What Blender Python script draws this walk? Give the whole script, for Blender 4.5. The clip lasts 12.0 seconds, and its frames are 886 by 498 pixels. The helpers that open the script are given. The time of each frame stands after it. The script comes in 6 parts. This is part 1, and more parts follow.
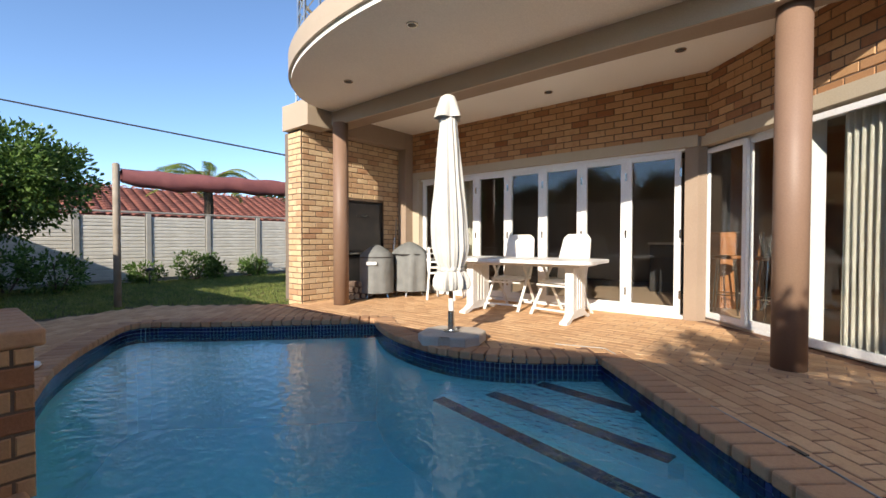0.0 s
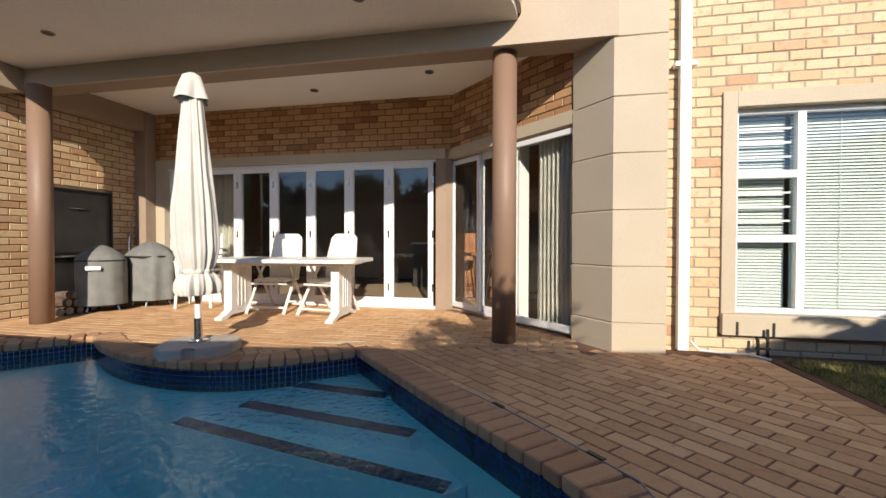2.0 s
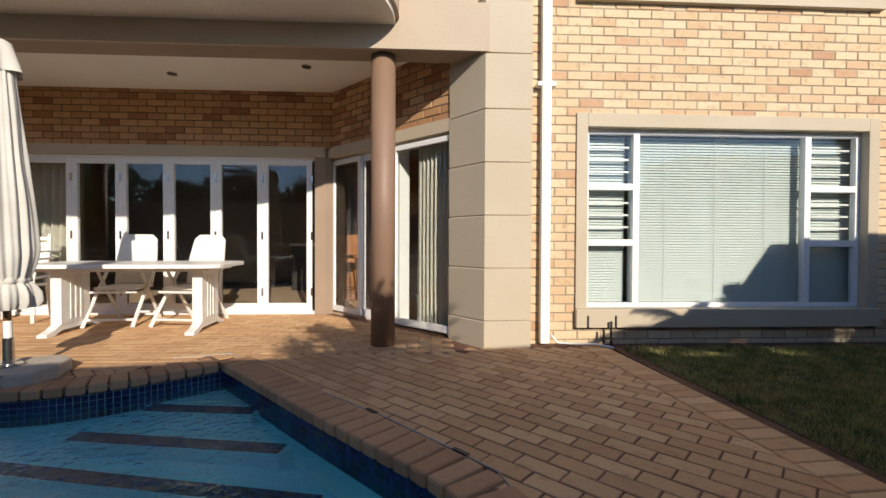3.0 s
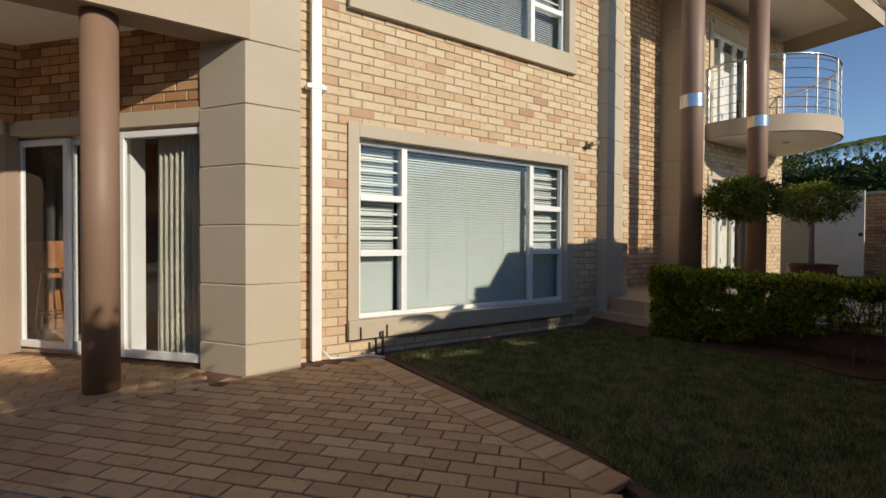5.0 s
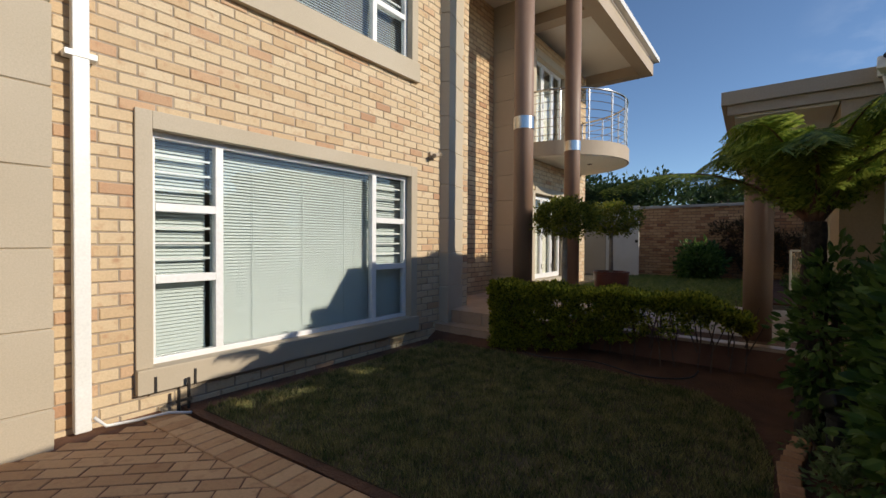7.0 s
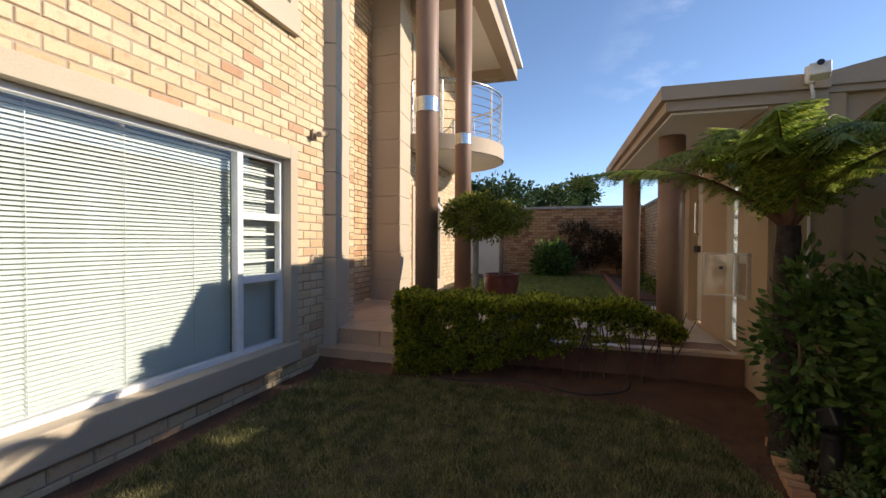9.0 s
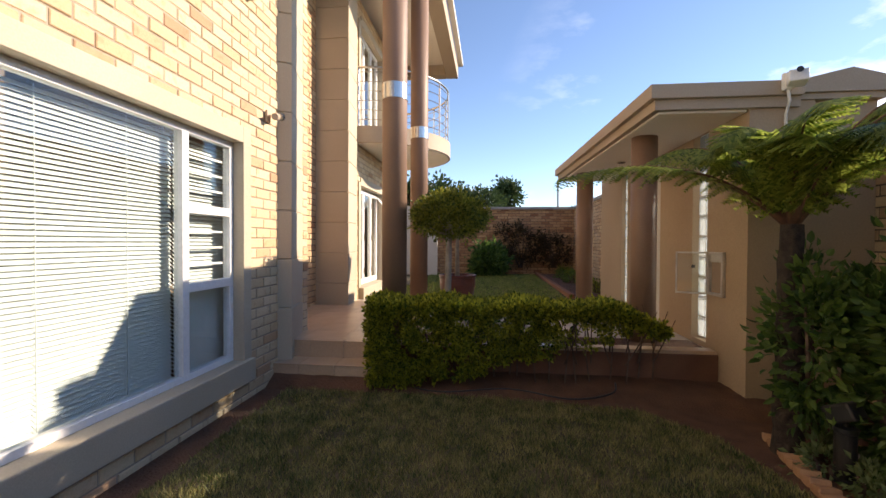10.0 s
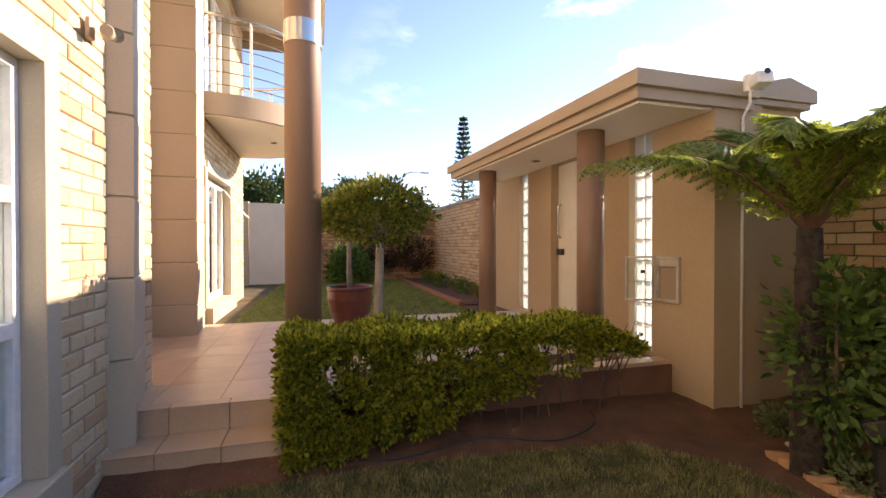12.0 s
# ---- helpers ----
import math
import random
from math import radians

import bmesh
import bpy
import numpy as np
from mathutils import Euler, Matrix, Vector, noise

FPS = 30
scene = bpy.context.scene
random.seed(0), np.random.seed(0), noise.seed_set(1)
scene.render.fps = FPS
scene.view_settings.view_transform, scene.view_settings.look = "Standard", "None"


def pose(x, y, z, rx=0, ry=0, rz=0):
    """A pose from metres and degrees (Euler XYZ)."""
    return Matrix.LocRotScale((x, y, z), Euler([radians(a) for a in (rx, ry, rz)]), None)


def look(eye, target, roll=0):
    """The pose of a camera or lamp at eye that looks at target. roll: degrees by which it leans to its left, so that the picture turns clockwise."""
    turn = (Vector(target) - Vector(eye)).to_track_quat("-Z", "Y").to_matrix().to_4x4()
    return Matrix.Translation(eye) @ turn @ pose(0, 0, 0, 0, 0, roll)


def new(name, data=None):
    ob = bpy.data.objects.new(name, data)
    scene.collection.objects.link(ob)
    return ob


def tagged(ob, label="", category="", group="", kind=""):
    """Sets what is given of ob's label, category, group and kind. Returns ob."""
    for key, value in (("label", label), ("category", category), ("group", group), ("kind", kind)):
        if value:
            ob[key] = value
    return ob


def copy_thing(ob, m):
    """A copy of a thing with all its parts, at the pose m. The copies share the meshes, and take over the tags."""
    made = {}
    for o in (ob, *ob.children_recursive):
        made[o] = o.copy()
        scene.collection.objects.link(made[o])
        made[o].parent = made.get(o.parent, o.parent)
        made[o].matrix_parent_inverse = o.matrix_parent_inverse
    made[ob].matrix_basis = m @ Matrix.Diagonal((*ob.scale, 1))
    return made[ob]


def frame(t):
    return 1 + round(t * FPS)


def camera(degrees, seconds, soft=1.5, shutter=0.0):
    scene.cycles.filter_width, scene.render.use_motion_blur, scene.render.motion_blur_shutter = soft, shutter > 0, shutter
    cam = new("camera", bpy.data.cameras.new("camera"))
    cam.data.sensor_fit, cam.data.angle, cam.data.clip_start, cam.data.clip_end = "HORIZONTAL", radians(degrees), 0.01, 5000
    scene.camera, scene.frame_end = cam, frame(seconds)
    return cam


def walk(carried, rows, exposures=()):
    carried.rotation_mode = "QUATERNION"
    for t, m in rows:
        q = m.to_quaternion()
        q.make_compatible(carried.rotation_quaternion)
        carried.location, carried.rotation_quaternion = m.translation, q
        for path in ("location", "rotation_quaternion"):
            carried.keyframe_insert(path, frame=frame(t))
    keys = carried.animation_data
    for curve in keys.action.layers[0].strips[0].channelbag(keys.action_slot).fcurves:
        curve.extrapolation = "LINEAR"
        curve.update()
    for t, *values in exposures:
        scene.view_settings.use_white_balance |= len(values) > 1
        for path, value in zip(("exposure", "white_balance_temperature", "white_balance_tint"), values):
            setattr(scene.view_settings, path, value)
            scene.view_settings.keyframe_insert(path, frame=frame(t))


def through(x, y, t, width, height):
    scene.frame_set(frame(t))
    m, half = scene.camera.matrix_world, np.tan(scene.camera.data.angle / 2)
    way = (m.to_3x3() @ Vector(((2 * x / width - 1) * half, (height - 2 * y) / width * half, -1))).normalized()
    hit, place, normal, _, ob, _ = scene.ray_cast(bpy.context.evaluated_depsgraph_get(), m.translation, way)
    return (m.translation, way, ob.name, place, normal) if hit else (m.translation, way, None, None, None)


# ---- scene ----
cam = camera(91.21, 12.0)
# t, x, y, z, yaw, pitch, lean to the left
ROWS = [
    (0.0, 0.023, -0.312, 0.958, 40.13, -1.18, 0.05),
    (0.5, 0.056, -0.289, 0.949, 32.82, -1.13, 0.08),
    (1.0, 0.095, -0.280, 0.937, 25.40, -1.09, 0.12),
    (1.5, 0.139, -0.266, 0.925, 18.58, -0.96, 0.21),
    (2.0, 0.189, -0.256, 0.934, 11.78, -0.98, 0.12),
    (2.5, 0.235, -0.244, 0.938, 4.80, -0.84, 0.23),
    (3.0, 0.276, -0.247, 0.960, -2.87, -0.89, 0.27),
    (3.2, 0.288, -0.245, 0.966, -5.93, -0.82, 0.25),
    (4.8, 0.370, -0.120, 1.056, -29.12, -0.86, 0.26),
    (5.0, 0.375, -0.097, 1.068, -31.66, -0.80, 0.27),
    (5.5, 0.412, -0.072, 1.125, -37.59, -0.83, 0.26),
    (6.0, 0.456, -0.007, 1.176, -42.59, -0.79, 0.26),
    (6.5, 0.519, 0.095, 1.226, -47.80, -0.86, 0.27),
    (7.0, 0.638, 0.229, 1.260, -52.54, -0.92, 0.37),
    (7.2, 0.692, 0.325, 1.268, -54.90, -0.86, 0.38),
    (8.8, 1.140, 1.134, 1.300, -71.10, -1.02, 0.28),
    (9.0, 1.178, 1.259, 1.298, -73.13, -0.99, 0.29),
    (9.5, 1.267, 1.587, 1.302, -78.20, -0.88, 0.23),
    (10.0, 1.406, 1.864, 1.286, -83.79, -0.89, 0.28),
    (10.5, 1.576, 2.160, 1.296, -89.43, -0.80, 0.21),
    (11.0, 1.804, 2.402, 1.327, -95.30, -0.88, 0.17),
    (11.5, 2.128, 2.555, 1.327, -101.00, -0.82, 0.06),
    (12.0, 2.480, 2.733, 1.308, -106.14, -0.52, -0.03),
]
EXPOSURES = [(0.0, 0.8, 6400, 10), (1.0, 0.67, 6450, 10), (2.5, 0.42, 6500, 10), (3.5, 0.18, 6500, 10), (5.0, -0.10, 6650, 8), (7.0, -0.06, 6450, 9), (9.0, 0.55, 6750, 13), (10.0, 0.97, 7150, 17), (10.5, 1.03, 7250, 18), (12.0, 1.6, 7900, 22)]
walk(cam, [(t, pose(x, y, z, 90 + pitch, -lean, yaw)) for t, x, y, z, yaw, pitch, lean in ROWS], EXPOSURES)

# ---- light ----
SUN_WAY = Vector((0.33, -1.0, 0.46)).normalized()
ELEV = math.asin(SUN_WAY.z)
world = bpy.data.worlds.new("sky")
scene.world = world
world.use_nodes = True
wn, wl = world.node_tree.nodes, world.node_tree.links
sky = wn.new("ShaderNodeTexSky")
sky.sky_type = "NISHITA"
sky.sun_disc = False
sky.sun_elevation = ELEV
sky.sun_rotation = math.atan2(SUN_WAY.x, SUN_WAY.y)
sky.altitude = 1400
sky.air_density, sky.dust_density, sky.ozone_density = 0.9, 0.2, 3.0
tc = wn.new("ShaderNodeTexCoord")
cloud_map = wn.new("ShaderNodeMapping")
cloud_map.inputs["Scale"].default_value = (1.0, 1.0, 2.6)
cloud = wn.new("ShaderNodeTexNoise")
cloud.inputs["Scale"].default_value, cloud.inputs["Detail"].default_value, cloud.inputs["Roughness"].default_value = 2.4, 10, 0.6
cloud_ramp = wn.new("ShaderNodeValToRGB")
cloud_ramp.color_ramp.elements[0].position, cloud_ramp.color_ramp.elements[1].position = 0.53, 0.82
cloud_mix = wn.new("ShaderNodeMix")
cloud_mix.data_type = "RGBA"
cloud_mix.inputs["B"].default_value = (9.0, 9.2, 9.6, 1)
wl.new(tc.outputs["Generated"], cloud_map.inputs["Vector"])
wl.new(cloud_map.outputs["Vector"], cloud.inputs["Vector"])
wl.new(cloud.outputs["Fac"], cloud_ramp.inputs["Fac"])
side = wn.new("ShaderNodeVectorMath")
side.operation = "DOT_PRODUCT"
side.inputs[1].default_value = (0.74, -0.67, 0.0)
side_span = wn.new("ShaderNodeMapRange")
side_span.inputs["From Min"].default_value, side_span.inputs["From Max"].default_value = 0.70, 0.97
cloud_part = wn.new("ShaderNodeMath")
cloud_part.operation = "MULTIPLY"
wl.new(tc.outputs["Generated"], side.inputs[0])
wl.new(side.outputs["Value"], side_span.inputs["Value"])
wl.new(cloud_ramp.outputs["Color"], cloud_part.inputs[0])
wl.new(side_span.outputs["Result"], cloud_part.inputs[1])
wl.new(cloud_part.outputs["Value"], cloud_mix.inputs["Factor"])
wl.new(sky.outputs["Color"], cloud_mix.inputs["A"])
wl.new(cloud_mix.outputs["Result"], wn["Background"].inputs["Color"])
wn["Background"].inputs["Strength"].default_value = 0.15
sun = new("sun", bpy.data.lights.new("sun", "SUN"))
sun.data.energy, sun.data.angle, sun.data.color = 4.6, radians(0.55), (1.0, 0.89, 0.74)
sun.matrix_world = look((0, 0, 30), Vector((0, 0, 30)) - SUN_WAY)


# ---- materials ----
def material(name, colour, second=None, rough=0.7, scale=6.0, fine=60.0, bump=0.15, metal=0.0, mix=(0.35, 0.65), vary=0.0, island=False, dist=0.01, spec=0.5):
    """A painted or mineral surface: two colours by a coarse noise, fine grain on top, relief, and a random shade by piece."""
    m = bpy.data.materials.new(name)
    m.use_nodes = True
    n, l = m.node_tree.nodes, m.node_tree.links
    b = n["Principled BSDF"]
    co = n.new("ShaderNodeTexCoord")
    big, small = n.new("ShaderNodeTexNoise"), n.new("ShaderNodeTexNoise")
    big.inputs["Scale"].default_value, big.inputs["Detail"].default_value = scale, 6
    small.inputs["Scale"].default_value, small.inputs["Detail"].default_value = fine, 4
    l.new(co.outputs["Object"], big.inputs["Vector"])
    l.new(co.outputs["Object"], small.inputs["Vector"])
    ramp = n.new("ShaderNodeValToRGB")
    ramp.color_ramp.elements[0].position, ramp.color_ramp.elements[1].position = mix
    ramp.color_ramp.elements[0].color = (*colour, 1)
    ramp.color_ramp.elements[1].color = (*(second or [c * 0.82 for c in colour]), 1)
    l.new(big.outputs["Fac"], ramp.inputs["Fac"])
    grain = n.new("ShaderNodeMapRange")
    grain.inputs["To Min"].default_value, grain.inputs["To Max"].default_value = 0.84, 1.14
    l.new(small.outputs["Fac"], grain.inputs["Value"])
    mul = n.new("ShaderNodeMix")
    mul.data_type, mul.blend_type = "RGBA", "MULTIPLY"
    mul.inputs["Factor"].default_value = 1
    l.new(ramp.outputs["Color"], mul.inputs["A"])
    l.new(grain.outputs["Result"], mul.inputs["B"])
    last = mul.outputs["Result"]
    if vary:
        if island:
            rnd = n.new("ShaderNodeNewGeometry").outputs["Random Per Island"]
        else:
            rnd = n.new("ShaderNodeObjectInfo").outputs["Random"]
        span = n.new("ShaderNodeMapRange")
        span.inputs["To Min"].default_value, span.inputs["To Max"].default_value = 1 - vary, 1 + vary
        l.new(rnd, span.inputs["Value"])
        again = n.new("ShaderNodeMix")
        again.data_type, again.blend_type = "RGBA", "MULTIPLY"
        again.inputs["Factor"].default_value = 1
        l.new(last, again.inputs["A"])
        l.new(span.outputs["Result"], again.inputs["B"])
        last = again.outputs["Result"]
    l.new(last, b.inputs["Base Color"])
    rr = n.new("ShaderNodeMapRange")
    rr.inputs["To Min"].default_value, rr.inputs["To Max"].default_value = max(rough - 0.12, 0.02), min(rough + 0.1, 1)
    l.new(big.outputs["Fac"], rr.inputs["Value"])
    l.new(rr.outputs["Result"], b.inputs["Roughness"])
    b.inputs["Metallic"].default_value = metal
    b.inputs["Specular IOR Level"].default_value = spec
    if bump:
        bn = n.new("ShaderNodeBump")
        bn.inputs["Strength"].default_value, bn.inputs["Distance"].default_value = bump, dist
        l.new(small.outputs["Fac"], bn.inputs["Height"])
        l.new(bn.outputs["Normal"], b.inputs["Normal"])
    return m


def brick_material(name, island, tones):
    """Face brick: each brick takes a tone of its own, with flashed blotches, pits and wire-cut relief."""
    m = bpy.data.materials.new(name)
    m.use_nodes = True
    n, l = m.node_tree.nodes, m.node_tree.links
    b = n["Principled BSDF"]
    rnd = n.new("ShaderNodeNewGeometry").outputs["Random Per Island"] if island else n.new("ShaderNodeObjectInfo").outputs["Random"]
    tone = n.new("ShaderNodeValToRGB")
    tone.color_ramp.interpolation = "LINEAR"
    while len(tone.color_ramp.elements) < len(tones):
        tone.color_ramp.elements.new(0.5)
    for e, (at, c) in zip(tone.color_ramp.elements, tones):
        e.position, e.color = at, (*c, 1)
    l.new(rnd, tone.inputs["Fac"])
    geo = n.new("ShaderNodeNewGeometry")
    flash = n.new("ShaderNodeTexNoise")
    flash.inputs["Scale"].default_value, flash.inputs["Detail"].default_value = 13.0, 6
    l.new(geo.outputs["Position"], flash.inputs["Vector"])
    fr = n.new("ShaderNodeMapRange")
    fr.inputs["From Min"].default_value, fr.inputs["From Max"].default_value = 0.55, 0.76
    fr.inputs["To Max"].default_value = 0.6
    l.new(flash.outputs["Fac"], fr.inputs["Value"])
    mixf = n.new("ShaderNodeMix")
    mixf.data_type = "RGBA"
    mixf.inputs["B"].default_value = (0.39, 0.19, 0.10, 1)
    l.new(fr.outputs["Result"], mixf.inputs["Factor"])
    l.new(tone.outputs["Color"], mixf.inputs["A"])
    pit = n.new("ShaderNodeTexNoise")
    pit.inputs["Scale"].default_value, pit.inputs["Detail"].default_value, pit.inputs["Roughness"].default_value = 70, 6, 0.7
    l.new(geo.outputs["Position"], pit.inputs["Vector"])
    pr = n.new("ShaderNodeMapRange")
    pr.inputs["To Min"].default_value, pr.inputs["To Max"].default_value = 0.72, 1.22
    l.new(pit.outputs["Fac"], pr.inputs["Value"])
    mul = n.new("ShaderNodeMix")
    mul.data_type, mul.blend_type = "RGBA", "MULTIPLY"
    mul.inputs["Factor"].default_value = 1
    l.new(mixf.outputs["Result"], mul.inputs["A"])
    l.new(pr.outputs["Result"], mul.inputs["B"])
    l.new(mul.outputs["Result"], b.inputs["Base Color"])
    b.inputs["Roughness"].default_value = 0.85
    b.inputs["Specular IOR Level"].default_value = 0.3
    bn = n.new("ShaderNodeBump")
    bn.inputs["Strength"].default_value, bn.inputs["Distance"].default_value = 0.5, 0.006
    l.new(pit.outputs["Fac"], bn.inputs["Height"])
    l.new(bn.outputs["Normal"], b.inputs["Normal"])
    return m


def glass_material(name, tint, gloss=0.02, wave=0.0, wave_scale=4.0, ior=1.5, murk=0.0, murk_colour=(0.1, 0.4, 0.5), backlit=False, jet=None):
    """Clear sheet: lets light through with a tint, mirrors by the Fresnel law."""
    m = bpy.data.materials.new(name)
    m.use_nodes = True
    n, l = m.node_tree.nodes, m.node_tree.links
    n.remove(n["Principled BSDF"])
    clear, shine, mix = n.new("ShaderNodeBsdfTransparent"), n.new("ShaderNodeBsdfGlossy"), n.new("ShaderNodeMixShader")
    clear.inputs["Color"].default_value = (*tint, 1)
    shine.inputs["Roughness"].default_value = gloss
    shine.inputs["Color"].default_value = (1, 1, 1, 1)
    fre = n.new("ShaderNodeLayerWeight")
    fre.inputs["Blend"].default_value = 0.5
    power, span = n.new("ShaderNodeMath"), n.new("ShaderNodeMapRange")
    power.operation = "POWER"
    power.inputs[1].default_value = 5.0
    span.inputs["To Min"].default_value = ((ior - 1) / (ior + 1)) ** 2
    l.new(fre.outputs["Facing"], power.inputs[0])
    l.new(power.outputs["Value"], span.inputs["Value"])
    l.new(span.outputs["Result"], mix.inputs["Fac"])
    base = clear.outputs["BSDF"]
    if murk:
        dif, mm = n.new("ShaderNodeBsdfTranslucent" if backlit else "ShaderNodeBsdfDiffuse"), n.new("ShaderNodeMixShader")
        dif.inputs["Color"].default_value = (*murk_colour, 1)
        mm.inputs["Fac"].default_value = murk
        l.new(base, mm.inputs[1])
        l.new(dif.outputs["BSDF"], mm.inputs[2])
        base = mm.outputs["Shader"]
    l.new(base, mix.inputs[1])
    l.new(shine.outputs["BSDF"], mix.inputs[2])
    l.new(mix.outputs["Shader"], n["Material Output"].inputs["Surface"])
    if wave:
        co, noi, bn = n.new("ShaderNodeNewGeometry"), n.new("ShaderNodeTexNoise"), n.new("ShaderNodeBump")
        noi.inputs["Scale"].default_value, noi.inputs["Detail"].default_value = wave_scale, 3
        bn.inputs["Strength"].default_value, bn.inputs["Distance"].default_value = 1.0, wave
        l.new(co.outputs["Position"], noi.inputs["Vector"])
        high = noi.outputs["Fac"]
        if jet:
            # choppy water where the inlet stirs it
            far, span2, chop, mul, add = n.new("ShaderNodeVectorMath"), n.new("ShaderNodeMapRange"), n.new("ShaderNodeTexNoise"), n.new("ShaderNodeMath"), n.new("ShaderNodeMath")
            far.operation, mul.operation = "DISTANCE", "MULTIPLY"
            far.inputs[1].default_value = jet
            span2.inputs["From Min"].default_value, span2.inputs["From Max"].default_value = 0.25, 1.25
            span2.inputs["To Min"].default_value, span2.inputs["To Max"].default_value = 3.0, 0.0
            chop.inputs["Scale"].default_value, chop.inputs["Detail"].default_value = 21.0, 2
            l.new(co.outputs["Position"], far.inputs[0])
            l.new(co.outputs["Position"], chop.inputs["Vector"])
            l.new(far.outputs["Value"], span2.inputs["Value"])
            l.new(chop.outputs["Fac"], mul.inputs[0])
            l.new(span2.outputs["Result"], mul.inputs[1])
            l.new(high, add.inputs[0])
            l.new(mul.outputs["Value"], add.inputs[1])
            high = add.outputs["Value"]
        l.new(high, bn.inputs["Height"])
        l.new(bn.outputs["Normal"], shine.inputs["Normal"])
        l.new(bn.outputs["Normal"], fre.inputs["Normal"])
    return m


def leaf_material(name, dark, light, through=0.35, rough=0.45, patch=0.0):
    m = bpy.data.materials.new(name)
    m.use_nodes = True
    n, l = m.node_tree.nodes, m.node_tree.links
    b = n["Principled BSDF"]
    rnd = n.new("ShaderNodeNewGeometry").outputs["Random Per Island"]
    ramp = n.new("ShaderNodeValToRGB")
    ramp.color_ramp.elements[0].color, ramp.color_ramp.elements[1].color = (*dark, 1), (*light, 1)
    if patch:
        geo, noi, span, add = n.new("ShaderNodeNewGeometry"), n.new("ShaderNodeTexNoise"), n.new("ShaderNodeMapRange"), n.new("ShaderNodeMath")
        noi.inputs["Scale"].default_value, noi.inputs["Detail"].default_value = 6.5, 6
        span.inputs["From Min"].default_value, span.inputs["From Max"].default_value = 0.35, 0.65
        span.inputs["To Min"].default_value, span.inputs["To Max"].default_value = -patch, patch
        l.new(geo.outputs["Position"], noi.inputs["Vector"])
        l.new(noi.outputs["Fac"], span.inputs["Value"])
        l.new(span.outputs["Result"], add.inputs[0])
        l.new(rnd, add.inputs[1])
        rnd = add.outputs["Value"]
    l.new(rnd, ramp.inputs["Fac"])
    l.new(ramp.outputs["Color"], b.inputs["Base Color"])
    b.inputs["Roughness"].default_value = rough
    b.inputs["Specular IOR Level"].default_value = 0.35
    tr, mix = n.new("ShaderNodeBsdfTranslucent"), n.new("ShaderNodeMixShader")
    l.new(ramp.outputs["Color"], tr.inputs["Color"])
    mix.inputs["Fac"].default_value = through
    l.new(b.outputs["BSDF"], mix.inputs[1])
    l.new(tr.outputs["BSDF"], mix.inputs[2])
    l.new(mix.outputs["Shader"], n["Material Output"].inputs["Surface"])
    return m


YELLOW = [(0.0, (0.54, 0.38, 0.225)), (0.25, (0.60, 0.455, 0.285)), (0.82, (0.64, 0.51, 0.34)), (0.94, (0.56, 0.37, 0.225)), (1.0, (0.44, 0.26, 0.155))]
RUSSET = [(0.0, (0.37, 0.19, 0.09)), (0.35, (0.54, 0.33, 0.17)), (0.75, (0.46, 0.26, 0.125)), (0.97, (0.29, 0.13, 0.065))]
M_BRICK, M_BRICK_S = brick_material("face_brick", False, YELLOW), brick_material("face_brick_joined", True, YELLOW)
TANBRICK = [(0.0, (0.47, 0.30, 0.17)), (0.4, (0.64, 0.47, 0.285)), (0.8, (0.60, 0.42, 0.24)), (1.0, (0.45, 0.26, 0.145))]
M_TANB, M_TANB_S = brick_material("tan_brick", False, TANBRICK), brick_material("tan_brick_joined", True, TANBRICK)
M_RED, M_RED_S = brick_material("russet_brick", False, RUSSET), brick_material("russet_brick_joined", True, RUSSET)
M_MORTAR = material("mortar", (0.39, 0.32, 0.245), (0.30, 0.245, 0.185), 0.95, 5, 90, 0.4)
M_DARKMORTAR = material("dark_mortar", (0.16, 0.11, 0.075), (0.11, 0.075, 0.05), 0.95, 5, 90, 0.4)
M_PLASTER = material("beige_plaster", (0.48, 0.41, 0.31), (0.455, 0.385, 0.285), 0.8, 1.3, 120, 0.12, dist=0.004)
M_SOFFIT = material("cream_soffit_paint", (0.84, 0.79, 0.71), (0.80, 0.75, 0.67), 0.85, 1.0, 80, 0.06)
M_BROWN = material("brown_column_paint", (0.26, 0.165, 0.11), (0.23, 0.14, 0.095), 0.55, 2.0, 90, 0.05)
M_BEAM = material("taupe_beam_paint", (0.33, 0.25, 0.18), (0.30, 0.22, 0.16), 0.8, 1.5, 90, 0.08)
M_WHITE = material("white_aluminium", (0.80, 0.80, 0.80), (0.76, 0.76, 0.75), 0.35, 2, 40, 0.0)
M_BLOCK = glass_material("glass_block", (0.84, 0.90, 0.92), 0.10, 0.01, 22.0, 1.5, 0.40, (0.86, 0.92, 0.95), True)
M_PALEMORTAR = material("white_block_mortar", (0.62, 0.62, 0.60), (0.52, 0.52, 0.50), 0.9, 8, 90, 0.2)
M_PVC = material("white_plastic", (0.80, 0.79, 0.76), (0.74, 0.73, 0.69), 0.4, 5, 60, 0.03)
M_GLASS = glass_material("window_glass", (0.93, 0.95, 0.94))
M_DARKGLASS = glass_material("tinted_glass", (0.62, 0.64, 0.62))
M_WATER = glass_material("pool_water", (0.56, 0.88, 0.88), 0.010, 0.009, 13.0, 1.33, 0.045, (0.26, 0.78, 0.78), jet=(-1.15, 2.30, 0.0))
M_POOL = material("pool_plaster", (0.41, 0.74, 0.79), (0.375, 0.70, 0.76), 0.8, 1.2, 30, 0.1)
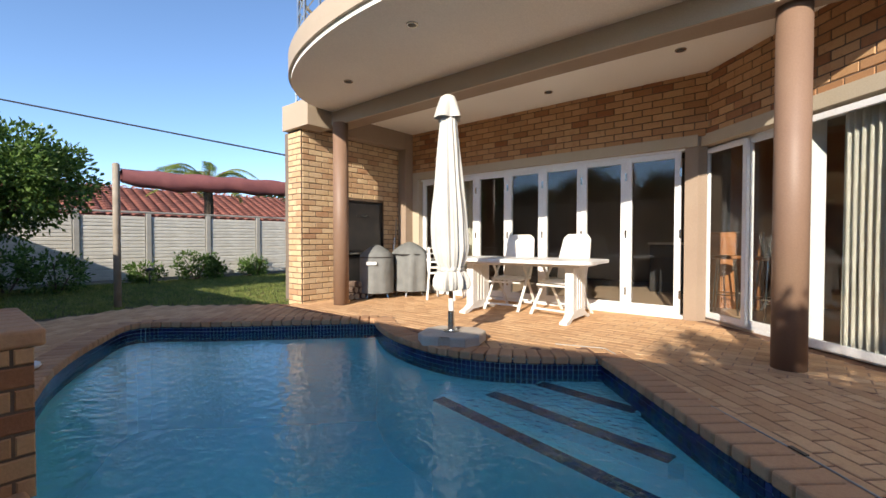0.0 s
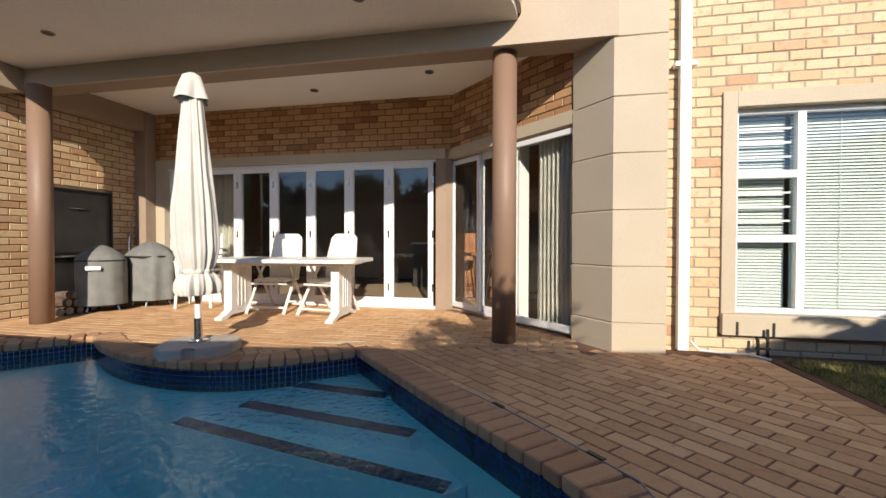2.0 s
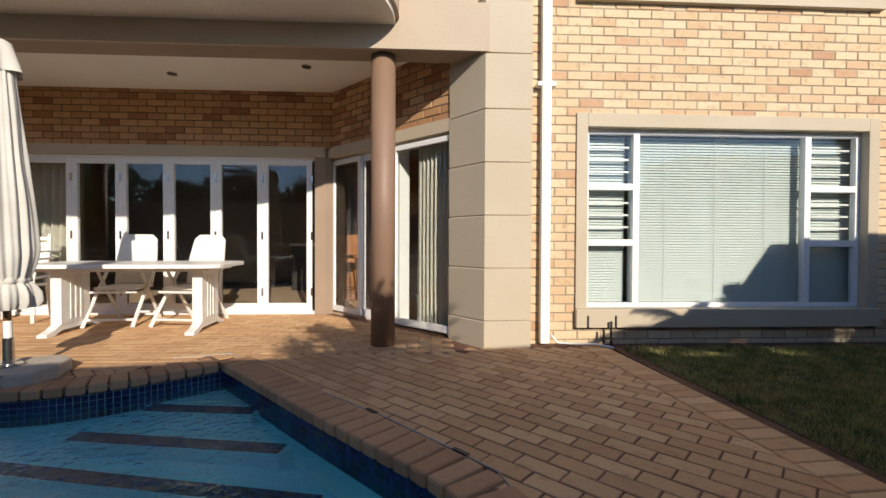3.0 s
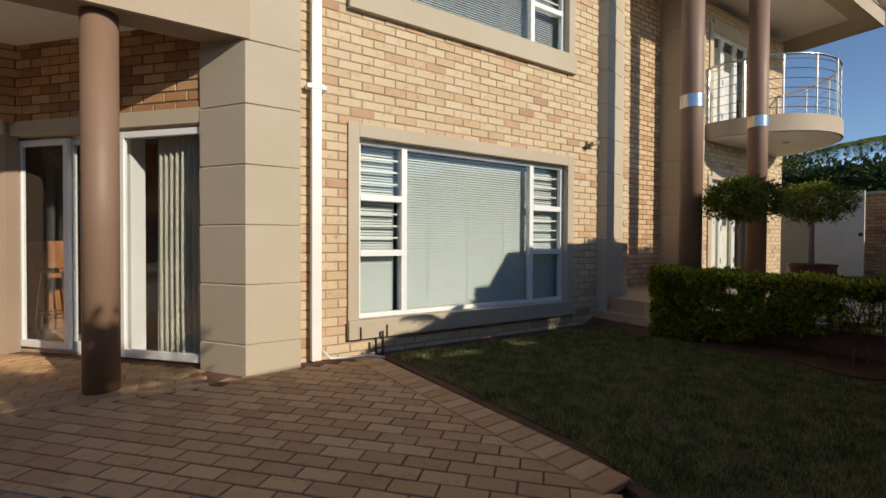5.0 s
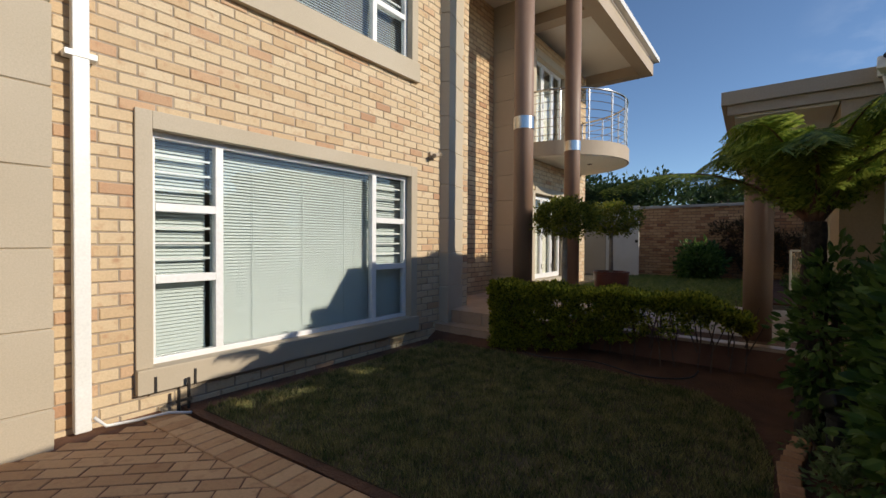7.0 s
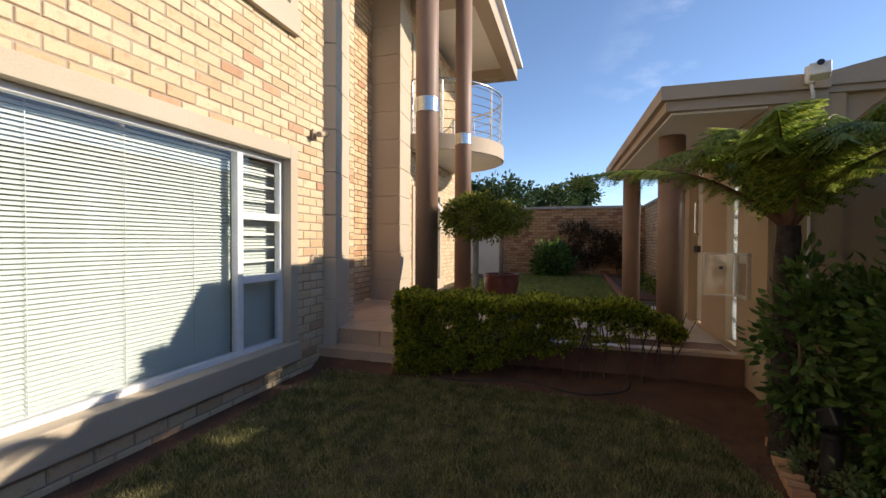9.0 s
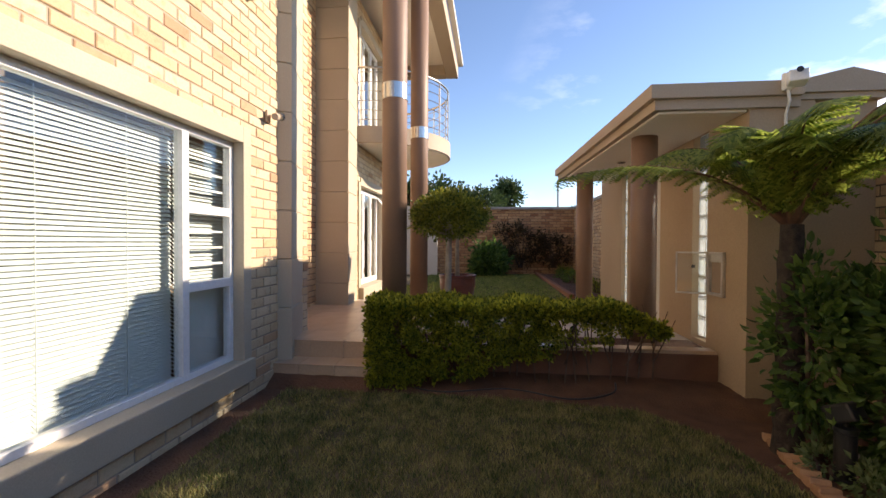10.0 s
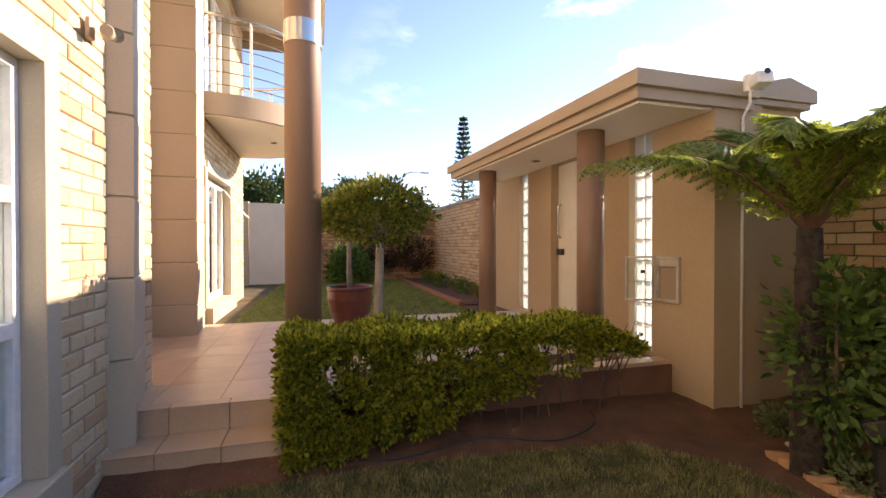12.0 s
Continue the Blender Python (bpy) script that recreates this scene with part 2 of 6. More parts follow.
M_MOSAIC = material("navy_mosaic", (0.012, 0.017, 0.065), (0.02, 0.03, 0.11), 0.2, 8, 60, 0.0, vary=0.5, island=True)
M_GROUT = material("pale_grout", (0.32, 0.36, 0.42), None, 0.9, 8, 60, 0.1)
PAVE = [(0.0, (0.52, 0.305, 0.155)), (0.5, (0.60, 0.365, 0.19)), (1.0, (0.68, 0.44, 0.24))]
M_PAVE, M_PAVE_S = brick_material("clay_paver", False, PAVE), brick_material("clay_paver_joined", True, PAVE)
M_SAND = material("joint_sand", (0.19, 0.095, 0.055), (0.13, 0.06, 0.035), 0.95, 7, 80, 0.4)
M_COPE = brick_material("coping_brick", False, [(0.0, (0.40, 0.215, 0.115)), (0.5, (0.52, 0.31, 0.17)), (1.0, (0.45, 0.26, 0.145))])
# Paler joint colour than M_SAND, for the square-laid terrace.
M_PALESAND = material("pale_joint_sand", (0.40, 0.25, 0.15), (0.31, 0.18, 0.105), 0.95, 7, 80, 0.3)
M_TILE = material("tan_floor_tile", (0.55, 0.40, 0.28), (0.48, 0.345, 0.235), 0.35, 3, 60, 0.05, vary=0.08)
M_SOIL = material("red_soil", (0.16, 0.075, 0.04), (0.10, 0.05, 0.03), 0.95, 5, 60, 0.8, dist=0.03)
M_GRASSBASE = material("lawn_thatch", (0.05, 0.045, 0.02), (0.14, 0.10, 0.05), 0.95, 3, 90, 0.6, dist=0.02)
M_GREENBLADE = leaf_material("green_grass_blades", (0.09, 0.16, 0.03), (0.36, 0.38, 0.11), 0.4, 0.6, 0.4)
M_BLADE = leaf_material("grass_blades", (0.045, 0.085, 0.02), (0.40, 0.35, 0.14), 0.3, 0.6, 0.32)
M_LEAF = leaf_material("shrub_leaves", (0.035, 0.08, 0.018), (0.17, 0.27, 0.06), 0.4, 0.38)
M_HEDGE = leaf_material("hedge_leaves", (0.045, 0.09, 0.012), (0.50, 0.50, 0.055), 0.45)
M_FERN = leaf_material("feathery_leaves", (0.09, 0.16, 0.025), (0.42, 0.47, 0.09), 0.55)
M_LEAF2 = leaf_material("topiary_leaves", (0.06, 0.10, 0.014), (0.30, 0.30, 0.04), 0.45)
M_PALE = leaf_material("pale_leaves", (0.10, 0.15, 0.05), (0.22, 0.28, 0.12))
M_DRY = leaf_material("dry_creeper_leaves", (0.06, 0.04, 0.02), (0.12, 0.08, 0.035))
M_FAR = leaf_material("distant_leaves", (0.025, 0.05, 0.02), (0.07, 0.11, 0.035))
M_FERNTRUNK = material("fibrous_trunk", (0.07, 0.05, 0.036), (0.025, 0.018, 0.014), 0.95, 25, 90, 0.8, dist=0.03)
M_RACHIS = material("frond_stalk", (0.20, 0.10, 0.055), (0.12, 0.06, 0.035), 0.7, 20, 60, 0.2)
M_FENCE = material("whitewashed_concrete", (0.74, 0.71, 0.63), (0.61, 0.58, 0.51), 0.9, 3, 60, 0.3)
M_BARK = material("bark", (0.16, 0.11, 0.08), (0.09, 0.06, 0.045), 0.9, 12, 60, 0.6, dist=0.02)
M_PALEBARK = material("pale_bark", (0.34, 0.30, 0.25), (0.24, 0.20, 0.16), 0.9, 12, 60, 0.5, dist=0.02)
M_STEEL = material("brushed_steel", (0.62, 0.61, 0.58), (0.55, 0.54, 0.52), 0.22, 4, 80, 0.02, metal=1.0)
M_DULLSTEEL = material("dull_galvanised_steel", (0.62, 0.59, 0.53), (0.50, 0.47, 0.42), 0.42, 9, 80, 0.05, metal=0.5)
M_BLACK = material("black_steel", (0.02, 0.02, 0.02), (0.035, 0.03, 0.028), 0.45, 5, 60, 0.05)
M_CLOTH = material("cream_canvas", (0.60, 0.58, 0.53), (0.53, 0.51, 0.46), 0.9, 5, 200, 0.2)
M_GREYCLOTH = material("grey_cover_cloth", (0.20, 0.205, 0.195), (0.155, 0.16, 0.155), 0.8, 6, 150, 0.25)
M_CURTAIN = material("cream_curtain", (0.84, 0.81, 0.71), (0.80, 0.77, 0.67), 0.9, 5, 150, 0.1)
M_CONCRETE = material("weathered_concrete", (0.42, 0.40, 0.36), (0.31, 0.30, 0.27), 0.9, 4, 60, 0.3)
M_ROOFTILE = material("terracotta_roof", (0.30, 0.11, 0.075), (0.24, 0.08, 0.055), 0.85, 4, 40, 0.2, vary=0.2, island=True)
M_BLIND = material("white_blind_slat", (0.66, 0.715, 0.70), (0.63, 0.69, 0.675), 0.45, 4, 60, 0.0)
# The dimness of the unlit rooms is put into this dark brown.
M_DIMROOM = material("dim_room_paint", (0.20, 0.16, 0.125), None, 0.9, 2, 60, 0.02)
M_WOOD = material("orange_wood", (0.36, 0.15, 0.05), (0.26, 0.10, 0.035), 0.4, 3, 40, 0.05)
M_SAIL = material("maroon_shade_cloth", (0.27, 0.10, 0.10), (0.22, 0.08, 0.085), 0.85, 5, 120, 0.2)
M_TIMBER = material("weathered_post", (0.36, 0.31, 0.25), (0.27, 0.23, 0.18), 0.9, 8, 60, 0.3)
M_POT = material("oxblood_pot", (0.15, 0.04, 0.028), (0.10, 0.03, 0.022), 0.4, 6, 40, 0.05)
M_CEMENT = material("cast_cement", (0.54, 0.48, 0.40), (0.45, 0.39, 0.32), 0.9, 5, 60, 0.3)
M_FASCIA = material("taupe_fascia_paint", (0.45, 0.36, 0.265), (0.42, 0.335, 0.245), 0.7, 1.2, 90, 0.05)
M_TAN = material("tan_wall_paint", (0.46, 0.345, 0.225), (0.42, 0.31, 0.20), 0.85, 0.9, 70, 0.1)
M_PLANTER = material("red_brown_paint", (0.20, 0.10, 0.06), (0.15, 0.07, 0.045), 0.85, 3, 60, 0.2)
M_GATE = material("white_gate_paint", (0.66, 0.64, 0.60), (0.60, 0.58, 0.53), 0.6, 2, 60, 0.04)


# ---- mesh helpers ----
def mesh_of(name, bm, mat, smooth=False):
    me = bpy.data.meshes.new(name)
    bmesh.ops.recalc_face_normals(bm, faces=bm.faces)
    bm.to_mesh(me)
    bm.free()
    me.materials.append(mat)
    if smooth:
        me.polygons.foreach_set("use_smooth", [True] * len(me.polygons))
    return me


def part(name, bm, mat, parent=None, label="", smooth=False):
    ob = new(name, mesh_of(name, bm, mat, smooth))
    ob.parent = parent
    return tagged(ob, label)


def raw(name, verts, faces, mat, parent=None, smooth=False):
    me = bpy.data.meshes.new(name)
    me.from_pydata(verts, [], faces)
    me.materials.append(mat)
    if smooth:
        me.polygons.foreach_set("use_smooth", [True] * len(me.polygons))
    ob = new(name, me)
    ob.parent = parent
    return ob


def empty(name, m, label, category, group="", kind=""):
    ob = new(name)
    ob.empty_display_size = 0.1
    ob.matrix_basis = m
    return tagged(ob, label, category, group, kind)


def structure(ob, label, category):
    return tagged(ob, label, category, kind="structure")


def add_box(bm, x0, x1, y0, y1, z0, z1, bevel=0.0, m=None):
    v = [bm.verts.new((x, y, z)) for z in (z0, z1) for y in (y0, y1) for x in (x0, x1)]
    f = [bm.faces.new([v[i] for i in q]) for q in ((0, 2, 3, 1), (4, 5, 7, 6), (0, 1, 5, 4), (2, 6, 7, 3), (0, 4, 6, 2), (1, 3, 7, 5))]
    if bevel:
        es = list({e for a in f for e in a.edges})
        r = bmesh.ops.bevel(bm, geom=es, offset=bevel, segments=2, affect="EDGES", profile=0.5)
        v = list({w for a in r["faces"] for w in a.verts} | {w for w in v if w.is_valid})
    if m is not None:
        bmesh.ops.transform(bm, matrix=m, verts=[w for w in v if w.is_valid])
    return bm


def box(x0, x1, y0, y1, z0, z1, bevel=0.0, m=None):
    return add_box(bmesh.new(), x0, x1, y0, y1, z0, z1, bevel, m)


def add_prism(bm, pts, z0, z1, bevel=0.0):
    a, b = [bm.verts.new((x, y, z0)) for x, y in pts], [bm.verts.new((x, y, z1)) for x, y in pts]
    n = len(pts)
    fs = [bm.faces.new(a[::-1]), bm.faces.new(b)] + [bm.faces.new((a[i], a[(i + 1) % n], b[(i + 1) % n], b[i])) for i in range(n)]
    if bevel:
        bmesh.ops.bevel(bm, geom=list(fs[1].edges), offset=bevel, segments=2, affect="EDGES", profile=0.5)
    return bm


def prism(pts, z0, z1, bevel=0.0):
    return add_prism(bmesh.new(), pts, z0, z1, bevel)


def add_lathe(bm, profile, seg=24, cx=0.0, cy=0.0):
    """profile: (radius, z) from the bottom up."""
    rings = []
    for r, z in profile:
        rings.append([bm.verts.new((cx + r * math.cos(2 * math.pi * i / seg), cy + r * math.sin(2 * math.pi * i / seg), z)) for i in range(seg)])
    for a, b in zip(rings, rings[1:]):
        for i in range(seg):
            bm.faces.new((a[i], a[(i + 1) % seg], b[(i + 1) % seg], b[i]))
    bm.faces.new(rings[0][::-1])
    bm.faces.new(rings[-1])
    return bm


def lathe(profile, seg=24, cx=0.0, cy=0.0):
    return add_lathe(bmesh.new(), profile, seg, cx, cy)


def add_tube(bm, pts, radii, seg=8):
    pts = [Vector(p) for p in pts]
    radii = radii if isinstance(radii, (list, tuple)) else [radii] * len(pts)
    rings = []
    for i, (p, r) in enumerate(zip(pts, radii)):
        d = (pts[min(i + 1, len(pts) - 1)] - pts[max(i - 1, 0)]).normalized()
        s = d.cross(Vector((0, 0, 1)) if abs(d.z) < 0.95 else Vector((1, 0, 0))).normalized()
        u = s.cross(d)
        rings.append([bm.verts.new(p + r * (s * math.cos(2 * math.pi * k / seg) + u * math.sin(2 * math.pi * k / seg))) for k in range(seg)])
    for a, b in zip(rings, rings[1:]):
        for k in range(seg):
            bm.faces.new((a[k], a[(k + 1) % seg], b[(k + 1) % seg], b[k]))
    bm.faces.new(rings[0][::-1])
    bm.faces.new(rings[-1])
    return bm


def tube(pts, radii, seg=8):
    return add_tube(bmesh.new(), pts, radii, seg)


def smooth_line(ctrl, step=6, closed=False):
    n, out = len(ctrl), []
    c = [Vector(p) for p in ctrl]
    for i in range(n if closed else n - 1):
        p0, p1, p2, p3 = (c[(i - 1) % n], c[i], c[(i + 1) % n], c[(i + 2) % n]) if closed else (c[max(i - 1, 0)], c[i], c[i + 1], c[min(i + 2, n - 1)])
        for k in range(step):
            t = k / step
            out.append(0.5 * (2 * p1 + (p2 - p0) * t + (2 * p0 - 5 * p1 + 4 * p2 - p3) * t * t + (3 * p1 - p0 - 3 * p2 + p3) * t ** 3))
    if not closed:
        out.append(c[-1])
    return out


def cells(u0, u1, z0, z1, holes):
    """The rectangle less its holes, as upright strips."""
    us = sorted({u0, u1, *[min(max(h[i], u0), u1) for h in holes for i in (0, 1)]})
    out = []
    for a, b in zip(us, us[1:]):
        cut = sorted((max(h[2], z0), min(h[3], z1)) for h in holes if h[0] < (a + b) / 2 < h[1])
        low = z0
        for c, d in cut:
            if c > low + 1e-4:
                out.append((a, b, low, c))
            low = max(low, d)
        if low < z1 - 1e-4:
            out.append((a, b, low, z1))
    return out


BRICK_L, COURSE, JOINT = 0.232, 0.0855, 0.011


def brick_cells(u0, u1, z0, z1, holes, phase=0.0):
    out, row, z = [], 0, z0
    while z < z1 - 0.02:
        top = min(z + COURSE - JOINT, z1)
        u = u0 - (BRICK_L / 2 if row % 2 else 0) - phase
        while u < u1:
            spans = [(max(u, u0), min(u + BRICK_L - JOINT, u1))]
            for h in holes:
                if h[2] < (z + top) / 2 < h[3]:
                    nxt = []
                    for a, b in spans:
                        nxt += [(a, min(b, h[0] - 0.004))] if h[0] - 0.004 > a else []
                        nxt += [(max(a, h[1] + 0.004), b)] if h[1] + 0.004 < b else []
                    spans = nxt
            out += [(a, b, z, top) for a, b in spans if b - a > 0.025]
            u += BRICK_L
        z, row = z + COURSE, row + 1
    return out


def box_data(x0, x1, y0, y1, z0, z1, c=0.005):
    """Vertices and faces of a piece with a chamfered front (front is low y), open at the back."""
    v = [(x0, y1, z0), (x1, y1, z0), (x1, y1, z1), (x0, y1, z1), (x0, y0 + c, z0), (x1, y0 + c, z0), (x1, y0 + c, z1), (x0, y0 + c, z1),
         (x0 + c, y0, z0 + c), (x1 - c, y0, z0 + c), (x1 - c, y0, z1 - c), (x0 + c, y0, z1 - c)]
    f = [(0, 1, 5, 4), (1, 2, 6, 5), (2, 3, 7, 6), (3, 0, 4, 7), (4, 5, 9, 8), (5, 6, 10, 9), (6, 7, 11, 10), (7, 4, 8, 11), (8, 9, 10, 11)]
    return v, f


BRICK_WALLS = []


def brick_wall(name, m, u0, u1, z0, z1, holes, label, thick=0.22, near=None, loose=0, mats=(None, None), phase=0.0, back=True):
    """A wall in its own frame (u along, y into it): a mortar core with its openings; its bricks are laid at the end of the file."""
    bm = bmesh.new()
    for a, b, c, d in cells(u0, u1, z0, z1, holes):
        add_box(bm, a, b, 0.0, thick, c, d)
    ob = part(name, bm, M_DARKMORTAR if mats[0] else M_MORTAR)
    ob.matrix_basis = m
    structure(ob, label, "wall")
    BRICK_WALLS.append((ob, u0, u1, z0, z1, holes, near, loose, mats[0] or M_BRICK, mats[1] or M_BRICK_S, phase))
    return ob


def lay_bricks():
    rng = random.Random(4)
    full = {}
    for ob, u0, u1, z0, z1, holes, near, loose, m1, m2, phase in BRICK_WALLS:
        todo = brick_cells(u0, u1, z0, z1, holes, phase)
        if near:
            todo.sort(key=lambda q: (round((q[0] + q[1]) / 2 - near[0], 2)) ** 2 + (round(q[2] - near[1], 2)) ** 2)
        verts, faces, made = [], [], 0
        for a, b, c, d in todo:
            out = rng.uniform(0.004, 0.011)
            if made < loose and abs(b - a - BRICK_L + JOINT) < 1e-3 and abs(d - c - COURSE + JOINT) < 1e-3:
                if m1.name not in full:
                    v, f = box_data(0, BRICK_L - JOINT, -0.0, 0.03, 0, COURSE - JOINT)
                    me = bpy.data.meshes.new("brick")
                    me.from_pydata(v, [], f)
                    me.materials.append(m1)
                    full[m1.name] = me
                br = new("brick", full[m1.name])
                br.parent = ob
                br.location = (a, -out, c)
                made += 1
                continue
            v, f = box_data(a, b, -out, 0.01, c, d)
            k = len(verts)
            verts += v
            faces += [tuple(i + k for i in q) for q in f]
        if verts:
            tagged(raw("bricks", verts, faces, m2, ob), "rest of the face bricks", kind="stuff")


# ---- ground and pool ----
POOL = [(-3.98, 3.18), (-3.50, 2.87), (-3.00, 2.67), (-2.50, 2.60), (-2.08, 2.67), (-1.70, 2.88), (-1.26, 3.23), (-0.79, 2.72), (-0.36, 2.25),
        (0.06, 1.81), (0.40, 1.43), (0.54, 1.12), (0.38, 0.86), (-0.50, 0.45), (-1.40, 0.05), (-2.20, -0.12), (-3.00, -0.08), (-3.68, 0.08), (-4.38, 0.30), (-5.20, 0.72), (-5.82, 1.20), (-5.20, 1.87), (-4.56, 2.56)]
SHARP = {0, 6}


def pool_outline(step=5):
    out, n = [], len(POOL)
    cuts = sorted(SHARP)
    for a, b in zip(cuts, cuts[1:] + [cuts[0] + n]):
        out += smooth_line([(*POOL[i % n], 0.0) for i in range(a, b + 1)], step)[:-1]
    return [(p.x, p.y) for p in out]


OUTLINE = pool_outline()


def sheet_with_hole(name, outer, hole, z, mat):
    bm = bmesh.new()
    for loop in (outer, hole):
        v = [bm.verts.new((x, y, z)) for x, y in loop]
        for i in range(len(v)):
            bm.edges.new((v[i], v[(i + 1) % len(v)]))
    bmesh.ops.triangle_fill(bm, use_beauty=True, edges=bm.edges[:])
    for f in bm.faces:
        if f.normal.z < 0:
            f.normal_flip()
    return part(name, bm, mat)


structure(sheet_with_hole("ground", [(-400, -400), (400, -400), (400, 400), (-400, 400)], OUTLINE, -0.05, M_GRASSBASE), "mown lawn and earth ground", "ground")
PAVED = [(-6.6, -1.15), (1.95, -1.15), (1.95, 1.12), (2.12, 1.36), (1.97, 3.6), (1.90, 3.84), (1.2, 3.9), (0.9, 5.8), (-6.2, 5.8), (-5.9, 3.2), (-7.3, 1.7), (-6.9, 0.6)]
structure(sheet_with_hole("pavement", PAVED, OUTLINE, -0.006, M_SAND), "brick-paved terrace with sandy joints", "pavement")

bm = bmesh.new()
DEPTH = -1.25
top = [bm.verts.new((x, y, -0.02)) for x, y in OUTLINE]
low = [bm.verts.new((x, y, DEPTH)) for x, y in OUTLINE]
for i in range(len(top)):
    j = (i + 1) % len(top)
    bm.faces.new((top[i], low[i], low[j], top[j]))
bm.faces.new(low)
structure(part("pool_shell", bm, M_POOL), "blue plastered swimming pool shell", "pool")
bm = bmesh.new()
bm.faces.new([bm.verts.new((x, y, -0.13)) for x, y in OUTLINE])
structure(part("water", bm, M_WATER), "clear rippled blue pool water", "water")

# mosaic band under the coping
verts, faces = [], []
for i in range(len(OUTLINE)):
    a, b = Vector(OUTLINE[i]), Vector(OUTLINE[(i + 1) % len(OUTLINE)])
    d = b - a
    nrm = Vector((d.y, -d.x)).normalized()
    mid = (a + b) / 2
    if ((mid + nrm * 0.05) - Vector((-2.0, 1.3))).length > (mid - Vector((-2.0, 1.3))).length:
        nrm = -nrm
    count = max(1, round(d.length / 0.04))
    for k in range(count):
        for r in range(5):
            p, q = a + d * ((k + 0.06) / count), a + d * ((k + 0.94) / count)
            z0, z1 = -0.225 + r * 0.04, -0.225 + r * 0.04 + 0.036
            n3 = nrm * 0.006
            s = len(verts)
            verts += [(p.x, p.y, z0), (q.x, q.y, z0), (q.x, q.y, z1), (p.x, p.y, z1), (p.x + n3.x, p.y + n3.y, z0), (q.x + n3.x, q.y + n3.y, z0), (q.x + n3.x, q.y + n3.y, z1), (p.x + n3.x, p.y + n3.y, z1)]
            faces += [(s + 4, s + 5, s + 6, s + 7), (s, s + 1, s + 5, s + 4), (s + 3, s + 7, s + 6, s + 2), (s, s + 4, s + 7, s + 3), (s + 1, s + 2, s + 6, s + 5)]
tagged(raw("mosaic_tiles", verts, faces, M_MOSAIC), "navy blue mosaic tile band along the pool rim", "tile band", kind="stuff")


# underwater steps in the corner, each with a dark tiled nosing
def pool_step(lines, z, name="pool_step"):
    ob = empty(name, pose(0, 0, 0), "blue plastered underwater step with dark tile edge", "pool step", "pool steps", "structure")
    part("tread", prism(lines, DEPTH, z), M_POOL, ob)
    return ob


for pl, pr, z in (((-1.63, 2.79), (-0.86, 2.70), -0.20), ((-1.95, 2.56), (-0.56, 2.33), -0.29), ((-2.36, 2.38), (-0.26, 1.93), -0.38)):
    pl, pr = Vector(pl), Vector(pr)
    step_ob = pool_step([(-1.28, 3.25), tuple(pl + Vector((-0.05, 0.3))), tuple(pl), tuple(pr), tuple(pr + Vector((0.1, 0.1)))], z)
    d = pr - pl
    count = int(d.length / 0.05)
    side = Vector((-d.y, d.x)).normalized()
    bm = bmesh.new()
    for i in range(count):
        for r in range(3):
            c = pl + d * ((i + 0.5) / count) + side * (0.02 + 0.04 * r)
            add_box(bm, -0.023, 0.023, -0.018, 0.018, z, z + 0.006, 0, Matrix.Translation((c.x, c.y, 0)) @ Matrix.Rotation(math.atan2(d.y, d.x), 4, "Z"))
    part("nosing_tiles", bm, M_MOSAIC, step_ob, "dark navy mosaic edge strip")

# ---- house ----
# main wall, facing the lawn
WALL_Y = 3.85
WIN = (1.75, 4.79, 0.155, 2.20)
WIN_UP = (1.75, 4.79, 3.25, 4.95)
IN = 0.11
main_holes = [WIN, WIN_UP]
wall_main = brick_wall("wall_main", pose(0, WALL_Y, 0), 1.2, 5.95, -0.05, 5.9, main_holes, "cream face-brick house wall with red flashed bricks", near=(2.6, 1.6), loose=300)


def window_surround(x0, x1, z0, z1, low, name):
    """Plaster band round an opening, with a thicker projecting sill."""
    bm = bmesh.new()
    add_box(bm, x0, x0 + IN, WALL_Y - 0.03, WALL_Y + 0.14, z0 + low, z1, 0.004)
    add_box(bm, x1 - IN, x1, WALL_Y - 0.03, WALL_Y + 0.14, z0 + low, z1, 0.004)
    add_box(bm, x0 + IN, x1 - IN, WALL_Y - 0.03, WALL_Y + 0.14, z1 - 0.13, z1, 0.004)
    ob = structure(part(name, bm, M_PLASTER), "beige plaster band round the window", "window surround")
    sill = part("window_sill", prism([(x0, WALL_Y - 0.065), (x1, WALL_Y - 0.065), (x1, WALL_Y + 0.14), (x0, WALL_Y + 0.14)], z0, z0 + low, 0.01), M_PLASTER, ob)
    return ob


window_surround(*WIN, 0.175, "trim_1")
window_surround(*WIN_UP, 0.24, "trim_2")


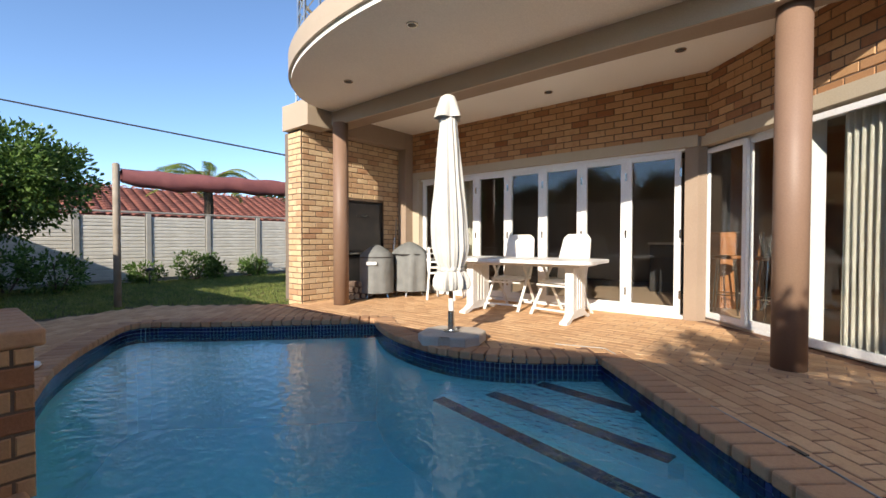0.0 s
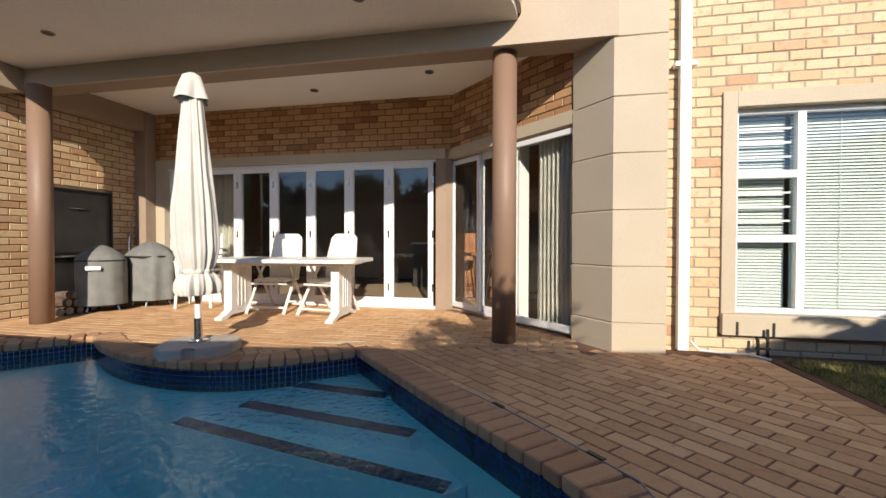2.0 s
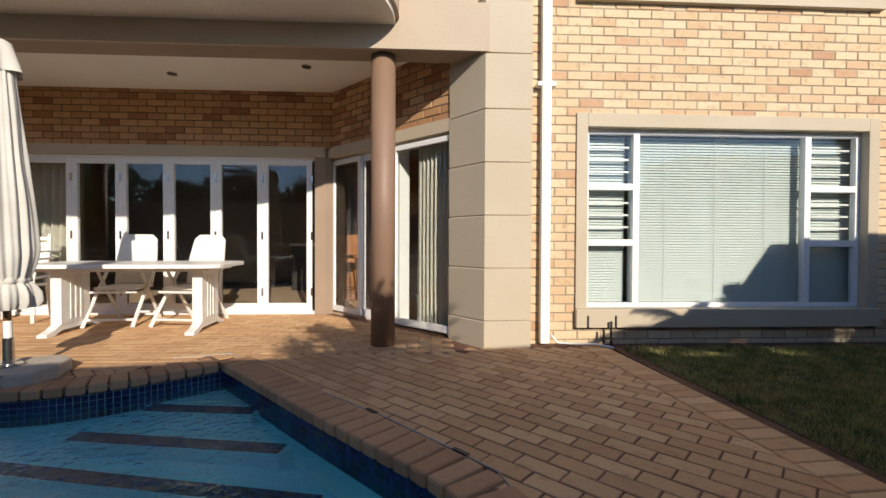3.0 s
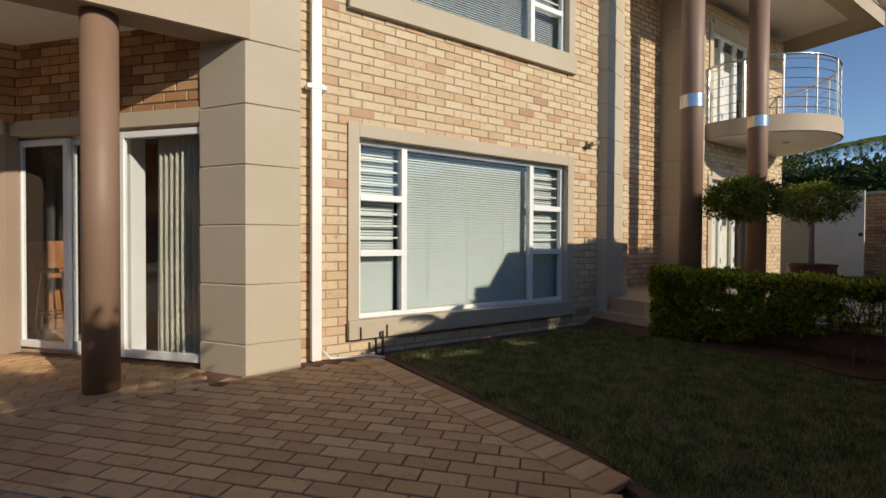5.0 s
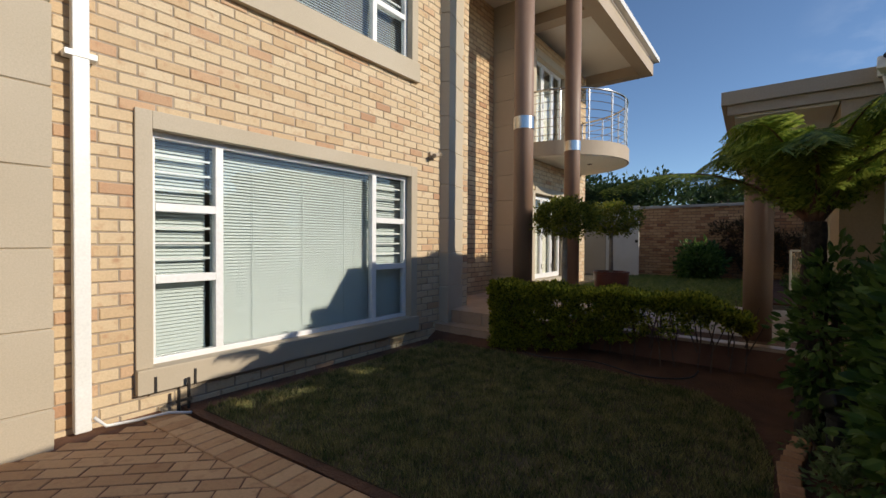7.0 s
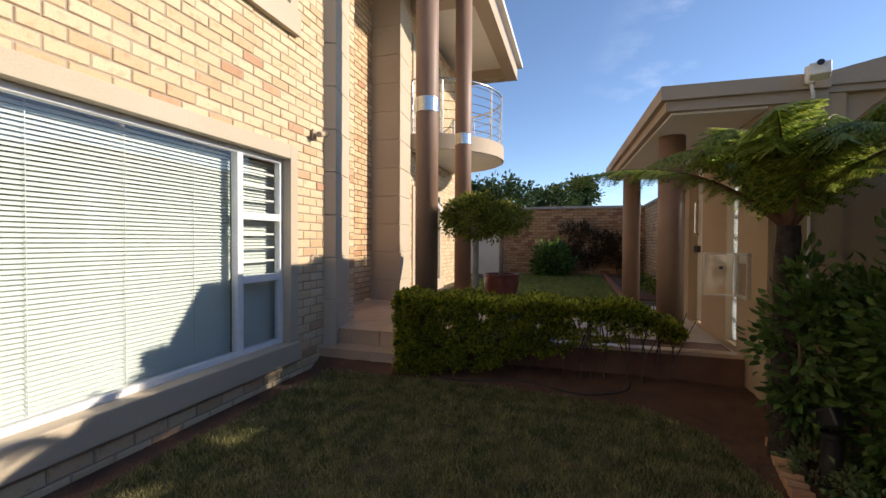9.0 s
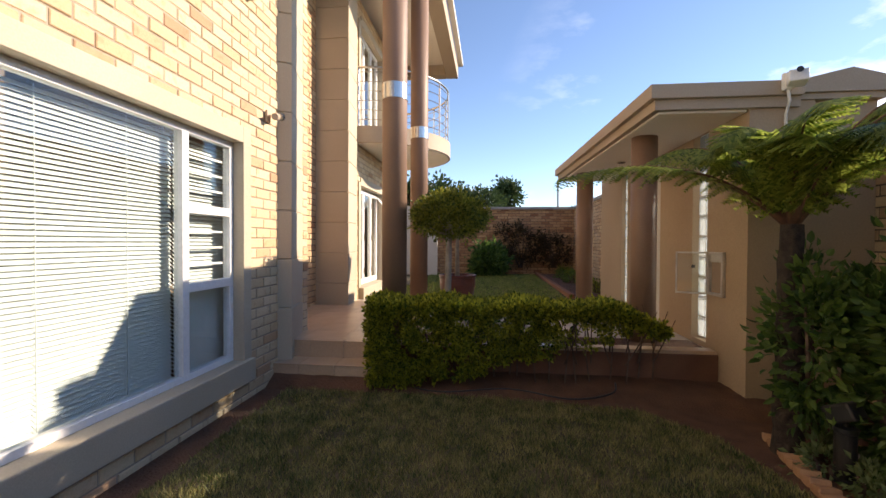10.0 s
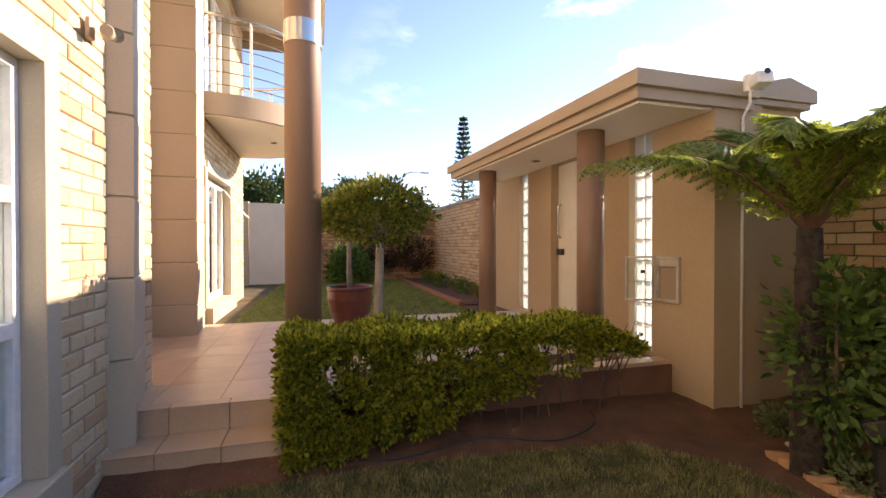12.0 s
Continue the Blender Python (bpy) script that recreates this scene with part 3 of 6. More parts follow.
def window_unit(name, x0, x1, z0, z1, ml, mr, t1, t2, y=WALL_Y + 0.09):
    """Aluminium window: a broad fixed pane between two narrow lights of three panes each, venetian blind behind."""
    ob = empty(name, pose(0, 0, 0), "white aluminium window with fixed pane and louvred side lights", "window", kind="structure")
    w = 0.045
    bm = bmesh.new()
    for a, b, c, d in ((x0, x1, z0, z0 + w), (x0, x1, z1 - w, z1), (x0, x0 + w, z0 + w, z1 - w), (x1 - w, x1, z0 + w, z1 - w)):
        add_box(bm, a, b, y - 0.03, y + 0.03, c, d, 0.004)
    for c in (ml, mr):
        add_box(bm, c - 0.032, c + 0.032, y - 0.035, y + 0.03, z0 + w, z1 - w, 0.004)
    part("window_frame", bm, M_WHITE, ob)
    bm = bmesh.new()
    for a, b in ((x0 + w, ml - 0.032), (mr + 0.032, x1 - w)):
        for t in (t1, t2):
            add_box(bm, a, b, y - 0.036, y + 0.03, t - 0.032, t + 0.032, 0.004)
    part("transom", bm, M_WHITE, ob)
    lights = []
    for a, b in ((x0 + w, ml - 0.032), (mr + 0.032, x1 - w)):
        for c, d in ((z0 + w, t1 - 0.032), (t1 + 0.032, t2 - 0.032), (t2 + 0.032, z1 - w)):
            lights.append((a, b, c, d))
    for a, b, c, d in lights + [(ml + 0.032, mr - 0.032, z0 + w, z1 - w)]:
        pane = part("pane", box(a, b, y - 0.003, y + 0.003, c, d), M_GLASS, ob)
        pane.visible_shadow = False
    for a, b, c, d in lights:
        if c > t1 - 0.01:
            bm = bmesh.new()
            n = 4
            for i in range(1, n):
                zz = c + (d - c) * i / n
                add_box(bm, a, b - 0.02, y + 0.02, y + 0.034, zz - 0.008, zz + 0.008)
            part("burglar_bar", bm, M_WHITE, ob)
    # blind
    bm = bmesh.new()
    zz = z0 + 0.03
    while zz < z1 - 0.05:
        for a, b in ((x0 + w, ml - 0.06), (ml - 0.02, mr + 0.025), (mr + 0.05, x1 + 0.06)):
            add_box(bm, a, b, -0.0165, 0.0165, -0.0008, 0.0008, 0, Matrix.Translation((0, y + 0.10, zz)) @ Matrix.Rotation(radians(49), 4, "X"))
        zz += 0.0275
    part("blind_slats", bm, M_BLIND, ob, "white venetian blind slats")
    bm = bmesh.new()
    for c in (ml + 0.35, (ml + mr) / 2, mr - 0.35):
        add_box(bm, c - 0.002, c + 0.002, y + 0.082, y + 0.085, z0 + 0.03, z1 - 0.04)
    part("blind_cord", bm, M_BLIND, ob)
    return ob


window_unit("window_1", WIN[0] + IN, WIN[1] - IN, WIN[2] + 0.175, WIN[3] - 0.13, 2.376, 4.13, 0.965, 1.51)
window_unit("window_2", WIN_UP[0] + IN, WIN_UP[1] - IN, WIN_UP[2] + 0.24, WIN_UP[3] - 0.13, 2.376, 4.13, 4.03, 4.5)


# quoin piers of plastered blocks
def quoin_pier(name, pts, z_list, label):
    """A plastered pier of stacked blocks: each block tapers slightly to the joint under it."""
    ob = empty(name, pose(0, 0, 0), label, "pier", kind="structure")
    cx, cy = sum(p[0] for p in pts) / len(pts), sum(p[1] for p in pts) / len(pts)
    for a, b in zip(z_list, z_list[1:]):
        bm = bmesh.new()
        rings = []
        for z, s in ((a, 0.0), (a + 0.008, 0.016), (b - 0.012, 0.022), (b, 0.0)):
            ring = []
            for x, y in pts:
                d = Vector((x - cx, y - cy)).normalized() * s
                ring.append(bm.verts.new((x + d.x, y + d.y, z)))
            rings.append(ring)
        n = len(pts)
        for r0, r1 in zip(rings, rings[1:]):
            for i in range(n):
                bm.faces.new((r0[i], r0[(i + 1) % n], r1[(i + 1) % n], r1[i]))
        bm.faces.new(rings[0][::-1])
        bm.faces.new(rings[-1])
        part("block", bm, M_PLASTER, ob)
    return ob


QA = [-0.06, 0.245, 0.725, 1.205, 1.685, 2.165, 2.665, 3.15, 3.635, 4.12, 4.6, 5.08, 5.9]
quoin_pier("pier_terrace", [(0.568, 4.03), (0.85, 3.665), (1.262, 3.665), (1.262, 4.2), (0.568, 4.2)], QA, "beige plastered quoin pier beside the terrace")
QB = [0.2, 0.66, 1.12, 1.58, 2.04, 2.50, 2.96, 3.42, 3.88, 4.34, 4.80, 5.26, 5.9]
quoin_pier("pier_porch", [(5.28, 3.88), (5.34, 3.745), (5.88, 3.87), (5.88, 4.3), (5.28, 4.3)], [0.0] + QB[1:], "beige plastered quoin pier beside the porch steps")
quoin_pier("pier_porch_far", [(7.75, 4.0), (8.40, 4.08), (8.40, 4.75), (7.75, 4.75)], QB, "beige plastered quoin pier of the far wing")

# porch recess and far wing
# Tan bricks and dark joints here carry the recess's shade in their colour.
brick_wall("wall_porch", pose(5.88, 4.5, 0), 0.0, 1.9, 0.3, 5.9, [], "face-brick wall at the back of the porch, its shade put into tan bricks", mats=(M_TANB, M_TANB_S))
FAR_Y = 4.13
far_holes = [(0.36, 1.92, 0.3, 2.32), (0.36, 1.92, 3.25, 5.1)]
brick_wall("wall_far_wing", pose(8.4, FAR_Y, 0), 0.0, 3.3, 0.2, 5.45, far_holes, "cream face-brick wall of the far wing", phase=0.1)

# terrace walls
FOLD_Y = 5.5
fold_hole = [(-5.6, -0.70, -0.1, 2.20)]
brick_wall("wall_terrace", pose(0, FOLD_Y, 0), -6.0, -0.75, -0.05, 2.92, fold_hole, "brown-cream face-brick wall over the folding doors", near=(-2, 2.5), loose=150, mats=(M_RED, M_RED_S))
ANG = pose(-1.0, 5.62, 0, 0, 0, -45)
slide_hole = [(-0.2, 2.36, -0.1, 2.20)]
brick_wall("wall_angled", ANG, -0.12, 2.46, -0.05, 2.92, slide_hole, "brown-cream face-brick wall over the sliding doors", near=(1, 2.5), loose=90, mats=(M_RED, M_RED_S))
# lintel bands
bm = bmesh.new()
add_box(bm, -5.6, -0.98, FOLD_Y - 0.02, FOLD_Y + 0.2, 2.06, 2.19, 0.004)
add_box(bm, -5.6, -5.44, FOLD_Y - 0.02, FOLD_Y + 0.2, 0.0, 2.06, 0.004)
structure(part("trim_3", bm, M_PLASTER), "beige plaster lintel over the folding doors", "lintel")
bm = box(-0.02, 2.36, -0.02, 0.2, 2.06, 2.19, 0.004)
ob = structure(part("trim_4", bm, M_PLASTER), "beige plaster lintel over the sliding doors", "lintel")
ob.matrix_basis = ANG
structure(part("corner_post", prism([(-1.12, 5.53), (-0.98, 5.53), (-0.90, 5.60), (-0.95, 5.75), (-1.12, 5.75)], 0, 2.19), M_BEAM), "taupe painted post between the glass doors", "post")

# braai wall at the end of the terrace
brick_wall("wall_braai", pose(-5.80, 3.32, 0, 0, 0, 90), 0.0, 2.3, -0.05, 2.655, [(0.62, 1.62, 0.0, 1.62)], "tan face-brick fireplace wall of the terrace", mats=(M_TANB, M_TANB_S), thick=0.34, near=(0.3, 1.2), loose=200)
brick_wall("wall_braai_front", pose(-6.15, 3.30, 0), 0.0, 0.35, -0.05, 2.62, [], "tan face-brick end of the fireplace wall", mats=(M_TANB, M_TANB_S), thick=0.2)
structure(part("braai_lintel", box(-6.14, -5.792, 3.96, 5.6, 2.658, 2.898, 0.003), M_BEAM), "taupe painted beam over the fireplace wall", "beam")
structure(part("fascia_pillar", box(-6.19, -5.50, 3.22, 3.634, 2.622, 3.0, 0.006), M_FASCIA), "beige painted end block of the terrace beam", "beam face")
structure(part("braai_beam", box(-5.79, -5.60, 3.96, 5.29, 2.60, 2.898, 0.005), M_BEAM), "taupe painted beam over the fireplace wall", "beam")
structure(part("braai_post", box(-5.79, -5.60, 5.3, 5.49, 0, 2.898, 0.005), M_BEAM), "taupe painted corner post of the terrace", "post")


def column(name, x, y, z0, z1, r, label, bands=()):
    ob = empty(name, pose(x, y, z0), label, "column", kind="structure")
    part("shaft", lathe([(r, 0), (r, z1 - z0)], 40), M_BROWN, ob, smooth=False)
    for k in ob.children:
        k.data.polygons.foreach_set("use_smooth", [len(p.vertices) == 4 for p in k.data.polygons])
    for b in bands:
        part("band", lathe([(r + 0.002, b - z0 - 0.08), (r + 0.006, b - z0 - 0.078), (r + 0.006, b - z0 + 0.078), (r + 0.002, b - z0 + 0.08)], 40), M_STEEL, ob, "polished steel band")
    return ob


column("column_terrace", -0.08, 3.83, 0, 2.68, 0.112, "brown painted round concrete column on the terrace")
column("column_terrace_end", -5.29, 3.64, 0, 2.68, 0.112, "brown painted round concrete column by the fireplace")
column("column_porch", 5.73, 2.83, 0.30, 5.75, 0.125, "tall brown round porch column with steel band", (2.79,))
column("column_porch_far", 7.55, 2.88, 0.30, 5.75, 0.125, "tall brown round porch column with steel band", (2.83,))

# beam, balcony slab, terrace ceiling
structure(part("beam", box(-6.17, 0.80, 3.67, 3.95, 2.68, 3.06, 0.006), M_BEAM), "taupe painted terrace beam", "beam")
structure(part("fascia_pier", box(-6.19, 0.88, 3.635, 3.669, 2.672, 3.10), M_FASCIA), "beige painted face of the terrace beam", "beam face")
structure(part("ceiling_terrace", box(-6.1, 0.8, 3.95, 5.52, 2.90, 3.05), M_SOFFIT), "cream painted terrace ceiling", "ceiling")
bm = bmesh.new()
add_prism(bm, [(0.6, 3.95), (0.9, 3.95), (0.9, 4.2), (0.1, 5.0), (-0.9, 5.9), (-1.2, 5.9), (-1.2, 5.5)], 3.05, 3.08)
structure(part("ceiling_infill", bm, M_SOFFIT), "cream painted ceiling over the angled doors", "ceiling")


def arc_edge(off=0.0):
    """Curved balcony edge, an ellipse from the fireplace end to the column."""
    out = []
    cx, cy, rx, ry = -2.72, 3.60, 2.76 + off, 1.54 + off
    for i in range(97):
        a = math.pi * i / 96
        out.append((cx - rx * math.cos(a), cy - ry * math.sin(a) ** 0.92))
    return out


structure(part("balcony_slab", prism(arc_edge() + [(0.04, 3.634), (-5.48, 3.634)], 2.88, 3.03), M_SOFFIT), "cream soffit of the curved balcony", "balcony")
structure(part("balcony_fascia", prism(arc_edge(0.035) + [(0.07, 3.633), (-5.51, 3.633)], 2.93, 3.16), M_FASCIA), "beige painted rim of the curved balcony", "balcony rim")
structure(part("upper_floor", box(-6.17, 0.78, 3.70, 6.2, 3.105, 3.2), M_FASCIA), "balcony floor slab", "floor")
structure(part("wall_upper", box(-6.14, 1.2, 5.9, 6.1, 3.2, 5.9), M_PLASTER), "plastered upper storey wall behind the balcony", "wall")

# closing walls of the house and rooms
structure(part("wall_back", box(-6.6, 13.4, 10.0, 10.2, -0.05, 5.9), M_DIMROOM), "plain back wall of the house", "wall")
structure(part("wall_end", box(-6.6, -6.4, 3.5, 10.0, -0.05, 2.7), M_DIMROOM), "plain end wall of the house", "wall")
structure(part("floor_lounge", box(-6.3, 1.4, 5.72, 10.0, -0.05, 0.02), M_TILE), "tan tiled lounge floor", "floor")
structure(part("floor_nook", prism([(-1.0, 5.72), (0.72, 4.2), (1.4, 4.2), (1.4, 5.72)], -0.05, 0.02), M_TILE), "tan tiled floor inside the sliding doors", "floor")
structure(part("ceiling_lounge", box(-6.3, 1.4, 5.72, 10.0, 2.7, 2.8), M_DIMROOM), "plain lounge ceiling", "ceiling")
structure(part("ceiling_nook", prism([(-0.7, 5.72), (0.95, 4.15), (1.4, 4.15), (1.4, 5.72)], 2.7, 2.8), M_DIMROOM), "plain ceiling inside the sliding doors", "ceiling")
structure(part("wall_lounge", box(1.4, 1.6, 4.08, 10.0, -0.05, 2.8), M_DIMROOM), "plain lounge side wall", "wall")
structure(part("wall_study", box(1.6, 5.8, 6.6, 6.7, -0.05, 5.9), M_DIMROOM), "plain wall of the room behind the blinds", "wall")
structure(part("roof_main", box(-6.6, 6.2, 3.3, 10.4, 5.9, 6.1), M_FASCIA), "flat roof slab of the house", "roof")

# porch floor
structure(part("porch_base", box(5.47, 8.5, -0.14, 4.5, -0.05, 0.312), M_TILE), "raised porch slab", "floor")
structure(part("planter_face", box(5.452, 5.469, -0.14, 2.92, -0.05, 0.30), M_PLANTER), "red-brown painted face of the raised planter", "wall face")

# gate wall
GATE_Y = -0.15
bm = bmesh.new()
for a, b, c, d in ((5.06, 9.6, -0.05, 2.40), (5.70, 6.0, 0.36, 2.36), (6.83, 7.45, 0.3, 2.36), (8.08, 8.36, 0.36, 2.36)):
    loop = [bm.verts.new((x, GATE_Y, z)) for x, z in ((a, c), (b, c), (b, d), (a, d))]
    for k in range(4):
        bm.edges.new((loop[k], loop[(k + 1) % 4]))
bmesh.ops.triangle_fill(bm, use_beauty=True, edges=bm.edges[:])
bmesh.ops.recalc_face_normals(bm, faces=bm.faces[:])
thick = bmesh.ops.extrude_face_region(bm, geom=bm.faces[:])
bmesh.ops.translate(bm, verts=[v for v in thick["geom"] if isinstance(v, bmesh.types.BMVert)], vec=(0, -0.22, 0))
bmesh.ops.recalc_face_normals(bm, faces=bm.faces[:])
structure(part("wall_gate", bm, M_TAN), "tan painted entrance wall", "wall")
structure(part("wall_return", box(5.06, 5.28, -0.62, GATE_Y - 0.22, -0.05, 2.40), M_TAN), "tan painted end of the entrance wall", "wall")
bm = bmesh.new()
add_prism(bm, [(5.03, 0.57), (9.0, 0.72), (9.0, -0.5), (5.03, -0.5)], 2.345, 2.425)
structure(part("canopy", bm, M_FASCIA), "taupe painted flat entrance canopy", "canopy")
structure(part("canopy_rim", prism([(4.99, 0.61), (9.04, 0.765), (9.04, -0.5), (4.99, -0.5)], 2.426, 2.535), M_FASCIA), "taupe painted upper rim of the entrance canopy", "canopy rim")
structure(part("canopy_soffit", prism([(5.08, 0.52), (8.95, 0.67), (8.95, -0.14), (5.08, -0.14)], 2.325, 2.344), M_SOFFIT), "white painted canopy soffit", "ceiling")
column("column_gate", 5.88, 0.36, 0.30, 2.325, 0.12, "brown painted round column under the canopy")
column("column_gate_far", 8.10, 0.46, 0.30, 2.325, 0.12, "brown painted round column under the canopy")

# boundary walls
brick_wall("wall_boundary", pose(5.3, -1.1, 0, 0, 0, 180), 0.0, 1.63, -0.05, 2.03, [], "tan face-brick boundary wall behind the shrubs", mats=(M_TANB, M_TANB_S), near=(0.6, 1.0), loose=80)
# Unseen wall, bent and sized so its shadow edge falls across the paving.
structure(part("wall_boundary_high", prism([(-12.0, -1.75), (-1.5, -1.75), (3.66, -0.98), (3.66, -0.74), (-1.5, -1.52), (-12.0, -1.52)], -0.05, 2.1), M_PLASTER), "unseen plain wall added to cast the terrace shadow", "wall")
brick_wall("wall_far", pose(15.4, 5.0, 0, 0, 0, -90), 0.0, 5.8, 0.25, 2.34, [], "russet face-brick garden wall at the end of the lawn", mats=(M_RED, M_RED_S))
brick_wall("wall_side", pose(15.4, -0.75, 0, 0, 0, 180), 0.0, 6.0, 0.25, 2.34, [], "tan face-brick garden side wall", mats=(M_TANB, M_TANB_S))
structure(part("lawn_far", box(8.5, 15.4, -0.75, 5.2, -0.04, 0.285), M_GRASSBASE), "small lawn behind the porch", "lawn")

# wall caps and the high block behind the canopy
structure(part("wall_cap_far", box(15.33, 15.7, -1.0, 5.05, 2.34, 2.42, 0.01), M_CONCRETE), "grey concrete coping on the garden wall", "coping")
structure(part("wall_cap_side", box(9.3, 15.32, -1.0, -0.70, 2.34, 2.42, 0.01), M_CONCRETE), "grey concrete coping on the garden side wall", "coping")
structure(part("corner_pillar", box(5.10, 5.34, -1.09, -0.625, -0.05, 2.40), M_TAN), "tan painted corner pillar", "pillar")
bm = bmesh.new()
v = [bm.verts.new(p) for p in ((5.02, -1.16, 2.45), (5.02, -0.51, 2.45), (5.02, -0.51, 2.55), (5.02, -0.86, 2.63), (5.02, -1.16, 2.55))]
w = [bm.verts.new((q.co.x + 1.6, q.co.y, q.co.z)) for q in v]
bm.faces.new(v)
bm.faces.new(w[::-1])
for i in range(5):
    bm.faces.new((v[i], w[i], w[(i + 1) % 5], v[(i + 1) % 5]))
structure(part("pillar_cap", bm, M_FASCIA), "taupe peaked cap of the corner pillar", "pillar cap")
structure(part("pillar_neck", box(5.045, 6.6, -1.12, -0.505, 2.402, 2.448), M_FASCIA), "taupe neck under the pillar cap", "pillar cap")

# far wing: roof, balcony, doors
structure(part("roof_wing", box(5.1, 12.35, 2.78, 10.0, 5.75, 5.98), M_FASCIA), "flat roof of the far wing", "roof")
bm = bmesh.new()
add_box(bm, 5.1, 12.4, 2.70, 2.98, 5.42, 5.745)
add_box(bm, 12.1, 12.4, 2.99, 4.3, 5.42, 5.745)
add_box(bm, 8.4, 8.7, 2.99, 4.1, 5.45, 5.745)
structure(part("eave_beam", bm, M_FASCIA), "taupe painted eave beam of the far wing", "beam")
structure(part("ceiling_eave", box(5.1, 12.1, 2.985, 4.5, 5.66, 5.748), M_SOFFIT), "cream eave soffit", "ceiling")
structure(part("gutter", prism([(5.1, 2.58), (12.52, 2.58), (12.52, 4.4), (12.405, 4.4), (12.405, 2.695), (5.1, 2.695)], 5.76, 5.88, 0.01), M_PVC), "white eave gutter", "gutter")
BC, BR = (9.98, FAR_Y - 0.012), 1.45
half = [(BC[0] - BR * math.cos(math.pi * i / 72), BC[1] - BR * math.sin(math.pi * i / 72)) for i in range(73)]
structure(part("balcony_round", prism(half, 2.96, 3.24, 0.01), M_FASCIA), "round taupe balcony slab on the far wing", "balcony")
structure(part("balcony_round_soffit", prism([(BC[0] + (x - BC[0]) * 0.97, BC[1] - 0.01 + (y - BC[1]) * 0.97) for x, y in half], 2.945, 2.958), M_SOFFIT), "cream soffit of the round balcony", "ceiling")


def railing(name, line, z0, height, rails, label, post_every):
    ob = empty(name, pose(0, 0, 0), label, "railing")
    part("handrail", tube([(x, y, z0 + height) for x, y in line], 0.022, 8), M_STEEL, ob, smooth=True)
    for k in range(rails):
        z = z0 + 0.12 + (height - 0.2) * k / (rails - 1)
        part("rail", tube([(x, y, z) for x, y in line], 0.007, 6), M_STEEL, ob)
    for i in range(0, len(line), post_every):
        x, y = line[i]
        part("post", tube([(x, y, z0), (x, y, z0 + height)], 0.017, 8), M_STEEL, ob)
    return ob


railing("balcony_railing", [(BC[0] - (BR - 0.06) * math.cos(math.pi * i / 32), BC[1] - 0.02 - (BR - 0.06) * math.sin(math.pi * i / 32)) for i in range(33)], 3.24, 1.0, 6, "stainless steel rail round the far balcony", 4)
railing("terrace_balcony_railing", [(x, y) for x, y in arc_edge(-0.08)], 3.16, 0.95, 6, "stainless steel rail along the curved balcony", 6)


def glazed_unit(name, m, leaves, z0, z1, label, category, deep=0.05, stile=0.07, foot=0.10, glass=None, y_step=0.0, kind="structure"):
    """Framed glass leaves side by side in the plane y = 0 of the pose m."""
    ob = empty(name, m, label, category, kind=kind)
    for i, (a, b) in enumerate(leaves):
        y = y_step * (i % 2)
        bm = bmesh.new()
        add_box(bm, a, a + stile, y, y + deep, z0, z1, 0.004)
        add_box(bm, b - stile, b, y, y + deep, z0, z1, 0.004)
        add_box(bm, a + stile, b - stile, y, y + deep, z0, z0 + foot, 0.004)
        add_box(bm, a + stile, b - stile, y, y + deep, z1 - stile, z1, 0.004)
        leaf = part("leaf", bm, M_WHITE, ob)
        pane = part("pane", box(a + stile, b - stile, y + deep / 2 - 0.003, y + deep / 2 + 0.003, z0 + foot, z1 - stile), glass or M_GLASS, leaf)
        pane.visible_shadow = False
        bm = bmesh.new()
        for z in (z0 + 0.25, (z0 + z1) / 2, z1 - 0.25):
            add_box(bm, b - 0.012, b + 0.012, y - 0.012, y - 0.001, z - 0.05, z + 0.05)
        if deep > 0.04:
            part("hinge", bm, M_STEEL, leaf)
        else:
            bm.free()
    return ob


edges = [-5.43, -4.83, -4.22, -3.61, -3.01, -2.41, -1.81, -1.17]
fold = glazed_unit("door_1", pose(0, 5.575, 0), list(zip(edges, edges[1:])), 0.045, 2.03, "closed white aluminium folding doors of glass leaves", "folding door")
structure(part("door_track", box(-5.44, -1.13, 5.55, 5.66, 0.0, 0.044, 0.004), M_WHITE), "white aluminium threshold track", "door track")
structure(part("door_head", box(-5.44, -1.125, 5.55, 5.66, 2.031, 2.058), M_WHITE), "white aluminium head track", "door track")
bm = bmesh.new()
add_box(bm, -1.245, -1.215, 5.53, 5.574, 0.97, 1.10, 0.004)
add_tube(bm, [(-1.23, 5.53, 1.03), (-1.23, 5.505, 1.03), (-1.35, 5.50, 1.03)], 0.010)
part("door_handle", bm, M_WHITE, fold, "white lever handle")
bm = bmesh.new()
for x in edges[2:-1:2]:
    add_box(bm, x - 0.015, x + 0.015, 5.56, 5.574, 0.93, 1.06, 0.003)
part("flush_bolt", bm, M_BLACK, fold, "black flush bolts")

slide = glazed_unit("door_2", ANG @ pose(0, 0.07, 0), [(0.03, 0.66), (0.60, 1.26), (1.34, 2.34)], 0.045, 2.03, "white aluminium sliding glass doors, closed", "sliding door", y_step=0.055, stile=0.055, foot=0.07, deep=0.04)
bm = bmesh.new()
add_box(bm, 0.0, 2.36, 0.05, 0.20, 0.0, 0.044, 0.004)
add_box(bm, 1.262, 1.338, 0.05, 0.20, 0.0, 2.058, 0.004)
add_box(bm, 0.0, 2.36, 0.05, 0.20, 2.031, 2.058)
part("door_frame", bm, M_WHITE, slide)
slide.children[-1].matrix_parent_inverse = Matrix.Identity(4)
slide.children[-1].location = (0, -0.07, 0)
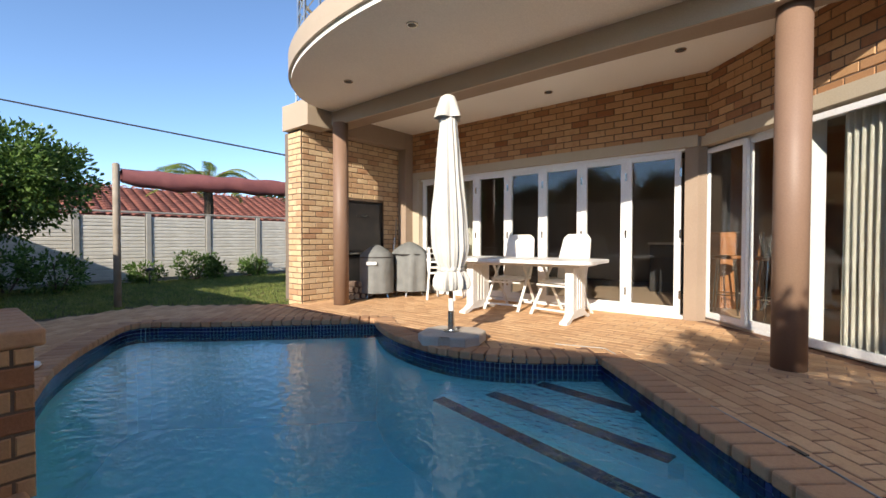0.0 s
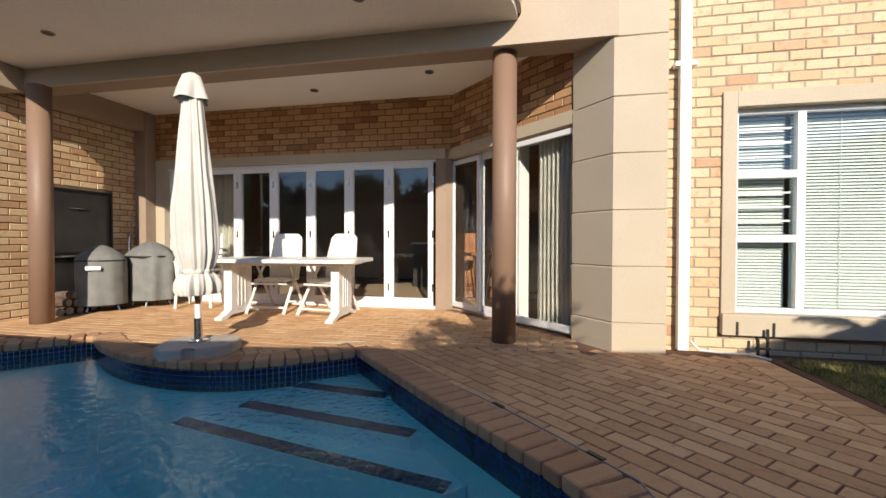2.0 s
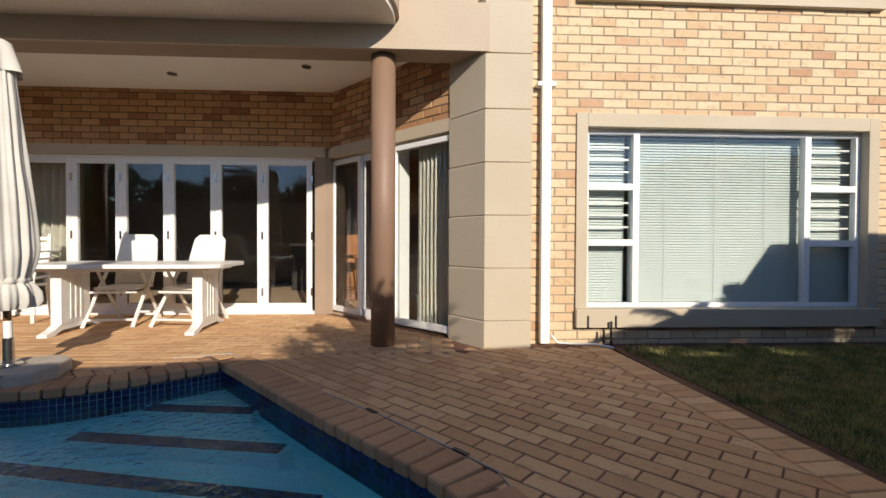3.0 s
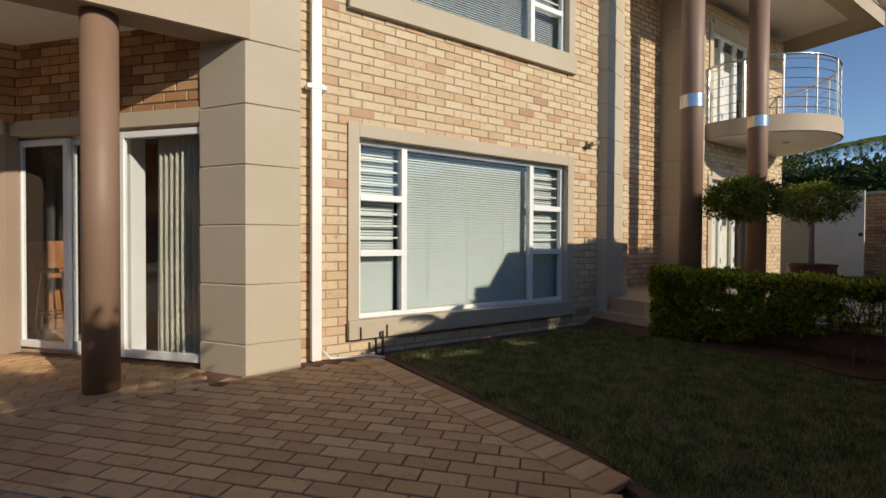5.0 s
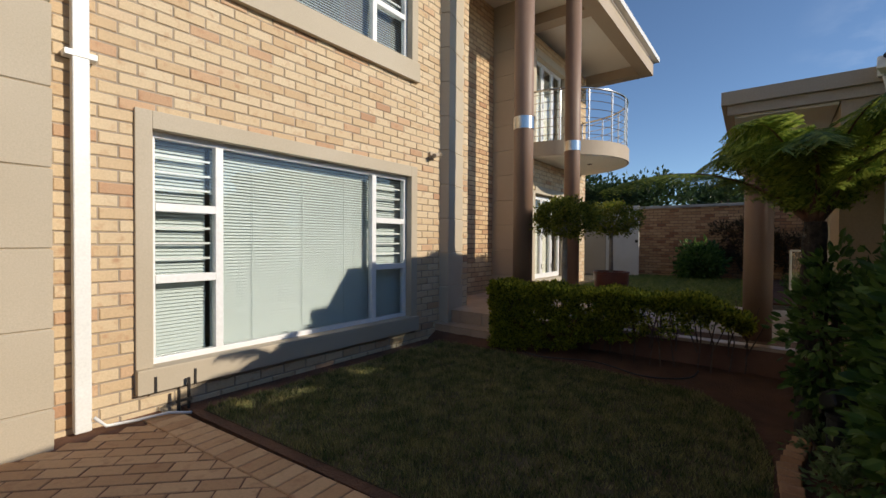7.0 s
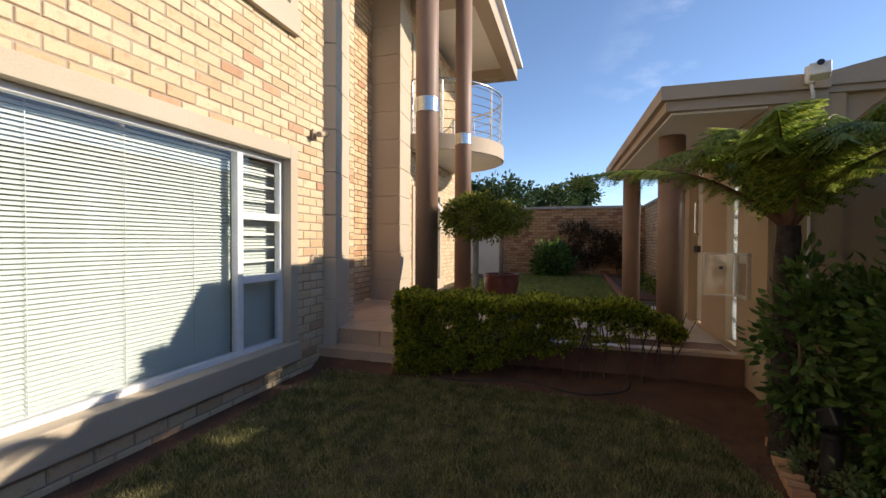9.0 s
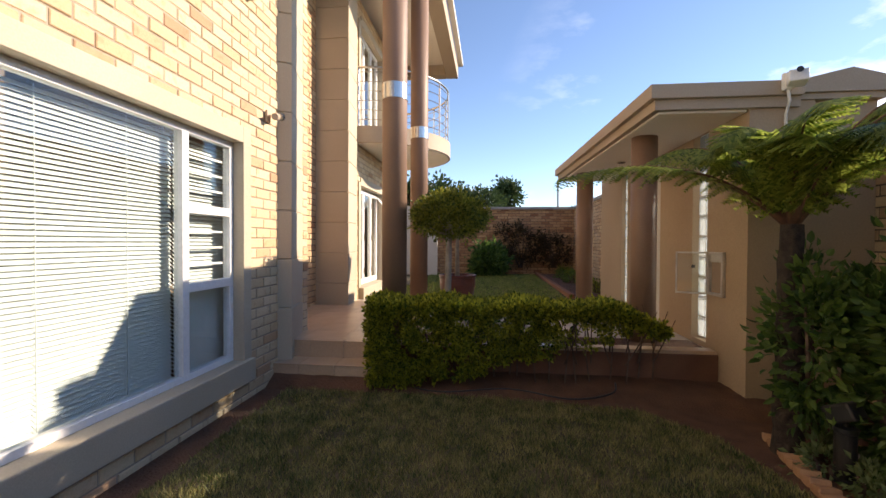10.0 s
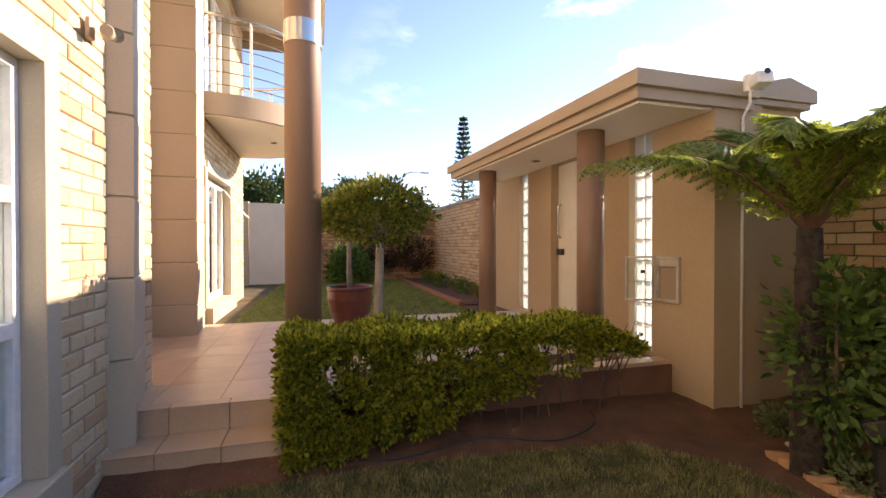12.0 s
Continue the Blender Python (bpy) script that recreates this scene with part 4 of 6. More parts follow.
part("pull_handle", box(0.60, 0.63, 0.02, 0.05, 0.92, 1.18, 0.008), M_BLACK, slide, "black pull handle")
glazed_unit("door_3", pose(8.4, FAR_Y + 0.09, 0), [(0.40, 0.92), (0.90, 1.42), (1.40, 1.88)], 0.50, 2.24, "white aluminium sliding glass doors of the far wing", "sliding door")
structure(part("door_sill_far", box(8.70, 10.38, FAR_Y - 0.10, FAR_Y + 0.2, 0.24, 0.49, 0.006), M_PLASTER), "beige plaster sill under the far doors", "sill")
glazed_unit("door_4", pose(8.4, FAR_Y + 0.09, 0), [(0.40, 0.92), (0.90, 1.42), (1.40, 1.88)], 3.27, 5.06, "white aluminium balcony doors of the far wing", "sliding door")
bm = bmesh.new()
for c, d in ((0.3, 2.32), (3.25, 5.1)):
    add_box(bm, 8.64, 8.762, FAR_Y - 0.03, FAR_Y + 0.15, max(c, 0.495), d)
    add_box(bm, 10.318, 10.44, FAR_Y - 0.03, FAR_Y + 0.15, max(c, 0.495), d)
    add_box(bm, 8.763, 10.317, FAR_Y - 0.03, FAR_Y + 0.15, d - 0.05, d + 0.09)
structure(part("trim_5", bm, M_PLASTER), "beige plaster bands round the far doors", "trim")
bm = bmesh.new()
bm.faces.new([bm.verts.new(p) for p in ((10.0, FAR_Y + 0.05, 2.2), (10.30, FAR_Y + 0.05, 2.2), (10.30, FAR_Y - 0.32, 1.75), (10.0, FAR_Y - 0.32, 1.75))])
bmesh.ops.solidify(bm, geom=bm.faces[:], thickness=0.03)
structure(part("vent_sash", bm, M_WHITE), "white top-hung sash standing open", "window sash")
structure(part("wall_wing_end", box(11.48, 11.7, FAR_Y + 0.22, 10.0, 0.2, 5.7), M_PLASTER), "plain end wall of the far wing", "wall")
structure(part("window_3", box(0.02, 0.84, 3.97, 4.02, 3.09, 4.6), M_WHITE), "white upper window frame over the terrace beam", "window")
structure(part("curtain_far", box(8.8, 10.25, FAR_Y + 0.35, FAR_Y + 0.37, 0.5, 5.0), M_CURTAIN), "pale curtain behind the far doors", "curtain")


# ---- terrace things ----
def curtain(name, m, width, z0, z1, folds, label):
    bm = bmesh.new()
    n = folds * 8
    rows = []
    for k in range(7):
        f = k / 6
        row = []
        for i in range(n + 1):
            t = i / n
            a = 0.035 + 0.02 * math.sin(3 * t + 5)
            row.append(bm.verts.new((t * width * (0.93 + 0.07 * abs(f - 0.4)), a * math.sin(t * folds * 2 * math.pi + 0.6 * math.sin(7 * t) + 0.5 * f), z0 + (z1 - z0) * f)))
        rows.append(row)
    for a, b in zip(rows, rows[1:]):
        for i in range(n):
            bm.faces.new((a[i], a[i + 1], b[i + 1], b[i]))
    bmesh.ops.solidify(bm, geom=bm.faces[:], thickness=0.004)
    ob = part(name, bm, M_CURTAIN, smooth=True)
    ob.matrix_basis = m
    return tagged(ob, label, "curtain", "lounge curtains")


curtain("curtain", ANG @ pose(1.60, 0.150, 0.03), 0.72, 0, 2.0, 11, "gathered cream curtain behind the sliding door")
curtain("curtain", pose(-5.3, 5.85, 0.03), 0.95, 0, 2.0, 8, "gathered cream curtain behind the folding doors")

counter = empty("kitchen_counter", pose(-2.2, 8.2, 0.02), "dark kitchen counter with pale worktop in the lounge", "counter")
part("cabinet", box(0, 2.2, 0, 0.6, 0, 0.86, 0.01), M_BLACK, counter)
part("worktop", box(-0.03, 2.23, -0.03, 0.63, 0.861, 0.90, 0.006), M_CEMENT, counter)
cab = empty("wooden_cabinet", pose(-1.35, 6.75, 0.02), "orange wooden cabinet inside the sliding doors", "cabinet")
part("body", box(0, 0.9, 0, 0.45, 0, 1.05, 0.01), M_WOOD, cab)
part("door", box(0.02, 0.44, -0.02, -0.001, 0.06, 1.0, 0.008), M_WOOD, cab)
part("door", box(0.46, 0.88, -0.02, -0.001, 0.06, 1.0, 0.008), M_WOOD, cab)
structure(part("wood_panel", box(-0.9, 1.35, 7.6, 7.66, 0.02, 2.5), M_WOOD), "dark orange wooden wall panel", "panel")


# umbrella
umb = empty("parasol", pose(-2.56, 2.88, 0.004, 0, -1.2, 0) @ Matrix.Scale(1.03, 4), "closed cream canvas parasol on an octagonal cement base", "parasol")
bm = bmesh.new()
# a square slab with cut corners, notched at two sides
slab = [(-0.30, -0.13), (-0.20, -0.28), (-0.04, -0.29), (-0.03, -0.25), (0.06, -0.25), (0.07, -0.29), (0.21, -0.27), (0.31, -0.14), (0.32, 0.12), (0.21, 0.27), (-0.20, 0.29), (-0.31, 0.14)]
add_prism(bm, [(x * 0.87 - y * 0.36, x * 0.36 + y * 0.87) for x, y in slab], 0.0, 0.085, 0.018)
part("base", bm, M_CEMENT, umb, "pale tan cast cement slab")
part("base_plate", lathe([(0.075, 0.0855), (0.075, 0.10), (0.032, 0.105), (0.030, 0.27), (0.024, 0.275)], 20), M_STEEL, umb, smooth=False)
part("pole", lathe([(0.021, 0.275), (0.021, 2.22)], 14), M_WOOD, umb, "brown wooden pole", True)
part("ferrule", lathe([(0.0225, 0.276), (0.0235, 0.28), (0.0235, 0.385), (0.0225, 0.39)], 16), M_PVC, umb, "white painted sleeve")


def cloth_tube(profile, seg, folds, depth, twist=0.0, seed=0.0):
    bm = bmesh.new()
    rings = []
    for j, (r, z, d) in enumerate(profile):
        ring = []
        for i in range(seg):
            a = 2 * math.pi * i / seg
            w = math.cos(folds * a + twist * z + 0.8 * math.sin(2 * a + seed)) * 0.6 + 0.4 * math.cos((folds * 2 - 3) * a + 2.1 * z + seed)
            w = 0.75 * w + 1.1 * noise.noise(Vector((1.6 * math.cos(a), 1.6 * math.sin(a), 2.2 * z + seed)))
            rr = r * (1 + d * w)
            ring.append(bm.verts.new((rr * math.cos(a), rr * math.sin(a), z)))
        rings.append(ring)
    for a, b in zip(rings, rings[1:]):
        for i in range(seg):
            bm.faces.new((a[i], a[(i + 1) % seg], b[(i + 1) % seg], b[i]))
    bm.faces.new(rings[-1])
    return bm


prof = []
for i in range(30):
    f = i / 29
    z = 0.66 + f * 1.56
    r = 0.158 - 0.080 * f + 0.010 * math.sin(f * 5) - 0.048 * max(0.0, 1 - f / 0.13) ** 1.5
    prof.append((r, z, 0.09 + 0.07 * (1 - f)))
part("canopy", cloth_tube(prof, 160, 12, 0.12, 0.5), M_CLOTH, umb, "folded cream canvas", True)
part("tie", cloth_tube([(0.105, 0.635, 0.1), (0.122, 0.645, 0.1), (0.122, 0.67, 0.1), (0.11, 0.68, 0.1)], 72, 8, 0.1, 0.4), M_CLOTH, umb, "", True)
part("hem", cloth_tube([(0.125, 0.47, 0.34), (0.148, 0.51, 0.28), (0.152, 0.57, 0.2), (0.135, 0.62, 0.14), (0.11, 0.65, 0.1)], 140, 11, 0.2, 1.5, 2.0), M_CLOTH, umb, "", True)
part("cap", cloth_tube([(0.128, 2.04, 0.26), (0.113, 2.11, 0.17), (0.092, 2.18, 0.08), (0.07, 2.235, 0.03), (0.03, 2.26, 0.0)], 72, 4, 0.1, 0.0, 1.0), M_CLOTH, umb, "canvas top flap", True)

# table
TAB = pose(-2.78, 4.62, 0.0, 0, 0, 4)
tab = empty("garden_table", TAB, "white plastic garden table with pedestal legs", "table")
bm = bmesh.new()
L, W = 0.98, 0.46
outline = []
for cx, cy, a0 in ((L - 0.16, W - 0.16, 0), (-L + 0.16, W - 0.16, 90), (-L + 0.16, -W + 0.16, 180), (L - 0.16, -W + 0.16, 270)):
    for k in range(5):
        a = radians(a0 + k * 22.5)
        outline.append((cx + 0.16 * math.cos(a), cy + 0.16 * math.sin(a)))
add_prism(bm, outline, 0.685, 0.725, 0.008)
part("tabletop", bm, M_PVC, tab)
part("apron", box(-0.84, 0.84, -0.33, 0.33, 0.645, 0.684, 0.01), M_PVC, tab)
for sx in (-0.68, 0.68):
    bm = bmesh.new()
    add_prism(bm, [(-0.05, -0.17), (0.05, -0.17), (0.05, 0.17), (-0.05, 0.17)], 0.10, 0.644)
    for v in bm.verts:
        f = (v.co.z - 0.10) / 0.544
        v.co.y *= 1.25 - 0.45 * math.sin(math.pi * min(f, 1))
    for k in range(3):
        add_box(bm, -0.056, 0.056, -0.012 + (k - 1) * 0.075, 0.012 + (k - 1) * 0.075, 0.14, 0.60)
    bmesh.ops.translate(bm, verts=bm.verts[:], vec=(sx, 0, 0))
    part("pedestal", bm, M_PVC, tab)
    bm = bmesh.new()
    fl = [(-0.40, 0.0), (-0.40, 0.03), (-0.30, 0.055), (-0.16, 0.13), (0.16, 0.13), (0.30, 0.055), (0.40, 0.03), (0.40, 0.0), (0.30, 0.0), (0.20, 0.04), (-0.20, 0.04), (-0.30, 0.0)]
    a, b = [bm.verts.new((sx - 0.045, y, z)) for y, z in fl], [bm.verts.new((sx + 0.045, y, z)) for y, z in fl]
    bm.faces.new(a)
    bm.faces.new(b[::-1])
    for i in range(len(fl)):
        bm.faces.new((a[i], b[i], b[(i + 1) % len(fl)], a[(i + 1) % len(fl)]))
    part("foot", bm, M_PVC, tab)


def folding_chair(m, label):
    """White plastic folding armchair with crossed legs; it faces -y."""
    ob = empty("folding_chair", m, label, "chair", "chairs round the table")
    bm = bmesh.new()
    add_box(bm, -0.22, 0.22, -0.20, 0.20, 0.40, 0.435, 0.012)
    part("seat", bm, M_PVC, ob)
    bm = bmesh.new()
    pts = [(-0.21, 0.0), (0.21, 0.0), (0.225, 0.30), (0.20, 0.56), (0.14, 0.62), (-0.14, 0.62), (-0.20, 0.56), (-0.225, 0.30)]
    add_prism(bm, pts, -0.012, 0.012, 0.006)
    bmesh.ops.transform(bm, matrix=pose(0, 0.20, 0.44, 75, 0, 0), verts=bm.verts[:])
    part("backrest", bm, M_PVC, ob)
    for s in (-1, 1):
        part("leg", tube([(s * 0.25, -0.34, 0.0), (s * 0.25, -0.1, 0.33), (s * 0.25, 0.15, 0.64)], [0.022, 0.020, 0.020], 6), M_PVC, ob)
        part("leg", tube([(s * 0.225, 0.34, 0.0), (s * 0.225, 0.1, 0.33), (s * 0.225, -0.1, 0.60)], [0.022, 0.020, 0.018], 6), M_PVC, ob)
        part("armrest", box(s * 0.25 - 0.03, s * 0.25 + 0.03, -0.24, 0.22, 0.625, 0.65, 0.01), M_PVC, ob)
    for y, z in ((-0.29, 0.08), (0.29, 0.08), (-0.22, 0.38)):
        part("crossbar", tube([(-0.24, y, z), (0.24, y, z)], 0.015, 6), M_PVC, ob)
    return ob


ch = folding_chair(pose(-3.2, 5.02, 0, 0, 0, 6), "white plastic folding armchair pushed up to the table")
copy_thing(ch, pose(-2.42, 5.0, 0, 0, 0, -8))


def stack_chair(m, label):
    ob = empty("stacking_chair", m, label, "chair", "stacked chairs")
    part("seat", box(-0.22, 0.22, -0.21, 0.21, 0.41, 0.44, 0.015), M_PVC, ob)
    for i in range(5):
        part("back_slat", box(-0.20, 0.20, 0.20 + 0.012 * i, 0.215 + 0.012 * i, 0.50 + 0.07 * i, 0.545 + 0.07 * i, 0.005), M_PVC, ob)
    for s in (-1, 1):
        part("leg", tube([(s * 0.23, -0.23, 0), (s * 0.21, -0.20, 0.41), (s * 0.24, -0.18, 0.64)], 0.02, 6), M_PVC, ob)
        part("leg", tube([(s * 0.23, 0.25, 0), (s * 0.21, 0.20, 0.41), (s * 0.20, 0.28, 0.86)], 0.02, 6), M_PVC, ob)
        part("armrest", box(s * 0.24 - 0.025, s * 0.24 + 0.025, -0.20, 0.24, 0.635, 0.66, 0.01), M_PVC, ob)
    return ob


sc = stack_chair(pose(-4.5, 5.12, 0, 0, 0, 20), "white slatted plastic chair in a stack by the doors")
copy_thing(sc, pose(-4.5, 5.13, 0.09, 0, 0, 20))
copy_thing(sc, pose(-4.5, 5.14, 0.18, 0, 0, 20))


# covered barbecues
def covered_grill(m, r, h, top, label, legs, box_form):
    ob = empty("covered_grill", m, label, "barbecue", "covered barbecues")
    pr = []
    for f, s in ((0.0, 1.0), (0.2, 0.97), (0.45, 0.98), (0.74, 0.97), (0.79, 0.94), (0.87, 0.72), (0.94, 0.45), (0.985, 0.2), (1.0, 0.05)):
        pr.append((r * s, 0.10 + f * (h - 0.10), 0.045 * (1 - f)))
    bm = cloth_tube(pr, 64, 7, 0.05, 1.0, r * 9)
    if box_form:
        for v in bm.verts:
            a = math.atan2(v.co.y, v.co.x)
            k = 1 + 0.14 * math.cos(4 * a) ** 2 * (1 if v.co.z < h * 0.8 else 0.3)
            v.co.x *= k
            v.co.y *= k * 0.85
    part("cover", bm, M_GREYCLOTH, ob, "", True)
    bm = bmesh.new()
    add_lathe(bm, [(r * 0.965, h * 0.755), (r * 1.0, h * 0.76), (r * 1.0, h * 0.775), (r * 0.96, h * 0.78)], 40)
    part("seam", bm, M_BLACK, ob)
    for k in range(legs):
        a = 0.5 + 2 * math.pi * k / legs
        part("leg", tube([(r * 0.72 * math.cos(a), r * 0.72 * math.sin(a), 0), (r * 0.5 * math.cos(a), r * 0.5 * math.sin(a), 0.16)], 0.014, 6), M_STEEL, ob)
    return ob


g1 = covered_grill(pose(-5.46, 4.48, 0), 0.285, 0.88, 0, "kettle barbecue under a grey fitted cover", 3, False)
part("badge", box(-0.10, 0.06, -0.317, -0.311, 0.56, 0.61, 0.002, pose(0, 0, 0, 0, 0, 38)), M_WHITE, g1, "white blank badge")
part("wheel", lathe([(0.03, -0.02), (0.075, -0.018), (0.08, 0), (0.075, 0.018), (0.03, 0.02)], 20), M_BLACK, g1, "black wheel")
g1.children[-1].matrix_basis = pose(-0.24, -0.08, 0.08, 90, 0, 40)
g2 = covered_grill(pose(-5.26, 5.06, 0), 0.33, 0.93, 0, "broad barbecue under a grey pleated cover", 4, True)

# built-in braai
br = empty("built_in_braai", pose(-5.80, 3.94, 0, 0, 0, 90), "black steel built-in fireplace with closed doors", "fireplace")
part("surround", box(0.0, 1.0, 0.03, 0.33, 0.02, 1.62), M_BLACK, br)
part("door", box(0.05, 0.95, 0.005, 0.028, 0.78, 1.56, 0.004), M_BLACK, br)
part("handle", box(0.38, 0.62, -0.02, 0.0, 1.36, 1.375, 0.003), M_STEEL, br, "thin steel handle")
part("shelf", box(-0.02, 1.02, -0.05, 0.028, 0.72, 0.745, 0.003), M_STEEL, br, "steel ledge")
part("grate", box(0.1, 0.9, 0.006, 0.028, 0.1, 0.68, 0.004), M_BLACK, br)
pk = part("fire_poker", tube([(-5.7, 5.1, 0.0), (-5.76, 5.22, 1.35)], 0.012, 6), M_TIMBER)
tagged(pk, "thin wooden pole leaning beside the fireplace", "pole")
pk = part("fire_tongs", tube([(-5.66, 5.02, 0.0), (-5.76, 5.17, 1.0)], 0.009, 6), M_STEEL)
tagged(pk, "steel braai tongs leaning beside the fireplace", "tongs")
wood = empty("firewood_pile", pose(-5.62, 4.18, 0.0), "small stack of split firewood under the fireplace ledge", "firewood")
r = random.Random(17)
for k, (y, z) in enumerate(((-0.17, 0.055), (-0.05, 0.055), (0.07, 0.05), (0.19, 0.055), (-0.11, 0.15), (0.01, 0.15), (0.13, 0.145), (-0.04, 0.24))):
    rad = r.uniform(0.045, 0.058)
    bm = tube([(-0.14, 0, 0), (-0.02, r.uniform(-0.01, 0.01), 0.004), (0.12, 0, 0)], [rad, rad * 1.05, rad * 0.95], 9)
    for v in bm.verts:
        v.co += 0.008 * noise.noise_vector(v.co * 20 + Vector((k, 0, 0)))
    log = part("log", bm, M_BARK, wood)
    log.matrix_basis = pose(0, y, z, 0, r.uniform(-4, 4), r.uniform(-18, 18))
    cut = part("cut_end", lathe([(rad * 0.86, 0.0), (rad * 0.84, 0.006)], 9), M_TIMBER, log, "pale sawn end")
    cut.matrix_basis = pose(0.119, 0, 0, 0, 90, 0)


def bar_stool(m):
    """Steel stool with a round wooden seat and a footring."""
    ob = empty("bar_stool", m, "steel bar stool with round wooden seat indoors", "stool", "bar stools")
    part("seat", lathe([(0.15, 0.70), (0.165, 0.71), (0.165, 0.735), (0.15, 0.745)], 24), M_WOOD, ob)
    for k in range(4):
        a = radians(45 + 90 * k)
        part("leg", tube([(0.20 * math.cos(a), 0.20 * math.sin(a), 0.0), (0.12 * math.cos(a), 0.12 * math.sin(a), 0.70)], 0.011, 6), M_STEEL, ob)
    part("footring", tube([(0.175 * math.cos(2 * math.pi * k / 20), 0.175 * math.sin(2 * math.pi * k / 20), 0.25) for k in range(21)], 0.008, 6), M_STEEL, ob)
    return ob


stool = bar_stool(pose(-0.78, 6.30, 0.02))
copy_thing(stool, pose(-0.30, 6.05, 0.02, 0, 0, 30))


def downlight(x, y, z):
    ob = empty("downlight", pose(x, y, z), "small recessed downlight, switched off", "light fitting", "soffit downlights")
    part("ring", lathe([(0.052, -0.012), (0.055, -0.006), (0.055, 0.0)], 20), M_STEEL, ob)
    part("lamp", lathe([(0.034, -0.016), (0.038, -0.0125)], 16), M_BLACK, ob)


for x, y in ((-2.70, 2.49), (-4.26, 2.99), (-1.19, 3.03)):
    downlight(x, y, 2.879)
for x, y in ((-1.0, 4.65), (-2.61, 4.95), (-5.3, 4.25)):
    downlight(x, y, 2.899)
downlight(7.2, 0.2, 2.324)
downlight(9.9, 3.4, 2.944)

# end railing on the beam
er = empty("side_railing", pose(0, 0, 0), "thin grey steel lattice railing on the terrace end", "railing")
for y in (3.65, 4.75, 5.85):
    part("post", tube([(-6.5, y, 3.08), (-6.5, y, 3.98)], 0.012, 6), M_STEEL, er)
for z in (3.12, 3.98):
    part("rail", tube([(-6.5, 3.65, z), (-6.5, 5.85, z)], 0.012, 6), M_BLACK, er)
for i in range(8):
    z = 3.12 + i * 0.107
    part("lattice_bar", tube([(-6.5, 3.65, z), (-6.35, 3.65, z + 0.1), (-6.2, 3.65, z)], 0.006, 5), M_STEEL, er)
part("post", tube([(-6.2, 3.65, 3.08), (-6.2, 3.65, 3.98)], 0.012, 6), M_STEEL, er)
column("column_balcony", -4.7, 3.4, 3.16, 5.9, 0.11, "brown painted round column on the balcony")

# downpipe and small fittings on the main wall
dp = empty("downpipe", pose(1.44, 3.79, 0), "white painted rectangular downpipe with bracket", "downpipe")
part("pipe", box(-0.045, 0.045, -0.035, 0.035, 0.01, 5.85, 0.008), M_PVC, dp)
for z in (2.44, 4.6):
    part("bracket", box(-0.085, 0.085, -0.04, 0.045, z - 0.02, z + 0.02, 0.004), M_PVC, dp)
sp = empty("wall_spotlight", pose(5.06, 3.83, 2.39), "small beige outdoor wall spotlight", "wall lamp")
part("bracket", box(-0.03, 0.03, -0.02, 0.0, -0.05, 0.05, 0.004), M_FASCIA, sp)
part("housing", lathe([(0.026, -0.08), (0.030, -0.075), (0.032, 0.05), (0.030, 0.055)], 18), M_FASCIA, sp)
sp.children[-1].matrix_basis = pose(0.02, -0.075, 0.0, 0, 75, 20)
part("lens", lathe([(0.036, 0), (0.036, 0.03)], 18), M_STEEL, sp)
sp.children[-1].matrix_basis = pose(0.08, -0.09, 0.015, 0, 75, 20)
hose = tagged(part("conduit", tube([(1.49, 3.74, 0.10), (1.55, 3.72, 0.03), (1.72, 3.70, 0.02), (1.90, 3.66, 0.025), (2.02, 3.58, 0.01)], 0.011, 8), M_PVC, smooth=True), "thin white plastic conduit along the wall foot", "pipe")
wp = empty("waste_pipe", pose(2.0, 3.75, 0), "short black drain pipe at the window sill", "pipe")
part("pipe", tube([(0, 0, -0.02), (0, 0, 0.14)], 0.012, 8), M_BLACK, wp)
part("pipe", tube([(0.07, 0, -0.02), (0.07, 0, 0.22)], 0.012, 8), M_BLACK, wp)
part("clip", box(-0.02, 0.09, -0.01, 0.01, 0.05, 0.07), M_BLACK, wp)
for x in (1.86, 2.13):
    tagged(part("sill_clip", box(x - 0.008, x + 0.008, 3.773, 3.7845, 0.15, 0.27, 0.003), M_BLACK), "black metal clip on the window sill", "clip")

# ---- porch ----
tile_mesh = mesh_of("tile", box(-0.1985, 0.1985, -0.1985, 0.1985, 0, 0.012, 0.0015), M_TILE)
porch = structure(part("porch_floor", box(5.51, 8.49, 2.925, 4.48, 0.3125, 0.317), M_CEMENT), "tan tiled porch floor", "floor")
for i in range(8):
    for j in range(5):
        x, y = 5.715 + i * 0.4, 3.13 + j * 0.4
        if x < 8.4 and y < 4.45:
            t = new("tile", tile_mesh)
            t.parent, t.location = porch, (x, y, 0.317)
path = structure(part("path_floor", box(5.95, 8.49, -0.14, 2.40, 0.3125, 0.317), M_CEMENT), "pale cement path to the gate", "floor")


def tile_step(name, x0, x1, y0, y1, z1, label):
    ob = empty(name, pose(0, 0, 0), label, "step", "porch steps", "structure")
    part("core", box(x0 + 0.012, x1, y0, y1, -0.05, z1 - 0.012), M_MORTAR, ob)
    n = round((y1 - y0) / 0.33)
    for i in range(n):
        a, b = y0 + (y1 - y0) * i / n, y0 + (y1 - y0) * (i + 1) / n
        part("tread_tile", box(x0 - 0.008, x1, a + 0.003, b - 0.003, z1 - 0.0115, z1, 0.003), M_TILE, ob)
        part("riser_tile", box(x0, x0 + 0.0115, a + 0.003, b - 0.003, -0.04, z1 - 0.012, 0.002), M_TILE, ob)


